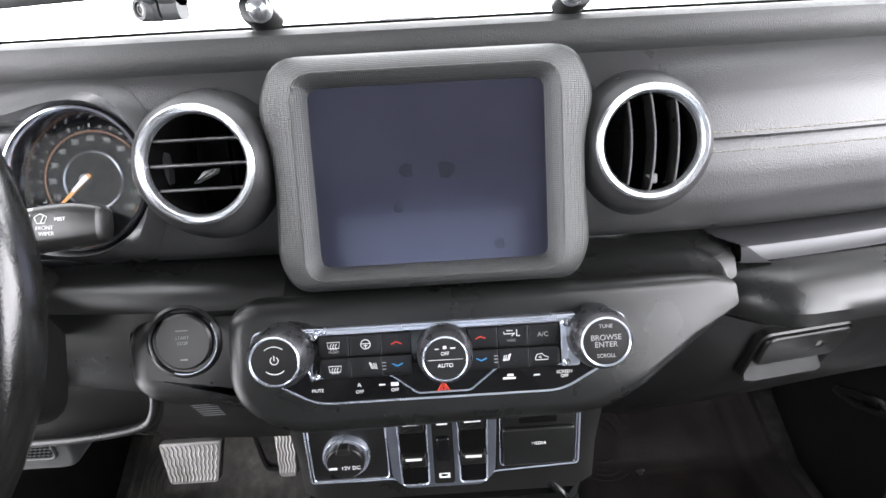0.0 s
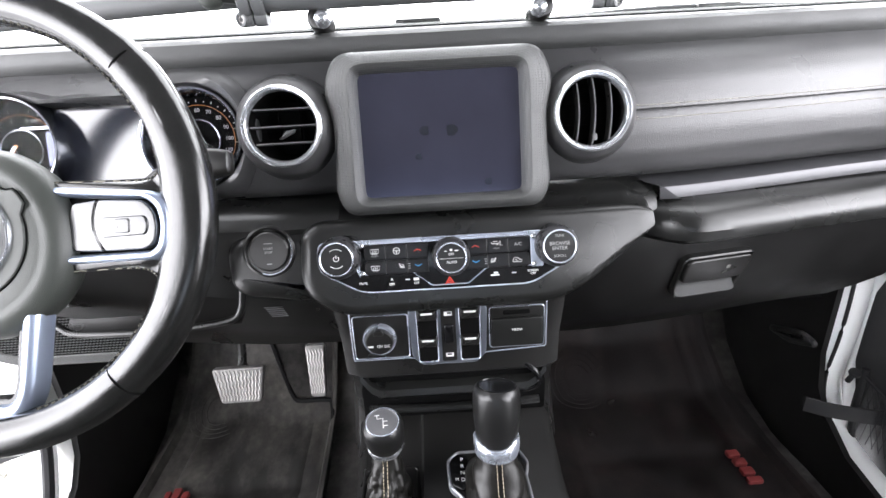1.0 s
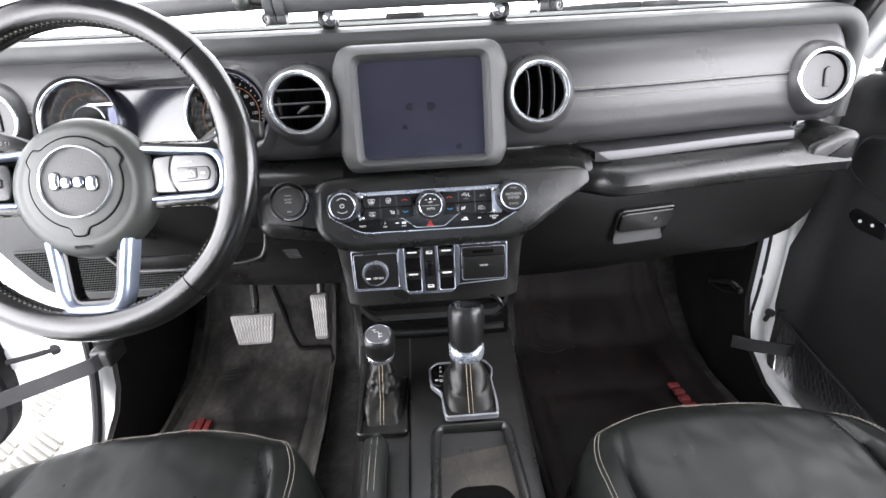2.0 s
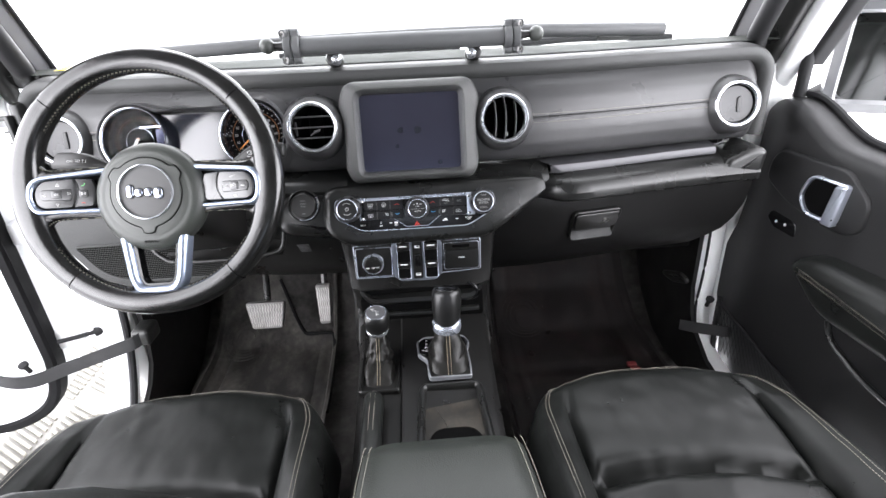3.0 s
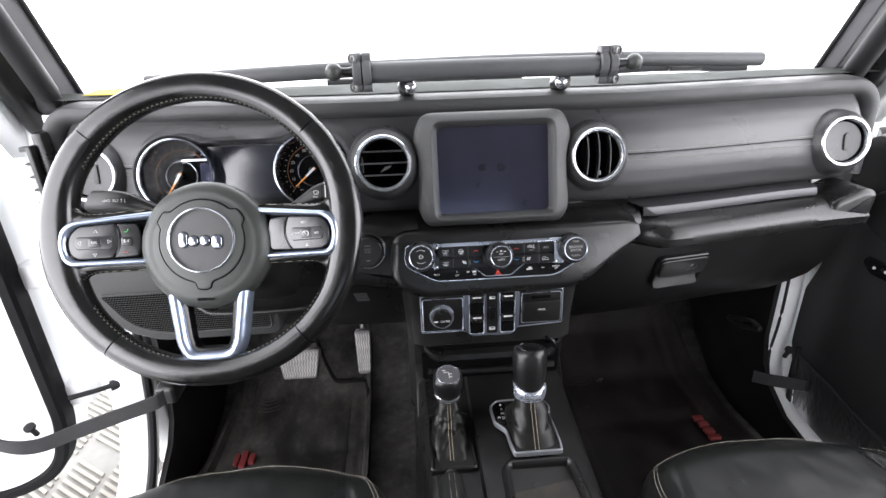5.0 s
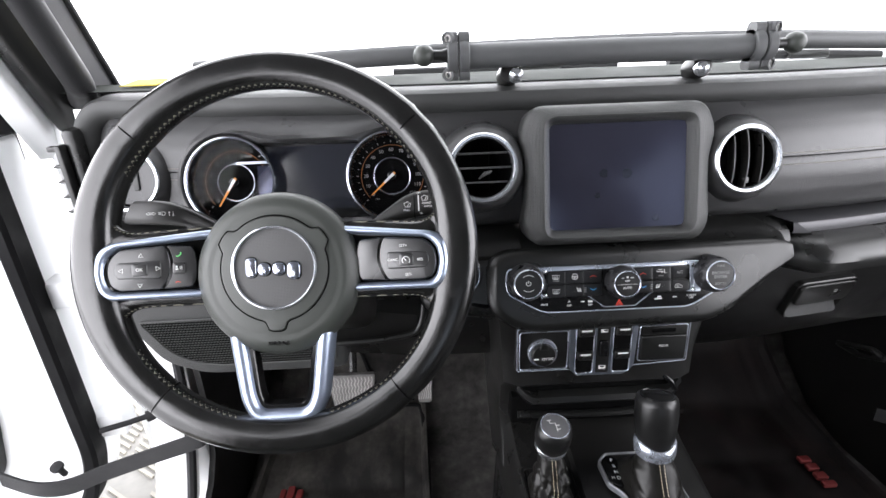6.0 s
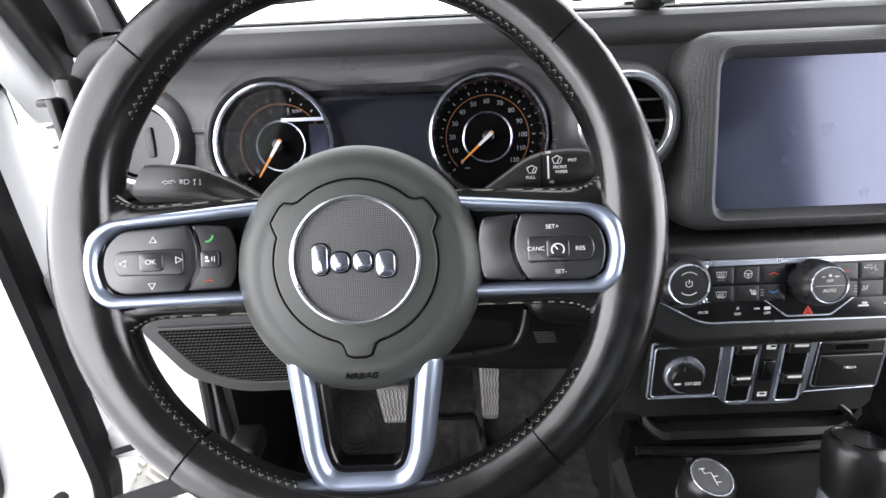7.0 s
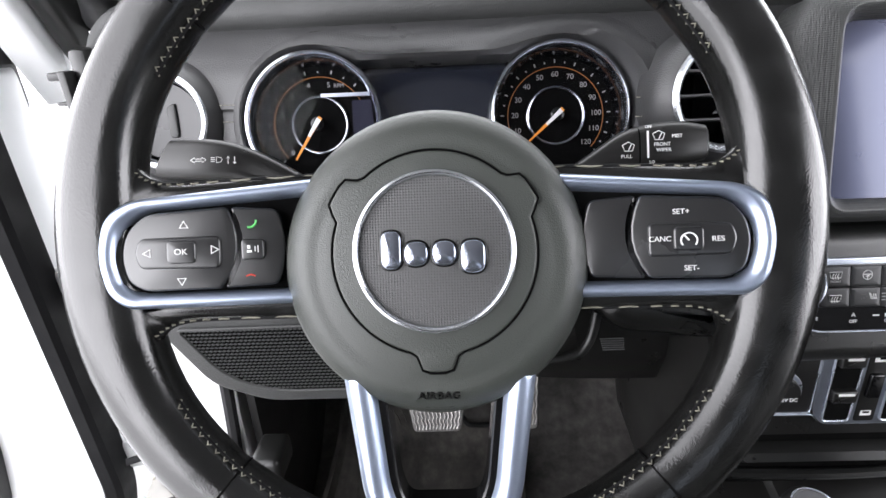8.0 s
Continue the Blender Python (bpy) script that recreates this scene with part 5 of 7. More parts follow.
lettering("A", 0.0045, pose(-0.066, -0.0187, 0.0047), cp)
bm = bmesh.new()
tri_o = [(-0.0055, -0.0285), (0.0065, -0.0285), (0.0005, -0.0185)]
ring_plate(bm, tri_o, inset(tri_o, 0.0011), 0.0045, 0.0052)
ring_plate(bm, inset(tri_o, 0.0019), inset(tri_o, 0.0026), 0.0045, 0.0052)
part("hazard_mark", bm, RED, cp, "red hazard triangle", 0)


def knob(cx, cy, r, ring_mat, name="knob"):
    bm = bmesh.new()
    lathe(bm, [(r * 1.32, -0.006), (r * 1.28, 0.012), (r * 1.18, 0.019), (r * 1.02, 0.0225), (r * 0.98, 0.0225)], 48, cx, cy)
    kb = part(name, bm, BARREL, cp, "dark satin turning knob")
    bm = bmesh.new()
    lathe(bm, [(r * 1.03, 0.0231), (r * 1.02, 0.0236), (r * 0.985, 0.0242), (r * 0.94, 0.0236), (r * 0.93, 0.0215)], 48, cx, cy)
    part("knob_ring", bm, ring_mat, kb, "silver rim")
    bm = bmesh.new()
    lathe(bm, [(r * 0.935, 0.020), (r * 0.93, 0.0226), (0, 0.0230)], 40, cx, cy)
    part("knob_face", bm, HARD, kb)
    kb.location = (0, 0.001, 0.0045)
    return kb


kb = knob(-0.1235, 0.0095, 0.0185, SILVER)
bm = bmesh.new()
sweep(bm, [(-0.1235 + 0.003 * math.sin(radians(a)), 0.0105 + 0.003 * math.cos(radians(a)), 0.0231) for a in range(35, 326, 29)], 0.0004, 5)
sweep(bm, [(-0.1235, 0.0105, 0.0231), (-0.1235, 0.0142, 0.0231)], 0.0004, 5)
for a0 in (50, 230):
    sweep(bm, [(-0.1235 + 0.0105 * math.cos(radians(a)), 0.0105 + 0.0105 * math.sin(radians(a)), 0.0231) for a in range(a0, a0 + 81, 16)], 0.0004, 5)
part("power_mark", bm, PRINT, kb)
kb = knob(0.1235, 0.0095, 0.0185, SILVER)
lettering("BROWSE", 0.0058, pose(0.1235, 0.0128, 0.0231), kb, GREYPRINT)
lettering("ENTER", 0.0058, pose(0.1235, 0.0075, 0.0231), kb, GREYPRINT)
lettering("TUNE", 0.004, pose(0.1235, 0.0215, 0.0231), kb, GREYPRINT)
lettering("SCROLL", 0.004, pose(0.1235, -0.001, 0.0231), kb, GREYPRINT)
kb = knob(0.003, 0.004, 0.0168, SILVER, "middle_knob")
lettering("OFF", 0.0036, pose(0.003, 0.0080, 0.0232), kb)
lettering("AUTO", 0.0042, pose(0.003, -0.0010, 0.0232), kb)
bars(kb, [(0.003, 0.0035, 0.026, 0.0003), (0.003, 0.0128, 0.0026, 0.0022), (-0.003, 0.0118, 0.003, 0.0007), (0.009, 0.0120, 0.004, 0.0010)], 0.0231)

# ---- window switches, power socket and media cover ----
XF = face(0.002, 0.3695, 1.027, 4)
xp = thing("switch_panel", XF, "silver-framed panel with window switches, power socket and media cover", "switch panel")
XO = rounded([(-0.131, -0.036), (-0.052, -0.036), (-0.042, -0.047), (0.030, -0.047), (0.040, -0.034), (0.121, -0.030), (0.121, 0.038), (0.044, 0.038), (0.034, 0.047), (-0.046, 0.047), (-0.056, 0.038), (-0.131, 0.036)], 0.005)
bm = bmesh.new()
prism(bm, XO, -0.02, 0.006, 0.003)
part("panel", bm, HARD, xp)


def silver_frame(o, w0, z0, z1, name="trim_frame", mat=None):
    bm = bmesh.new()
    ring_plate(bm, o, inset(o, w0), z0, z1, 0.0006)
    return part(name, bm, mat or SILVER, xp, "thin silver outline")


bm = bmesh.new()
sweep(bm, [(x, y, 0.0052) for x, y in inset(XO, 0.0016)], 0.0011, 8, True)
part("outer_trim", bm, SILVER, xp, "thin silver edge round the whole panel")
silver_frame(rounded([(-0.127, -0.032), (-0.056, -0.032), (-0.056, 0.030), (-0.127, 0.030)], 0.005), 0.0013, 0.004, 0.0078)
silver_frame(rounded([(0.046, -0.026), (0.117, -0.026), (0.117, 0.032), (0.046, 0.032)], 0.005), 0.0013, 0.004, 0.0078)
bm = bmesh.new()
prism(bm, rounded([(-0.042, -0.045), (0.030, -0.045), (0.042, -0.032), (0.044, 0.034), (0.033, 0.044), (-0.045, 0.044), (-0.056, 0.034), (-0.054, -0.032)], 0.006), 0.003, 0.0078, 0.0012)
part("switch_bezel", bm, material("polished_grey_bezel", (0.34, 0.37, 0.43), 0.30, 0.85, patchy=0.05), xp, "polished grey switch surround")
for s in (-1, 1):
    cx = -0.0055 + s * 0.027
    bm = bmesh.new()
    pw = rounded([(cx - 0.0135, -0.041), (cx + 0.0135, -0.041), (cx + 0.014, 0.040), (cx - 0.014, 0.040)], 0.005)
    ring_plate(bm, pw, inset(pw, 0.0017), 0.006, 0.0098, 0.0007)
    part("well_ring", bm, SILVER, xp, "bright U-shaped outline")
    bm = bmesh.new()
    prism(bm, inset(pw, 0.0015), 0.006, 0.0082)
    part("well", bm, VOID, xp)
    for y in (0.022, -0.016):
        bm = bmesh.new()
        prism(bm, rect(cx, y + 0.006, 0.0225, 0.013, 0.002), 0.008, 0.0145, 0.002)
        sw_ = part("window_switch", bm, HARD, xp, "black window switch")
        bars(sw_, [(cx, y + 0.0095, 0.0145, 0.0026)], 0.0145, PRINT, "white_bar", 0.0004)
bm = bmesh.new()
prism(bm, rect(-0.0055, 0.0, 0.019, 0.082, 0.003), 0.006, 0.0085, 0.0008)
part("centre_strip", bm, HARD, xp)
bm = bmesh.new()
prism(bm, rect(-0.0055, 0.0, 0.0125, 0.026, 0.003), 0.0085, 0.0125, 0.002)
part("lock_rocker", bm, GLOSS, xp)
bars(xp, [(-0.0055, 0.0275, 0.010, 0.0055), (-0.0055, -0.0315, 0.010, 0.0055)], 0.0086, PRINT, "window_mark")
bars(xp, [(-0.004, 0.0285, 0.005, 0.002), (-0.0055, -0.0305, 0.006, 0.002)], 0.0090, VOID, "window_mark")
bm = bmesh.new()
lathe(bm, [(0.0215, 0.005), (0.0215, 0.011), (0.0205, 0.0125), (0.0175, 0.0125), (0.0170, 0.011)], 40, -0.0935, -0.003)
so = part("socket_ring", bm, SILVER, xp, "satin silver socket rim")
bm = bmesh.new()
lathe(bm, [(0.0176, 0.008), (0.0172, 0.0165), (0.0158, 0.0182), (0.0, 0.0186)], 36, -0.0935, -0.003)
prism(bm, rounded([(-0.1005, 0.008), (-0.0865, 0.008), (-0.0885, 0.0145), (-0.0985, 0.0145)], 0.002), 0.012, 0.0205, 0.001)
part("socket_cap", bm, HARD, so, "black socket cap")
lettering("12V DC", 0.0052, pose(-0.0885, -0.0075, 0.0188), so)
bars(so, [(-0.1045, -0.0075, 0.007, 0.0022)], 0.0186)
bm = bmesh.new()
prism(bm, rect(0.0815, -0.004, 0.066, 0.040, 0.003), 0.005, 0.0105, 0.002)
mc = part("media_cover", bm, SOFT, xp, "black hinged media cover")
bm = bmesh.new()
prism(bm, rect(0.0815, 0.0235, 0.066, 0.014, 0.002), 0.005, 0.0075, 0.001)
part("media_slot", bm, HARD, mc)
# Black plate on the cover stands for the shade of an opening.
bm = bmesh.new()
prism(bm, rect(0.081, 0.0235, 0.034, 0.006, 0.002), 0.0075, 0.0085, 0.0005)
part("slot_shade", bm, VOID, mc)
lettering("MEDIA", 0.0046, pose(0.0815, 0.0, 0.0106), mc)

# start button
t = thing("start_button", POD_F @ pose(-0.2085, 0.021, -0.012), "round black engine start button in a recessed ring", "button")
bm = bmesh.new()
lathe(bm, [(0.031, -0.004), (0.0305, 0.003), (0.028, 0.0045), (0.0265, 0.003), (0.0255, -0.003), (0.0, -0.003)], 40)
part("button_ring", bm, HARD, t)
# silver arc along the bottom and lower right of the bowl only
bm = bmesh.new()
sweep(bm, [(0.0270 * math.cos(radians(a)), 0.0270 * math.sin(radians(a)), 0.0040) for a in range(-110, 31, 10)], 0.0006, 6)
part("bright_edge", bm, SILVER, t, "thin silver arc on part of the bowl edge")
bm = bmesh.new()
lathe(bm, [(0.0235, -0.003), (0.0232, 0.004), (0.0215, 0.0055), (0.0, 0.005)], 40)
bt = part("button_face", bm, HARD, t)
for txt, y in (("START", 0.0055), ("STOP", -0.0015)):
    lettering(txt, 0.0038, pose(0, y * 0.65, 0.0056), bt, GREYPRINT)
bars(bt, [(0, 0.0095, 0.010, 0.0008), (0, -0.0145, 0.006, 0.0012)], 0.0053, GREYPRINT)

# ---- centre console ----
CON = thing("centre_console", pose(0, 0.1, 0.5), "black plastic centre console between the seats", "console")
bm = bmesh.new()
rings = []
for y, z, w0 in ((0.42, 0.870, 0.140), (0.36, 0.850, 0.138), (0.28, 0.844, 0.134), (0.18, 0.838, 0.130), (0.10, 0.832, 0.128), (0.0, 0.832, 0.126), (-0.2, 0.83, 0.125), (-0.7, 0.83, 0.12)):
    rings.append([(-w0 - 0.02, y, 0.5), (-w0 - 0.008, y, z - 0.10), (-w0, y, z - 0.012), (-w0 + 0.012, y, z), (-0.056, y, z), (-0.05, y, z + 0.002), (-0.046, y, z + 0.012), (-0.038, y, z + 0.014), (w0 - 0.016, y, z + 0.012), (w0 - 0.002, y, z), (w0 + 0.008, y, z - 0.10), (w0 + 0.02, y, 0.5)])
loops(bm, rings, False, False, closed=False)
wpart("console_body", bm, HARD, CON)
# storage lip below the switch panel
bm = bmesh.new()
rows = []
for i in range(21):
    x = -0.125 + 0.25 * i / 20
    b = 0.022 * max(0, abs(2 * i / 20 - 1) - 0.85) / 0.15
    rows.append([(x, 0.365 + dy + b * 0.3, 0.938 + dz + b) for dy, dz in ((0.05, 0.010), (0.012, 0.006), (0.0, 0.002), (-0.004, -0.006), (0.004, -0.014), (0.03, -0.02))])
grid(bm, rows)
wpart("tray_lip", bm, SOFT, CON, "rounded lip of the storage slot")
# Black blocks fill these two slots in place of their shade.
bm = bmesh.new()
box(bm, -0.115, 0.115, 0.374, 0.39, 0.945, 0.968, 0.004)
wpart("tray_slot_shade", bm, VOID, CON)
bm = bmesh.new()
box(bm, -0.13, 0.13, 0.388, 0.42, 0.872, 0.925, 0.004)
wpart("lower_slot_shade", bm, VOID, CON)
bm = bmesh.new()
sweep(bm, smooth_path([(-0.12, 0.385, 0.893), (0, 0.380, 0.893), (0.12, 0.385, 0.893)], 6), 0.006, 8)
wpart("lower_bar", bm, SOFT, CON)
bm = bmesh.new()
sweep(bm, smooth_path([(0.092, 0.378, 0.967), (0.108, 0.368, 0.957), (0.115, 0.366, 0.944), (0.111, 0.367, 0.931), (0.096, 0.374, 0.921)], 5), 0.0042, 10)
wpart("hook", bm, GLOSS, CON, "glossy black hook at the slot's end")

# gear selector
GS = thing("gear_selector", pose(0.043, 0.244, 0.863), "black leather gear selector with silver collar and stitched boot", "gear lever")
top, bot, foot = Vector((0.004, 0.044, 0.137)), Vector((0.001, 0.024, 0.068)), Vector((0.0, 0.012, 0.0))
ax = (top - bot).normalized()
rot = ax.to_track_quat("Z", "Y").to_matrix().to_4x4()
bm = bmesh.new()
ring_plate(bm, rounded([(-0.038, -0.052), (0.040, -0.052), (0.042, -0.03), (0.040, 0.03), (0.046, 0.05), (0.036, 0.075), (-0.045, 0.075), (-0.06, 0.06), (-0.058, 0.02), (-0.042, 0.0), (-0.041, -0.03)], 0.006),
           inset(rounded([(-0.038, -0.052), (0.040, -0.052), (0.042, -0.03), (0.040, 0.03), (0.046, 0.05), (0.036, 0.075), (-0.045, 0.075), (-0.06, 0.06), (-0.058, 0.02), (-0.042, 0.0), (-0.041, -0.03)], 0.006), 0.0036), 0.0, 0.009, 0.0012)
part("boot_frame", bm, material("worn_grey_frame", (0.30, 0.31, 0.33), 0.42, 0.55, patchy=0.15, patch_size=60), GS, "worn silver-grey boot frame")
bm = bmesh.new()
prism(bm, rounded([(-0.036, -0.05), (0.038, -0.05), (0.04, 0.03), (0.036, 0.073), (-0.045, 0.073), (-0.057, 0.058), (-0.055, 0.02), (-0.039, 0.0)], 0.006), 0.0, 0.006)
part("boot_plate", bm, HARD, GS)
bm = bmesh.new()
prism(bm, rounded([(-0.055, 0.022), (-0.040, 0.012), (-0.032, 0.02), (-0.032, 0.064), (-0.044, 0.07), (-0.055, 0.06)], 0.005), 0.006, 0.009, 0.001)
part("gear_window", bm, GLOSS, GS, "gloss black gear indicator")
for k, ch in enumerate("PRND"):
    lettering(ch, 0.0075, pose(-0.0400, 0.059 - 0.0105 * k, 0.0092), GS)
lettering("M", 0.006, pose(-0.0475, 0.0285, 0.0092), GS)
bm = bmesh.new()
rings = []
for f in [i / 36 for i in range(37)]:
    c = foot.lerp(bot - ax * 0.004, f) + Vector((0, -0.004 * math.sin(f * math.pi), 0.004))
    w0 = 0.0205 * (1 - f) ** 0.9 + 0.0185
    d0 = 0.040 * (1 - f) ** 1.6 + 0.0185
    ring = []
    for a in range(48):
        th = 2 * math.pi * a / 48
        sq = (abs(math.cos(th)) ** 4 + abs(math.sin(th)) ** 4) ** (-0.25)
        k = 1 + (sq - 1) * (1 - f) * 0.8
        wr = 1 + 0.10 * math.sin(f * math.pi) * noise.noise((math.cos(th) * 2.2 + 4, math.sin(th) * 0.8, f * 4)) * abs(math.cos(th)) + math.sin(f * math.pi) * abs(math.cos(th)) * (0.05 * math.sin(5 * th + 7 * f) - 0.13 * math.exp(-((f - 0.40 - 0.16 * math.sin(th)) / 0.07) ** 2) - 0.10 * math.exp(-((f - 0.70 + 0.12 * math.sin(th)) / 0.06) ** 2))
        ring.append(c + Vector((w0 * k * wr * math.cos(th), d0 * k * wr * math.sin(th) * (1 - 0.05 * f), 0)))
    rings.append(ring)
loops(bm, rings)
bt = part("boot", bm, BOOT, GS, "soft black leather boot")
for o in (-0.003, 0.003):
    stitches("stitching", [foot.lerp(bot - ax * 0.004, f) + Vector((o, -0.004 * math.sin(f * math.pi) - (0.040 * (1 - f) ** 1.6 + 0.0185) * (1 - 0.05 * f) * (1 + 0.0) - 0.0022, 0.004)) for f in [i / 14 for i in range(15)]], bt, TAN)
bm = bmesh.new()
rings = []
for r, z, dip in ((0.0222, -0.008, 0.3), (0.0250, -0.0075, 0.3), (0.0268, -0.003, 0.5), (0.0274, 0.004, 0.9), (0.0272, 0.0105, 1.0), (0.0255, 0.0125, 1.0), (0.0235, 0.0125, 1.0)):
    rings.append([(r * math.cos(a), r * math.sin(a), z + 0.0045 * dip * math.cos(2 * a)) for a in [2 * math.pi * k / 40 for k in range(40)]])
loops(bm, rings, False, False)
bm.transform(Matrix.Translation(bot - ax * 0.004) @ rot)
part("collar", bm, SILVER, GS, "silver collar")
bm = bmesh.new()
L = (top - bot).length
lathe(bm, [(0.0225, 0.004), (0.0245, 0.014), (0.0270, 0.032), (0.0280, 0.048), (0.0276, L - 0.010), (0.0262, L - 0.003), (0.0232, L), (0.0215, L - 0.0006)], 40)
bm.transform(Matrix.Translation(bot) @ rot)
part("grip", bm, GRIP, GS, "black grip")
bm = bmesh.new()
lathe(bm, [(0.0222, L - 0.004), (0.0218, L + 0.0008), (0.0205, L + 0.0010), (0.0198, L), (0.0, L + 0.0004)], 36)
bm.transform(Matrix.Translation(bot) @ rot)
part("grip_cap", bm, GLOSS, GS)

# transfer case lever
def ring_of(r, z, m):
    bm = bmesh.new()
    sweep(bm, [(r * math.cos(2 * math.pi * k / 32), r * math.sin(2 * math.pi * k / 32), z) for k in range(32)], 0.0007, 6, True)
    bm.transform(m)
    return bm


def creased(th, f):
    """Folds of the slack boot leather round the lever."""
    c, s = math.cos(th), math.sin(th)
    return 1 + math.sin(f * math.pi) * (0.25 * noise.noise((c * 2.4, s * 2.4, f * 8 + 3)) + 0.07 * noise.noise((c * 5, s * 5, f * 16)) - 0.16 * math.exp(-((f - 0.52 - 0.12 * s + 0.08 * c) / 0.07) ** 2) - 0.12)


TL = thing("transfer_lever", pose(-0.091, 0.259, 0.840), "short black range lever with engraved round cap and creased boot", "gear lever")
top, bot, foot = Vector((0.002, 0.024, 0.121)), Vector((0.001, 0.0345, 0.0747)), Vector((0.0, 0.005, -0.005))
ax = (top - bot).normalized()
rot = ax.to_track_quat("Z", "Y").to_matrix().to_4x4()
bm = bmesh.new()
ring_plate(bm, rect(0.002, 0.0, 0.076, 0.13, 0.008), rect(0.002, 0.0, 0.064, 0.118, 0.006), -0.006, 0.008, 0.002)
part("boot_frame", bm, HARD, TL)
bm = bmesh.new()
rings = []
for f in [i / 40 for i in range(41)]:
    c = foot.lerp(bot, f)
    ring = []
    for a in range(56):
        th = 2 * math.pi * a / 56
        sq = (abs(math.cos(th)) ** 4 + abs(math.sin(th)) ** 4) ** (-0.25)
        k = 1 + (sq - 1) * (1 - f)
        w0, d0 = 0.0185 * (1 - f) ** 0.9 + 0.0148, 0.042 * (1 - f) ** 1.5 + 0.0148
        wr = creased(th, f)
        ring.append(c + Vector((w0 * k * wr * math.cos(th), d0 * k * wr * math.sin(th), 0)))
    rings.append(ring)
loops(bm, rings)
bt = part("boot", bm, BOOT, TL, "creased black leather boot")
for o in (-0.0025, 0.0025):
    stitches("stitching", [foot.lerp(bot, f) + Vector((o, -(0.042 * (1 - f) ** 1.5 + 0.0148) * creased(-math.pi / 2 + o * 20, f) - 0.0022, 0)) for f in [i / 40 for i in range(4, 41)]], bt, TAN)
bm = bmesh.new()
lathe(bm, [(0.0205, -0.001), (0.0228, 0.001), (0.0228, 0.006), (0.0215, 0.008)], 32)
bm.transform(Matrix.Translation(bot) @ rot)
part("collar", bm, CHROME, TL, "silver collar")
bm = bmesh.new()
L = (top - bot).length
lathe(bm, [(0.0195, 0.004), (0.0225, 0.010), (0.0246, 0.022), (0.0247, L - 0.012), (0.0234, L - 0.004), (0.0195, L), (0.018, L - 0.0005)], 36)
bm.transform(Matrix.Translation(bot) @ rot)
part("knob", bm, GRIP, TL, "round black knob")
bm = bmesh.new()
lathe(bm, [(0.0188, L - 0.003), (0.0186, L + 0.0008), (0.0176, L + 0.0010), (0.0170, L + 0.0002), (0.0, L + 0.0006)], 36)
bm.transform(Matrix.Translation(bot) @ rot)
part("cap_ring", ring_of(0.0192, L + 0.0004, Matrix.Translation(bot) @ rot), SILVER, TL, "thin silver cap rim")
part("knob_cap", bm, material("grey_cap", (0.10, 0.10, 0.105), 0.35, patchy=0.1), TL, "grey engraved cap")
tm = Matrix.Translation(bot) @ rot
bm = bmesh.new()
for pts in ([(-0.006, 0.009), (-0.006, 0.004), (0.001, 0.004), (0.001, -0.009)], [(-0.009, 0.009), (-0.003, 0.009)], [(0.001, 0.0), (0.006, 0.0)], [(0.001, -0.006), (0.006, -0.006)]):
    sweep(bm, [(x, y, L + 0.0009) for x, y in pts], 0.0005, 5)
bm.transform(tm)
part("engraving", bm, PRINT, TL)

# hand brake
HB = thing("hand_brake", pose(-0.096, 0.09, 0.84), "black stitched hand brake lever lying flat", "hand brake")
bm = bmesh.new()
sweep(bm, smooth_path([(0, 0.085, 0.012), (0, 0.03, 0.012), (0, -0.10, 0.0), (0, -0.22, -0.03)], 5), [0.013] + [0.0180] * 14 + [0.017], 14)
lv = part("grip", bm, SEAT, HB)
for o in (-0.004, 0.004):
    stitches("stitching", [(o, 0.075 - 0.17 * i / 10, 0.0300 - 0.012 * max(0, i - 3) / 7) for i in range(11)], lv, THREAD)
bm = bmesh.new()
lathe(bm, [(0.007, 0), (0.0075, 0.010), (0.006, 0.012), (0, 0.012)], 16)
bm.transform(pose(0, 0.083, 0.012, -90, 0, 0))
part("release_button", bm, STEEL, HB, "silver release button")

# cup holder
CH = thing("cup_holder", pose(0.043, 0.118, 0.84), "shallow tray and round cup holder in the console", "cup holder")
bm = bmesh.new()
o = rounded([(-0.072, -0.20), (0.066, -0.20), (0.060, 0.065), (0.050, 0.078), (-0.050, 0.078), (-0.062, 0.065)], 0.012)
ring_round(bm, o, inset(o, 0.017), -0.004, 0.022)
part("surround", bm, SOFT, CH, "raised rounded surround")
bm = bmesh.new()
prism(bm, inset(o, 0.010), -0.006, 0.0085)
part("tray", bm, soiled(material("tray_liner", (0.022, 0.020, 0.017), 0.42, grain=0.3, grain_size=900, patchy=0.2), (0.06, 0.05, 0.036), 0.40, 0.70, 18.0), CH, "dusty brown-black tray liner")
# Flat black plate stands in for the shade inside the cup well.
bm = bmesh.new()
prism(bm, rounded([(-0.050, -0.18), (0.047, -0.18), (0.047, -0.060), (0.030, -0.028), (-0.032, -0.028), (-0.050, -0.060)], 0.03, 6), 0.0, 0.0105)
part("cup_well_shade", bm, VOID, CH)

# armrest
AR = thing("armrest", pose(0.017, -0.078, 0.852), "padded black armrest lid with stitched edges", "armrest")
bm = bmesh.new()
rings = []
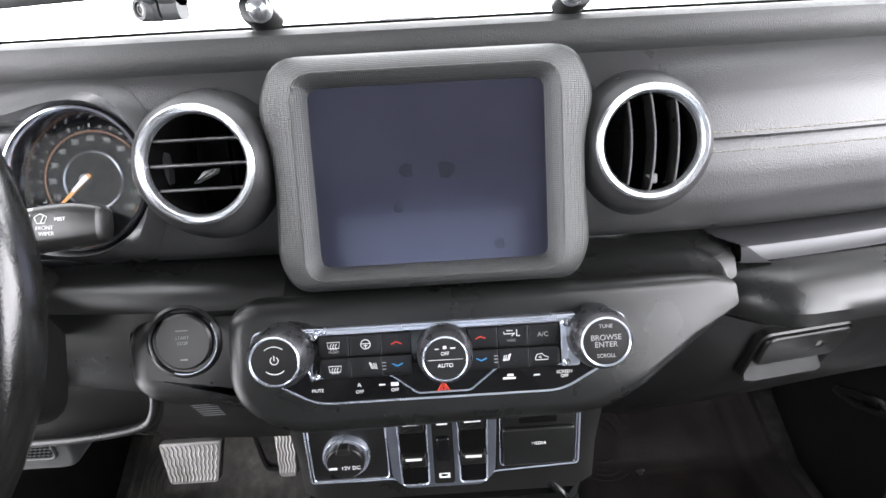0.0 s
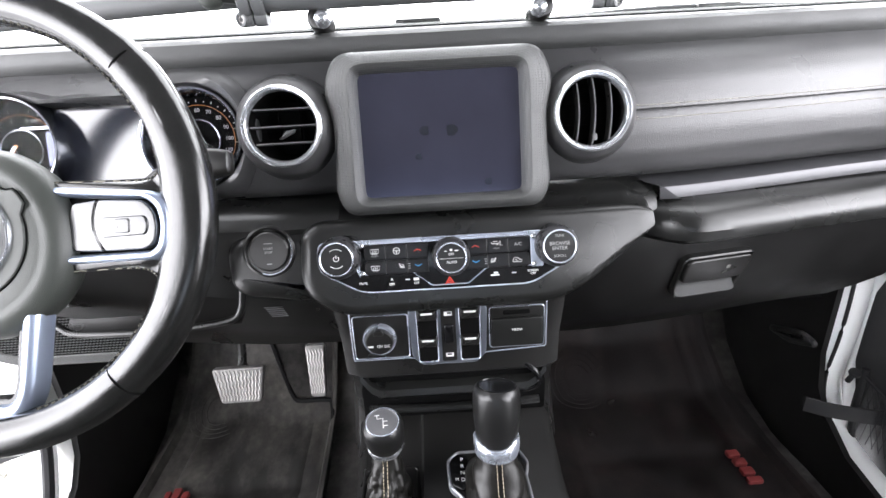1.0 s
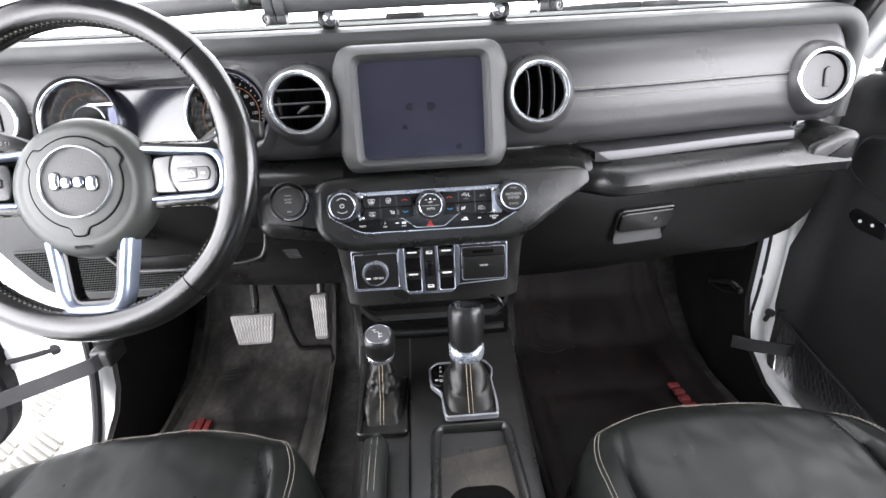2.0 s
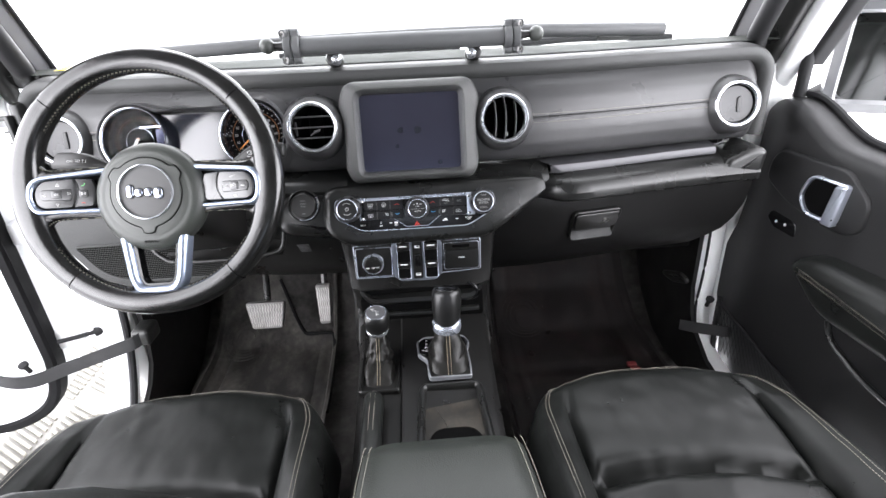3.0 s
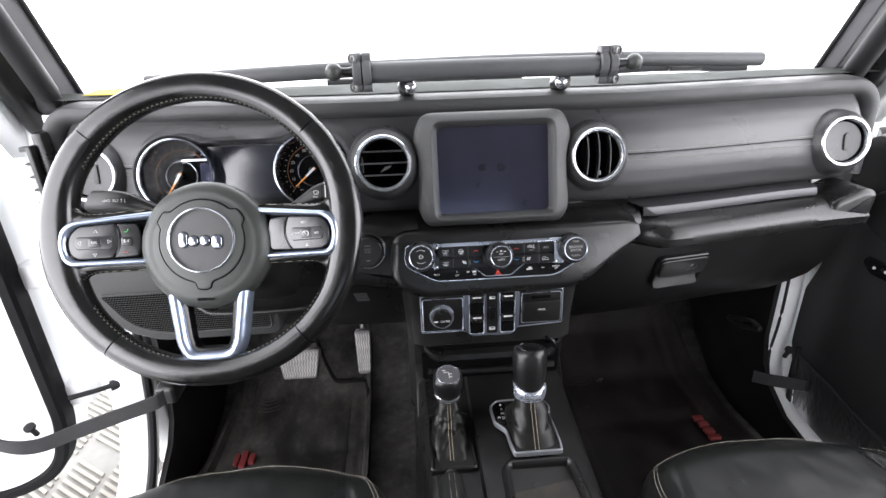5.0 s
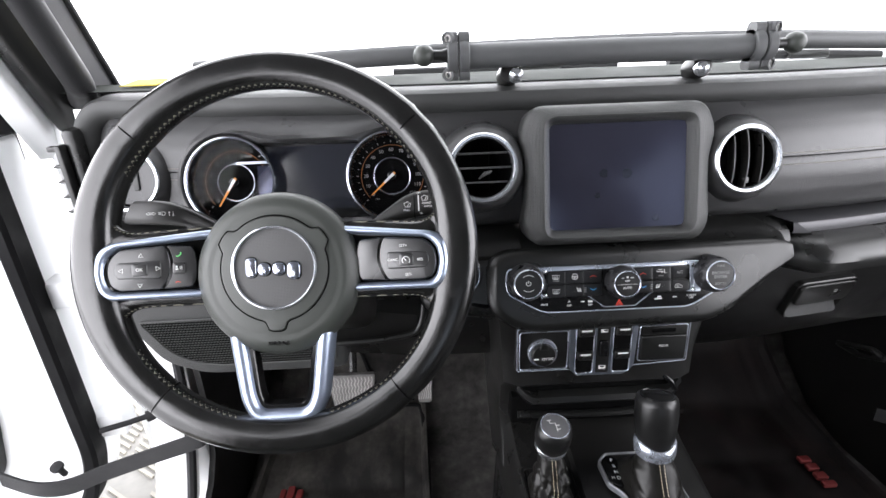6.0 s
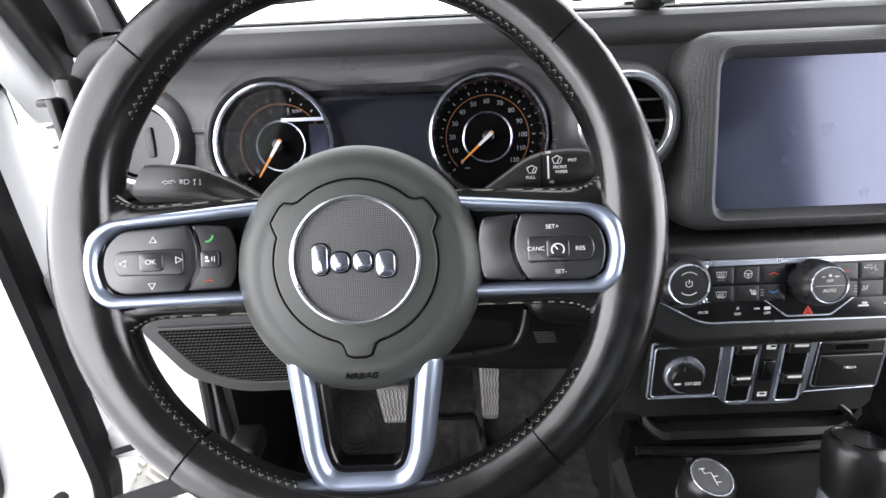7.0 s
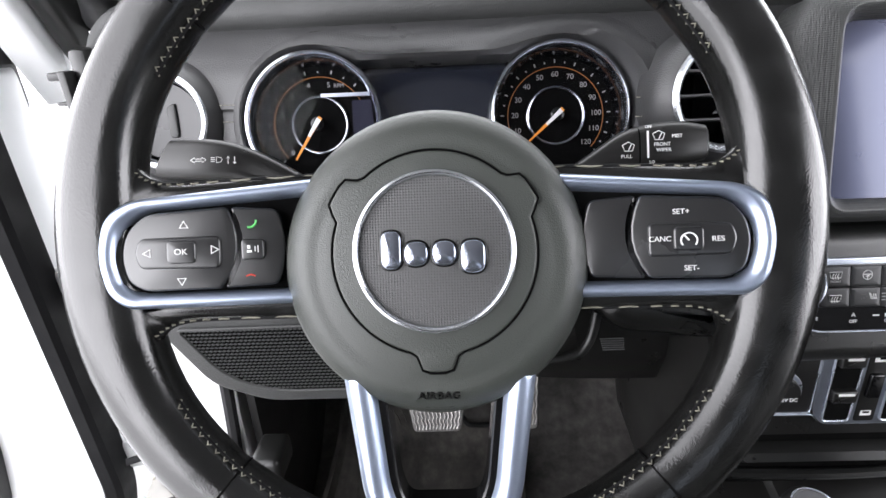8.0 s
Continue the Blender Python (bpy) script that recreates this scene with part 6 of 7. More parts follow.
for y, zt, w0, e in ((0.0, -0.03, 0.091, 0), (0.012, 0.03, 0.095, 0), (0.018, 0.10, 0.099, 0), (0.012, 0.135, 0.099, 0), (-0.004, 0.155, 0.098, 0), (-0.03, 0.164, 0.098, 0), (-0.12, 0.168, 0.105, 0), (-0.42, 0.170, 0.110, 0)):
    r = []
    for i in range(13):
        u = -1 + i / 6
        r.append((w0 * math.copysign(abs(u) ** 0.7, u), y, zt - 0.020 * abs(u) ** 5))
    rings.append([(-w0 - 0.002, y - 0.02, min(zt, 0.1) - 0.16)] + r + [(w0 + 0.002, y - 0.02, min(zt, 0.1) - 0.16)])
loops(bm, rings, False, False, closed=False)
lid = part("lid", bm, LID, AR)
for s in (-1, 1):
    for o in (0.0, 0.007):
        stitches("stitching", smooth_path([(s * (0.093 - o), -0.006, 0.1522), (s * (0.0945 - o), -0.03, 0.1630), (s * (0.100 - o), -0.12, 0.1668), (s * (0.105 - o), -0.4, 0.1684)], 6), lid, THREAD)

# ---- seats ----
def seat(cx, cy, lift, back, label, wide=0.250, flare=0.025):
    t = thing("car_seat", pose(cx, cy, 0.5), label, "car seat", "front seats")
    def top(u, v):
        """Cushion height over u across (-1..1) and v from front 0 to back 1."""
        z = 0.338 + lift - 0.030 * v + 0.045 * step(0.64, 0.90, abs(u)) * step(0.08, 0.75, v) + 0.014 * max(0, 1 - (u / 0.95) ** 2) + 0.010 * step(0.67, 0.72, abs(u)) * step(0.1, 0.35, v)
        z -= 0.075 * max(0, 1 - v / 0.16) ** 2.2
        z -= 0.10 * max(0, (abs(u) - 0.86) / 0.14) ** 2
        return z
    def half(v):
        return wide + flare * v - 0.075 * max(0, 1 - v / 0.28) ** 2.2
    bm = bmesh.new()
    rows = []
    vs = [0.0, 0.008, 0.018, 0.03, 0.045] + [0.06 + 0.94 * i / 60 for i in range(61)]
    us = [-1 + i / 40 for i in range(81)]
    def at(u, v, dz=0.0):
        groove = 0.016 * math.exp(-((abs(u) - 0.66 - 0.02 * v) / 0.022) ** 2) * step(0.09, 0.30, v)
        cross = 0.028 * math.exp(-((v - 0.50 - 0.05 * u * u - 0.03 * u) / 0.024) ** 2) * step(0.68, 0.58, abs(u)) + 0.0034 * noise.noise((u * 3.1 + cx * 9, v * 6.0, 1.7)) + 0.0015 * noise.noise((u * 9 + cx * 9, v * 14.0, 4.2)) + 0.0006 * noise.noise((u * 22 + cx * 9, v * 26.0, 7.2))
        yf = -0.045 * abs(u) ** 2.5 * (1 - v)
        return (half(v) * u, yf - 0.52 * v, top(u, v) - groove - cross + dz)
    rows = [[(half(v) * u * (0.985 if k == 0 else 1), at(u, v)[1] - (0.015 if k == 0 else 0), at(u, v)[2] - (0.14 if k == 0 else 0)) for u in us] for k, v in enumerate([0.0] + vs)]
    grid(bm, rows)
    c = part("cushion", bm, SEAT, t, "black leather cushion with side bolsters", 75)
    for e, dz in ((0.815, 0.0040), (0.84, 0.0042)):
        line = [at(-e, v, dz) for v in [1 - i / 24 for i in range(23)]] + [at(-e + 2 * e * i / 24, 0.045 if e > 0.82 else 0.06, dz) for i in range(25)] + [at(e, v, dz) for v in [(i + 1) / 24 for i in range(1, 24)]]
        stitches("stitching", smooth_path(line, 2), c, THREAD, 0.0035, 0.0014, 0.0005)
    bm = bmesh.new()
    box(bm, -0.22, 0.22, -0.5, -0.06, 0.02, 0.24, 0.02)
    part("seat_base", bm, HARD, t)
    # backrest
    bm = bmesh.new()
    rows = []
    prof = [(0.78, -0.06, 0.24), (0.86, -0.08, 0.25), (0.93, -0.12, 0.252), (1.0, -0.17, 0.252), (1.08, -0.225, 0.25), (1.15, -0.273, 0.245), (1.20, -0.308, 0.238), (1.238, -0.342, 0.225), (1.262, -0.378, 0.205), (1.285, -0.425, 0.185), (1.31, -0.48, 0.165), (1.335, -0.535, 0.145), (1.345, -0.58, 0.12), (1.33, -0.62, 0.11)]
    for z, y, w0 in prof:
        rows.append([(w0 * u, y + back - cy + 0.038 * step(0.5, 0.85, abs(u)) - 0.15 * max(0, (abs(u) - 0.8) / 0.2) ** 2, z - 0.5) for u in us])
    grid(bm, rows)
    b = part("backrest", bm, SEAT, t, "black leather backrest with side bolsters", 75)
    bm = bmesh.new()
    prism(bm, rect(0, 0, 0.26, 0.18, 0.05), -0.05, 0.05, 0.03)
    bm.transform(pose(0, back - cy - 0.70, 0.92, 90 - 58, 0, 0))
    part("headrest", bm, SEAT, t)
    return t


seat(-0.415, 0.270, 0.010, -0.01, "black leather driver's seat with grey stitching")
seat(0.402, 0.243, 0.014, -0.115, "black leather passenger seat with a creased cushion", 0.246, 0.0)

# ---- doors ----
def xz(bm):
    """Turns a plate built in xy so that its y runs up and its z runs along local y."""
    bm.transform(Matrix(((1, 0, 0, 0), (0, 0, 1, 0), (0, 1, 0, 0), (0, 0, 0, 1))))


def door(hinge, theta, s, label, name, thick=0.055, seal=0.010, low=((0.0, 0.86), (0.05, 0.68), (0.16, 0.59))):
    """Door frame: local x runs from hinge to latch, y inwards, z up. s: -1 left, 1 right."""
    c, k = math.cos(radians(theta)), math.sin(radians(theta))
    along, inward = Vector((s * k, -c, 0)), Vector((-s * c, -k, 0))
    m = Matrix((( along.x, inward.x, 0, hinge[0]), (along.y, inward.y, 0, hinge[1]), (0, 0, 1, 0), (0, 0, 0, 1)))
    t = thing(name, m, label, "car door")
    shell = rounded([*low, (1.0, 0.56), (1.0, 1.10 if thick < 0.08 else 1.22), (0.24, 1.185), (0.10, 1.235), (low[0][0], 1.245 if thick < 0.08 else 1.34)], [0.03, 0.06, 0.06, 0.04, 0.02, 0.06, 0.06, 0.03], 6)
    bm = bmesh.new()
    prism(bm, shell, -0.02 if thick < 0.08 else 0.0, thick, 0.008)
    bm.transform(Matrix(((1, 0, 0, 0), (0, 0, 1, 0), (0, 1, 0, 0), (0, 0, 0, 1))))
    part("shell", bm, PAINT, t, "white painted door shell")
    bm = bmesh.new()
    ed = inset(shell, 0.006)
    if seal > 0.012:
        ring_plate(bm, inset(shell, -0.005), inset(shell, 0.022), thick - 0.034, thick + 0.007, 0.006)
        xz(bm)
    else:
        sweep(bm, [(x, thick + 0.001, z) for x, z in ed], seal, 10, True, flat=0.45, up=(0.001, 1, 0.002))
    part("seal", bm, SEALR, t, "black rubber door seal")
    # window frame
    bm = bmesh.new()
    line = [Vector((x, 0.02, z)) for x, z in ((0.088, 1.22), (0.086, 1.34), (0.086, 1.400), (0.092, 1.425), (0.13, 1.50), (0.25, 1.72), (0.30, 1.78), (0.4, 1.80), (1.0, 1.80), (1.0, 1.22))]
    sweep(bm, line, 0.013, 10, up=(0, 1, 0))
    part("window_frame", bm, RUBBER, t, "black window frame")
    return t


DR = door((0.865, 0.66), 12, 1, "open passenger door, white outside with black trim panel", "passenger_door", low=((0.06, 0.86), (0.09, 0.68), (0.18, 0.59)))


def door_trim(x0, depth, front):
    """Moulded inner panel: swells from its thin front edge, rolled over at top and bottom."""
    bm = bmesh.new()
    rows = []
    xs = [x0 + t for t in (0.0, 0.006, 0.014, 0.025, 0.04, 0.06, 0.08, 0.10, 0.12, 0.14, 0.16, 0.18, 0.2, 0.225, 0.25, 0.28, 0.32, 0.38, 0.45, 0.6, 0.8, 0.94)]
    for x in xs:
        u = x - x0
        d = depth * (front + (1 - front) * step(0.0, 0.10, u))
        zt = 1.190 - 0.10 * max(0, u - 0.22) + 0.074 * (1 - step(0.055, 0.23, u)) - 0.02 * max(0, 1 - u / 0.03) ** 2
        zb = 0.50 + 0.03 * max(0, 1 - u / 0.13) ** 1.8
        prof = [(0.0, zb), (d * 0.75, zb + 0.002), (d * 0.93, zb + 0.008), (d, zb + 0.022)]
        prof += [(d + 0.006 * math.sin(math.pi * i / 10), zb + 0.022 + (zt - zb - 0.05) * i / 10) for i in range(1, 10)]
        prof += [(d, zt - 0.028), (d * 0.97, zt - 0.014), (d * 0.86, zt - 0.004), (d * 0.6, zt), (0.0, zt + 0.002)]
        rows.append([(x + (0.050 * step(0.78, 0.56, z) - 0.030 * step(1.0, 0.86, z)) * max(0, 1 - u / 0.10), y, z) for y, z in prof])
    rows.insert(0, [(x, -0.002, z) for x, y, z in rows[0]])
    grid(bm, rows)
    return bm


part("trim_panel", door_trim(0.055, 0.084, 0.72), DOORTRIM, DR, "black moulded trim panel", 60)
bm = bmesh.new()
sweep(bm, [(x, 0.010, 1.198 - 0.10 * max(0, x - 0.275) + 0.074 * (1 - step(0.11, 0.285, x))) for x in [0.10 + 0.88 * i / 60 for i in range(61)]], 0.008, 8)
part("belt_seal", bm, RUBBER, DR, "black rubber window seal")
bm = bmesh.new()
prism(bm, rounded([(0.118, 1.095), (0.18, 1.058), (0.262, 1.036), (0.318, 1.032), (0.349, 1.05), (0.350, 1.112), (0.296, 1.160), (0.140, 1.168), (0.120, 1.140)], 0.018, 5), 0.078, 0.093, 0.006)
xz(bm)
hp = part("handle_recess", bm, DOORTRIM, DR, "raised handle surround")
bm = bmesh.new()
o = rounded([(0.208, 1.085), (0.232, 1.050), (0.300, 1.046), (0.309, 1.134), (0.226, 1.137)], [0.02, 0.016, 0.006, 0.006, 0.02], 5)
ring_plate(bm, o, inset(o, 0.0065), 0.088, 0.102, 0.003)
xz(bm)
part("handle_frame", bm, SILVER, hp, "satin silver frame")
# Black plate painted for the shaded hollow behind the lever.
bm = bmesh.new()
prism(bm, inset(o, 0.008), 0.088, 0.094)
xz(bm)
part("handle_cup_shade", bm, VOID, hp)
bm = bmesh.new()
prism(bm, rounded([(0.277, 1.048), (0.302, 1.046), (0.311, 1.134), (0.288, 1.130)], 0.006), 0.094, 0.112, 0.005)
xz(bm)
part("pull_lever", bm, SILVER, hp, "silver pull lever")
bm = bmesh.new()
prism(bm, rounded([(0.142, 1.012), (0.163, 0.992), (0.222, 0.986), (0.216, 1.020), (0.152, 1.030)], 0.008), 0.078, 0.091, 0.003)
xz(bm)
lk = part("lock_switch", bm, GLOSS, DR, "black door lock switch")
bm = bmesh.new()
for x in (0.170, 0.193):
    prism(bm, circle(x, 1.008, 0.0032, 10), 0.09, 0.0920)
xz(bm)
part("lock_mark", bm, PRINT, lk)
bm = bmesh.new()
prism(bm, rounded([(0.255, 0.955), (0.34, 0.875), (0.98, 0.80), (0.98, 0.925), (0.42, 0.985), (0.30, 0.985)], [0.03, 0.04, 0.03, 0.03, 0.05, 0.03], 6), 0.07, 0.15, 0.03)
xz(bm)
ar = part("door_armrest", bm, SEAT, DR, "stitched padded armrest")
for dz in (0.0, -0.009):
    stitches("stitching", [(0.29 + 0.66 * i / 20, 0.1506, 0.960 + dz - 0.137 * i / 20) for i in range(21)], ar, THREAD)
bm = bmesh.new()
sweep(bm, smooth_path([(0.345, 0.092, 0.850), (0.362, 0.096, 0.82), (0.40, 0.098, 0.795), (0.51, 0.098, 0.757), (0.9, 0.098, 0.70)], 6), 0.006, 8)
part("pocket_rim", bm, SOFT, DR)
# net pocket
bm = bmesh.new()
for i in range(26):
    x = 0.075 + 0.012 * i
    hi = 0.735 - 0.36 * (x - 0.07)
    sweep(bm, [(x, 0.092, 0.60), (x + 0.010, 0.092, hi)], 0.0009, 4)
    sweep(bm, [(x + 0.05, 0.0925, 0.60), (x, 0.0925, min(hi, 0.735))], 0.0009, 4)
sweep(bm, [(0.068, 0.094, 0.738), (0.20, 0.095, 0.690), (0.40, 0.095, 0.615)], 0.004, 8)
sweep(bm, [(0.070, 0.092, 0.75), (0.074, 0.093, 0.66), (0.085, 0.093, 0.59)], 0.007, 8)
part("net_pocket", bm, RUBBER, DR, "black net pocket")

# outside mirror by the passenger door
MI = thing("wing_mirror", face(1.10, 0.56, 1.340, 0, -33), "black door mirror with rectangular glass", "mirror")
bm = bmesh.new()
o = rect(-0.006, -0.004, 0.300, 0.245, 0.04, 6)
rows = [[(x * 0.7, y * 0.7, -0.09) for x, y in o], [(x * 0.95, y * 0.95, -0.05) for x, y in o], [(x, y, 0.0) for x, y in o], [(x, y, 0.02) for x, y in inset(o, 0.004)], [(x, y, 0.022) for x, y in inset(o, 0.024)], [(x, y, 0.004) for x, y in inset(o, 0.032)]]
loops(bm, rows, True, False)
part("housing", bm, material("satin_mirror_shell", (0.10, 0.102, 0.106), 0.22, patchy=0.06, coat=0.6), MI, "satin dark mirror housing")
bm = bmesh.new()
prism(bm, inset(o, 0.031), 0.0, 0.006)
part("mirror_glass", bm, MIRROR, MI, "mirror glass")
bm = bmesh.new()
sweep(bm, smooth_path([(-0.12, -0.085, -0.04), (-0.16, -0.11, -0.03), (-0.20, -0.12, -0.02)], 4), 0.035, 10, flat=0.6)
part("mirror_arm", bm, HARD, MI)

# driver's door, wide open
DL = door((-0.900, 0.600), 84, -1, "driver's door standing wide open, white with black seal", "driver_door", 0.10, 0.017, ((0.0, 0.74), (0.03, 0.62), (0.14, 0.56)))
bm = bmesh.new()
prism(bm, rounded([(0.125, 0.86), (0.15, 0.74), (0.24, 0.66), (0.95, 0.62), (0.98, 1.21), (0.30, 1.225), (0.16, 1.25), (0.15, 1.2), (0.125, 1.12)], 0.03, 6), 0.09, 0.135, 0.02)
xz(bm)
part("trim_panel", bm, DOORTRIM, DL, "black moulded trim panel")
bm = bmesh.new()
prism(bm, rounded([(0.004, 1.275), (0.10, 1.225), (0.32, 1.215), (0.32, 1.25), (0.10, 1.28), (0.03, 1.33), (0.004, 1.345)], 0.012, 5), -0.01, 0.125, 0.012)
xz(bm)
part("corner_trim", bm, DOORTRIM, DL, "black upper corner trim")
bm = bmesh.new()
box(bm, -0.05, 0.01, 0.02, 0.07, 1.04, 1.09, 0.006)
box(bm, -0.05, 0.01, 0.02, 0.07, 0.76, 0.81, 0.006)
part("hinge", bm, PAINT, DL, "white painted hinge")

# ---- door check straps ----
def strap(pts, pin, label):
    t = thing("check_strap", Matrix.Translation(pts[0]), label, "strap")
    bm = bmesh.new()
    p = smooth_path([Vector(q) - Vector(pts[0]) for q in pts], 6)
    rings = []
    for q in p:
        rings.append([q + Vector((0, 0.002, -0.016)), q + Vector((0, 0.002, 0.016)), q + Vector((0, -0.002, 0.016)), q + Vector((0, -0.002, -0.016))])
    loops(bm, rings)
    part("webbing", bm, TEXTILE, t, "black woven webbing")
    bm = bmesh.new()
    lathe(bm, [(0.005, 0), (0.005, 0.022), (0.010, 0.024), (0.010, 0.030), (0, 0.032)], 14)
    bm.transform(Matrix.Translation(Vector(pin) - Vector(pts[0])) @ pose(0, 0, 0, 20, 0, 0))
    part("strap_pin", bm, RUBBER, t, "black pin")
    return t


strap([(-0.640, 0.470, 0.826), (-0.652, 0.455, 0.821), (-0.670, 0.448, 0.815), (-0.75, 0.445, 0.790), (-0.83, 0.440, 0.765), (-0.89, 0.425, 0.752), (-0.94, 0.42, 0.757), (-1.0, 0.43, 0.775)], (-0.896, 0.437, 0.770), "black webbing strap holding the driver's door")
strap([(0.695, 0.580, 0.668), (0.735, 0.552, 0.670), (0.79, 0.535, 0.667), (0.84, 0.528, 0.662)], (0.748, 0.560, 0.735), "black webbing strap at the passenger door")

# ribbed running board outside the driver's sill
RB = thing("running_board", pose(-1.02, 0.2, 0.44), "pale running board with slanting tread below the sill", "running board")
# board is darker than its ribs, so the gaps between them show
bm = bmesh.new()
box(bm, -0.18, 0.175, -0.9, 1.05, -0.03, 0.0, 0.006)
part("board", bm, material("darker_step_plate", (0.20, 0.195, 0.18), 0.8, patchy=0.2, patch_size=20), RB)
bm = bmesh.new()
for row in (-0.115, 0.0, 0.115):
    for i in range(86):
        y = -0.88 + 0.0218 * i
        slant = 0.030 if i % 22 < 19 else None
        if slant:
            prism(bm, [(row - 0.048, y + slant), (row + 0.048, y - slant), (row + 0.048, y - slant + 0.0105), (row - 0.048, y + slant + 0.0105)], 0.0, 0.006)
tagged(part("tread_ribs", bm, RIB, RB, smooth=0), kind="stuff")

# ---- glovebox latch ----
GL = thing("glovebox_latch", face(0.386, 0.4635, 1.036, -16, 9) @ Matrix.Scale(0.92, 4), "black glovebox pull with a recessed latch", "latch")
bm = bmesh.new()
o = rounded([(-0.060, -0.042), (0.052, -0.042), (0.064, 0.040), (-0.060, 0.040)], 0.015, 7)
ring_plate(bm, o, inset(o, 0.004), -0.01, 0.0035, 0.002)
part("latch_frame", bm, HARD, GL)
bm = bmesh.new()
prism(bm, inset(o, 0.003), -0.016, -0.0085)
part("latch_recess", bm, VOID, GL)
bm = bmesh.new()
prism(bm, rounded([(-0.055, -0.010), (0.053, -0.010), (0.059, 0.036), (-0.055, 0.036)], 0.012, 6), 0.0, 0.008, 0.004)
part("paddle", bm, HARD, GL)
bm = bmesh.new()
grid(bm, [[(-0.054 + 0.104 * i / 12, y, z - 0.003 * (1 if i in (0, 12) else 0)) for i in range(13)] for y, z in ((-0.010, -0.006), (-0.018, -0.007), (-0.026, -0.004), (-0.032, 0.0015), (-0.037, 0.005), (-0.039, 0.0045))], 0.004)
part("pull_lip", bm, PAD, GL, "hollowed finger pull")
bars(GL, [(0.018, 0.018, 0.006, 0.006)], 0.0082, STEEL, "lock_barrel", 0.001)

# ---- knee panel mesh grille ----
KG = thing("speaker_grille", face(-0.545, 0.405, 1.062, -6), "dark knee panel with a diagonal mesh grille", "grille")
bm = bmesh.new()
o = rounded([(-0.128, 0.021), (-0.095, -0.045), (-0.045, -0.068), (0.15, -0.068), (0.15, 0.024)], [0.008, 0.03, 0.03, 0.01, 0.01], 5)
prism(bm, rounded([(-0.170, 0.085), (-0.150, 0.02), (-0.112, -0.060), (-0.055, -0.086), (0.165, -0.086), (0.165, 0.085)], 0.02, 5), -0.05, -0.002, 0.006)
part("grille_panel", bm, PAD, KG)
bm = bmesh.new()
ring_plate(bm, o, inset(o, 0.003), -0.004, 0.001, 0.001)
part("grille_frame", bm, PAD, KG)
bm = bmesh.new()
prism(bm, inset(o, 0.002), -0.004, -0.0012)
part("grille_back", bm, VOID, KG)
bm = bmesh.new()
for i in range(72):
    x = -0.165 + 0.0046 * i
    for j in range(27):
        y = -0.066 + 0.0044 * j
        xx = x + (0.0023 if j % 2 else 0)
        left = -0.124 + (0.021 - y) * 0.50 + max(0, -0.04 - y) * 1.4
        if left < xx < 0.146 and y < 0.020:
            prism(bm, [(xx - 0.0021, y), (xx, y - 0.0011), (xx + 0.0021, y), (xx, y + 0.0011)], -0.0012, 0.0)
tagged(part("mesh", bm, PAD, KG, smooth=0), kind="stuff")

# ---- pedals ----
def pedal(m, w, h, label, ribs):
    t = thing("pedal", m, label, "pedal", "foot pedals")
    bm = bmesh.new()
    prism(bm, rounded([(-w * 0.38, -h / 2), (w * 0.38, -h / 2), (w / 2, h / 2), (-w / 2, h / 2)], 0.008), -0.008, 0.006, 0.003)
    p = part("pad", bm, PEDAL, t, "worn metal-faced pad")
    for i in range(ribs):
        bm = bmesh.new()
        u = -1 + 2 * (i + 0.5) / ribs
        pts = [((0.36 + 0.10 * k / 8) * w * u + (0.0014 if k % 2 else -0.0014), -h * 0.42 + h * 0.84 * k / 8, 0.0062) for k in range(9)]
        sweep(bm, pts, 0.0014, 5)
        part("rib", bm, STEEL, p)
    bm = bmesh.new()
    sweep(bm, smooth_path([(0, 0.0, -0.01), (0.0, 0.08, -0.03), (0.0, 0.25, -0.02)], 5), 0.009, 8)
    part("arm", bm, HARD, t)
    return t


pedal(face(-0.432, 0.672, 0.731, 15), 0.108, 0.075, "wide steel-faced brake pedal", 13)
pedal(face(-0.272, 0.676, 0.752, 16, 0), 0.040, 0.112, "narrow steel-faced accelerator pedal", 6)

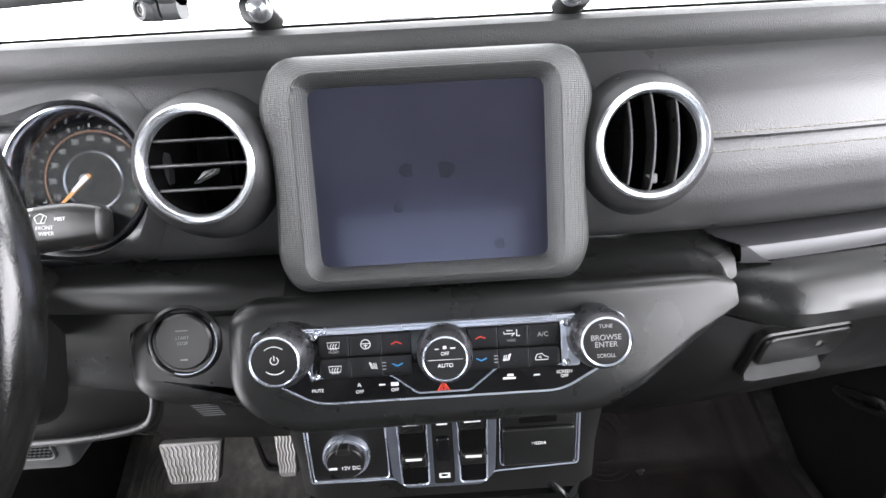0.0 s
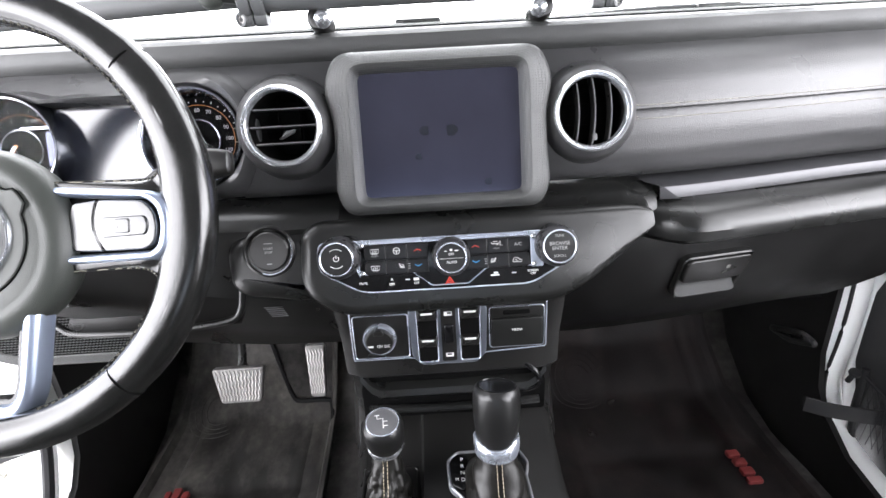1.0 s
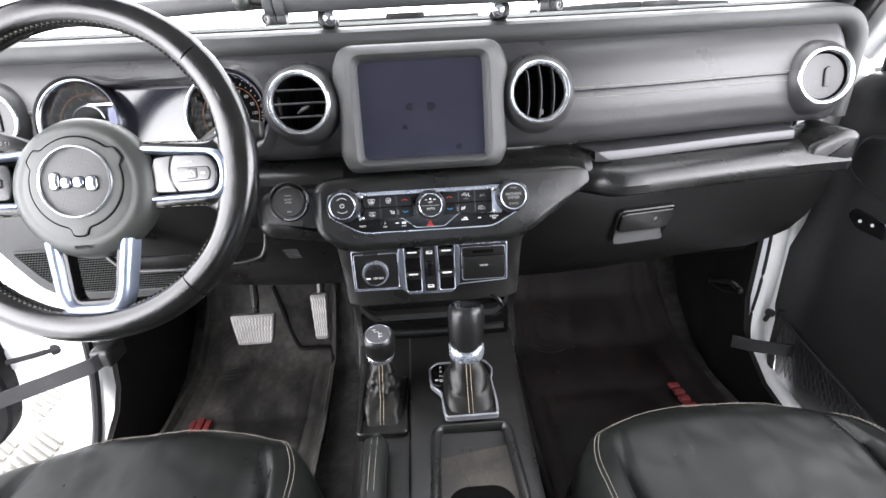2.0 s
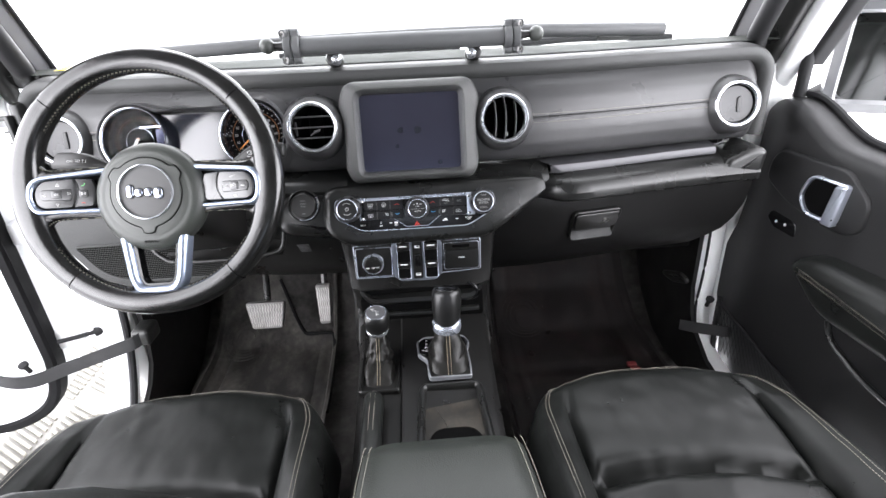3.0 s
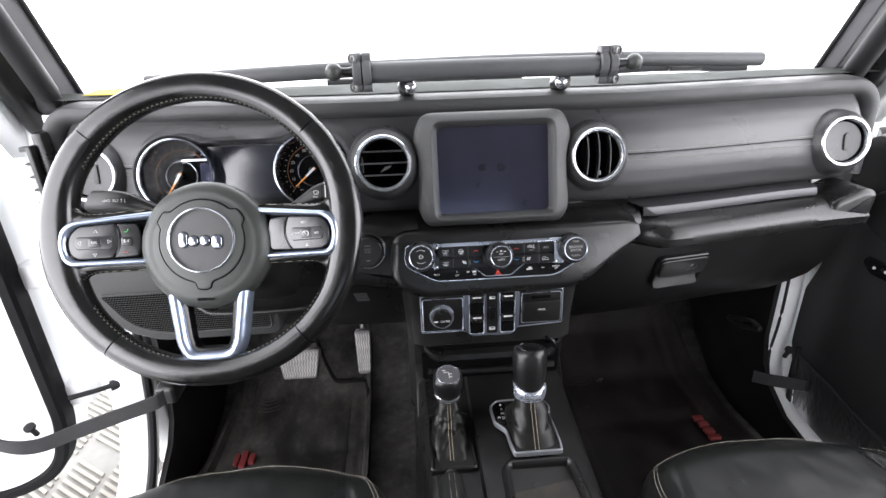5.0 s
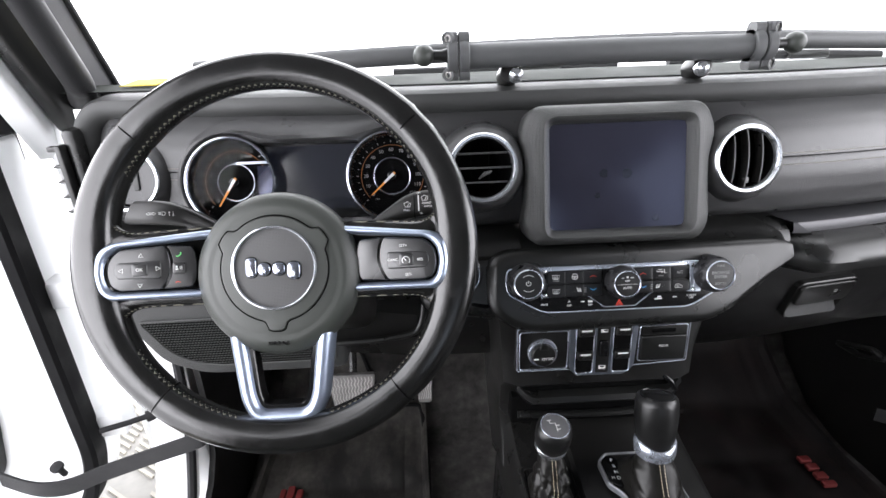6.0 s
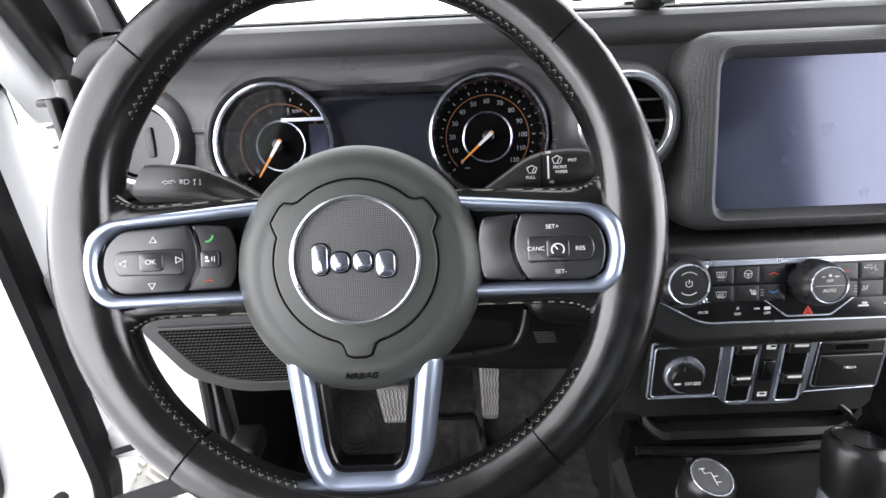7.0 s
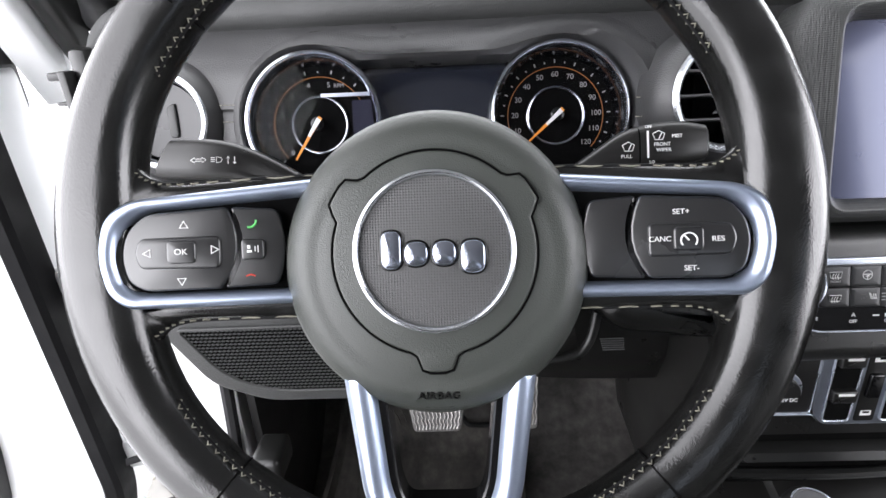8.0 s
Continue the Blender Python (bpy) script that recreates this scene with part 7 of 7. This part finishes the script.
# ---- floor mats ----
def floor_mat(x0, x1, y0, y1, label, marks, mat):
    t = thing("floor_mat", pose((x0 + x1) / 2, (y0 + y1) / 2, 0.52), label, "floor mat", "rubber floor mats")
    w0, d0 = (x1 - x0) / 2, (y1 - y0) / 2
    bm = bmesh.new()
    rows = []
    for j in range(61):
        v = -1 + 2 * j / 60
        row = []
        for i in range(49):
            u = -1 + 2 * i / 48
            rise = tub_z((y0 + y1) / 2 + v * d0) - 0.5
            edge = 0.022 * max(step(0.9, 0.97, abs(u)), step(0.95, 1.0, -v))
            row.append((u * w0 * (1 - 0.06 * max(0, v)), v * d0, 0.010 + rise + edge - 0.012 + 0.005 * noise.noise((u * 4, v * 4, x0)) - 0.006 * math.exp(-((v - 0.18) / 0.03) ** 2) * step(0.85, 0.75, abs(u)) - 0.005 * math.exp(-((abs(u) - 0.72) / 0.03) ** 2)))
        rows.append(row)
    grid(bm, rows)
    m = part("mat", bm, mat, t, "dusty dark rubber")
    # moulded contour lines
    for k in range(4):
        bm = bmesh.new()
        r = 0.05 + 0.022 * k
        pts = []
        for q in range(25):
            a = math.pi * (0.1 + 1.6 * q / 24)
            x, y = -0.5 * w0 + 0.6 * r * math.cos(a), 0.62 * d0 + 0.6 * r * math.sin(a)
            v = y / d0
            pts.append((x, y, 0.006 + tub_z((y0 + y1) / 2 + y) - 0.5))
        sweep(bm, pts, 0.0011, 5)
        part("contour_line", bm, mat, m)
    bm = bmesh.new()
    for x, y, ww, hh in marks:
        prism(bm, rounded([(x - ww / 2, y - hh / 2), (x + ww / 2, y - hh / 2), (x + ww / 2, y + hh / 2), (x - ww / 2, y + hh / 2)], 0.004), 0.006, 0.014, 0.002)
    part("red_emblem", bm, EMBLEM, m, "red plain emblem bars")
    return t


dm = floor_mat(-0.66, -0.27, 0.05, 0.98, "dusty black rubber mat in the driver's footwell", [(-0.112, 0.060, 0.016, 0.05), (-0.092, 0.060, 0.014, 0.03), (-0.129, 0.060, 0.012, 0.036)], DUSTY)
floor_mat(0.20, 0.68, 0.05, 1.0, "dusty black rubber mat in the passenger footwell, darkened for shade", [(0.146, 0.070, 0.026, 0.017), (0.148, 0.048, 0.026, 0.017), (0.150, 0.024, 0.026, 0.018), (0.152, 0.002, 0.030, 0.014)], MAT)

# the driver's mat is cut out round the accelerator, with a rolled lip
bm = bmesh.new()
sweep(bm, smooth_path([(x, y, tub_z(y) + 0.026) for x, y in ((-0.462, 0.945), (-0.418, 0.875), (-0.384, 0.822), (-0.364, 0.812), (-0.306, 0.812), (-0.288, 0.800), (-0.279, 0.72), (-0.274, 0.62), (-0.272, 0.50))], 5), 0.0055, 8)
wpart("rolled_lip", bm, SEALR, dm, "dark rolled lip round the cut-out")
bm = bmesh.new()
rows = []
for k in range(9):
    y = 0.822 + 0.018 * k
    xl = -0.384 - (y - 0.822) * 0.64
    rows.append([(xl + (-0.276 - xl) * i / 8, y, tub_z(y) + 0.027 + 0.002 * noise.noise((i * 0.9, k * 0.8, 2.0))) for i in range(9)])
grid(bm, rows)
tagged(part("trim_heel_pad", bm, CARPET), "dusty grey carpet round the accelerator pedal", "trim", kind="structure")

# ---- accessory bar over the dash top ----
AB = thing("dash_bar", pose(-0.003, 0.448, 1.395), "dark grey tubular accessory bar clamped across the dash top", "accessory bar")
GREYTUBE = material("dark_grey_powder_coat", (0.075, 0.077, 0.079), 0.5, grain=0.4, grain_size=1600, patchy=0.1)
bm = bmesh.new()
sweep(bm, smooth_path([(-0.55, 0.055, 0.020), (-0.30, 0.03, 0.030), (0, 0.02, 0.036), (0.25, 0.04, 0.034), (0.518, 0.09, 0.024)], 8), 0.0125, 16)
part("rear_tube", bm, GREYTUBE, AB)
bm = bmesh.new()
sweep(bm, [(-0.195, 0, 0.028), (0, -0.001, 0.029), (0.195, 0.0, 0.028)], 0.0155, 20)
part("front_tube", bm, GREYTUBE, AB)
for s in (-1, 1):
    # two half shells bolted round the tube
    for k, nm in ((-1, "inner_clamp"), (1, "outer_clamp")):
        bm = bmesh.new()
        x0 = s * (0.196 + 0.0075 * k)
        prof = [(0.0150, -0.0066), (0.0195, -0.0066), (0.0212, -0.005), (0.0216, 0.0), (0.0212, 0.005), (0.0195, 0.0066), (0.0150, 0.0066)]
        lathe(bm, prof, 28)
        for up in (1, -1):
            prism(bm, rounded([(-0.011, 0.012 * up), (0.011, 0.012 * up), (0.011, 0.0295 * up), (-0.011, 0.0295 * up)][::up], 0.009, 5), -0.0066, 0.0066)
        bm.transform(Matrix.Translation((x0, 0.0, 0.0285)) @ Matrix(((0, 0, 1, 0), (1, 0, 0, 0), (0, 1, 0, 0), (0, 0, 0, 1))))
        part(nm, bm, GREYTUBE, AB, "black cast clamp half")
    for up in (1, -1):
        bm = bmesh.new()
        lathe(bm, [(0.0082, -0.012), (0.0085, 0.004), (0.0078, 0.0062), (0.0052, 0.0062), (0.0048, 0.002), (0.0, 0.002)], 16)
        bm.transform(Matrix.Translation((s * 0.2075, -0.006, 0.0285 + 0.0215 * up)) @ pose(0, 0, 0, 90, 0, 28 * s))
        sc = part("clamp_boss", bm, GREYTUBE, AB, "round screw boss")
        bm = bmesh.new()
        lathe(bm, [(0.0046, 0.0), (0.0046, 0.0045), (0.0028, 0.005), (0.0026, 0.002), (0, 0.002)], 12)
        bm.transform(Matrix.Translation((s * 0.2075, -0.006, 0.0285 + 0.0215 * up)) @ pose(0, 0, 0, 90, 0, 28 * s))
        part("clamp_screw", bm, STEEL, sc, "socket screw")
    bm = bmesh.new()
    bmesh.ops.create_uvsphere(bm, u_segments=24, v_segments=14, radius=0.0135, matrix=Matrix.Translation((s * 0.240, -0.004, 0.031)))
    part("mount_ball", bm, HUB, AB, "grey rubber mounting ball")
    bm = bmesh.new()
    sweep(bm, [(s * 0.205, 0, 0.0295), (s * 0.218, -0.002, 0.030), (s * 0.230, -0.003, 0.031)], [0.0105, 0.0068, 0.0062], 12)
    part("ball_neck", bm, HARD, AB)
    bm = bmesh.new()
    lathe(bm, [(0.0088, -0.006), (0.0085, 0.003), (0.0065, 0.0070), (0.0035, 0.0086), (0.0, 0.009)], 20)
    bm.transform(Matrix.Translation((s * 0.122, -0.006, 0.004)) @ pose(0, 0, 0, 62, 0, 0))
    part("foot_bolt", bm, CHROME, AB, "round chrome bolt head")
    bm = bmesh.new()
    lathe(bm, [(0.014, -0.03), (0.0145, -0.004), (0.0125, 0.002), (0.009, 0.003), (0.0, 0.003)], 20)
    bm.transform(Matrix.Translation((s * 0.128, 0.006, 0.006)) @ pose(0, 0, 0, 75, 0, 0))
    part("foot", bm, HARD, AB, "round black foot")

# wipers outside the glass
def wiper(pts):
    t = thing("wiper", Matrix.Translation(pts[0]), "black windscreen wiper lying at the glass base", "wiper", "windscreen wipers")
    bm = bmesh.new()
    p = [Vector(q) - Vector(pts[0]) for q in pts]
    sweep(bm, smooth_path(p, 6), 0.009, 8)
    part("blade", bm, RUBBER, t)
    bm = bmesh.new()
    a = p[-1].lerp(p[0], 0.35)
    box(bm, a.x - 0.04, a.x + 0.04, a.y - 0.012, a.y + 0.012, a.z - 0.002, a.z + 0.016, 0.005)
    part("blade_joint", bm, HARD, t)
    return t


wiper([(-0.30, 0.76, 1.385), (0.02, 0.78, 1.385), (0.13, 0.78, 1.385)])
wiper([(0.24, 0.80, 1.385), (0.45, 0.80, 1.392), (0.66, 0.79, 1.385)])
bm = bmesh.new()
grid(bm, [[(-0.712, 0.590, 1.3925), (-0.650, 0.578, 1.3935)], [(-0.705, 0.634, 1.399), (-0.640, 0.622, 1.400)]], 0.001)
tagged(part("paper_tag", bm, YELLOW), "bright yellow paper tag at the windscreen base", "tag")
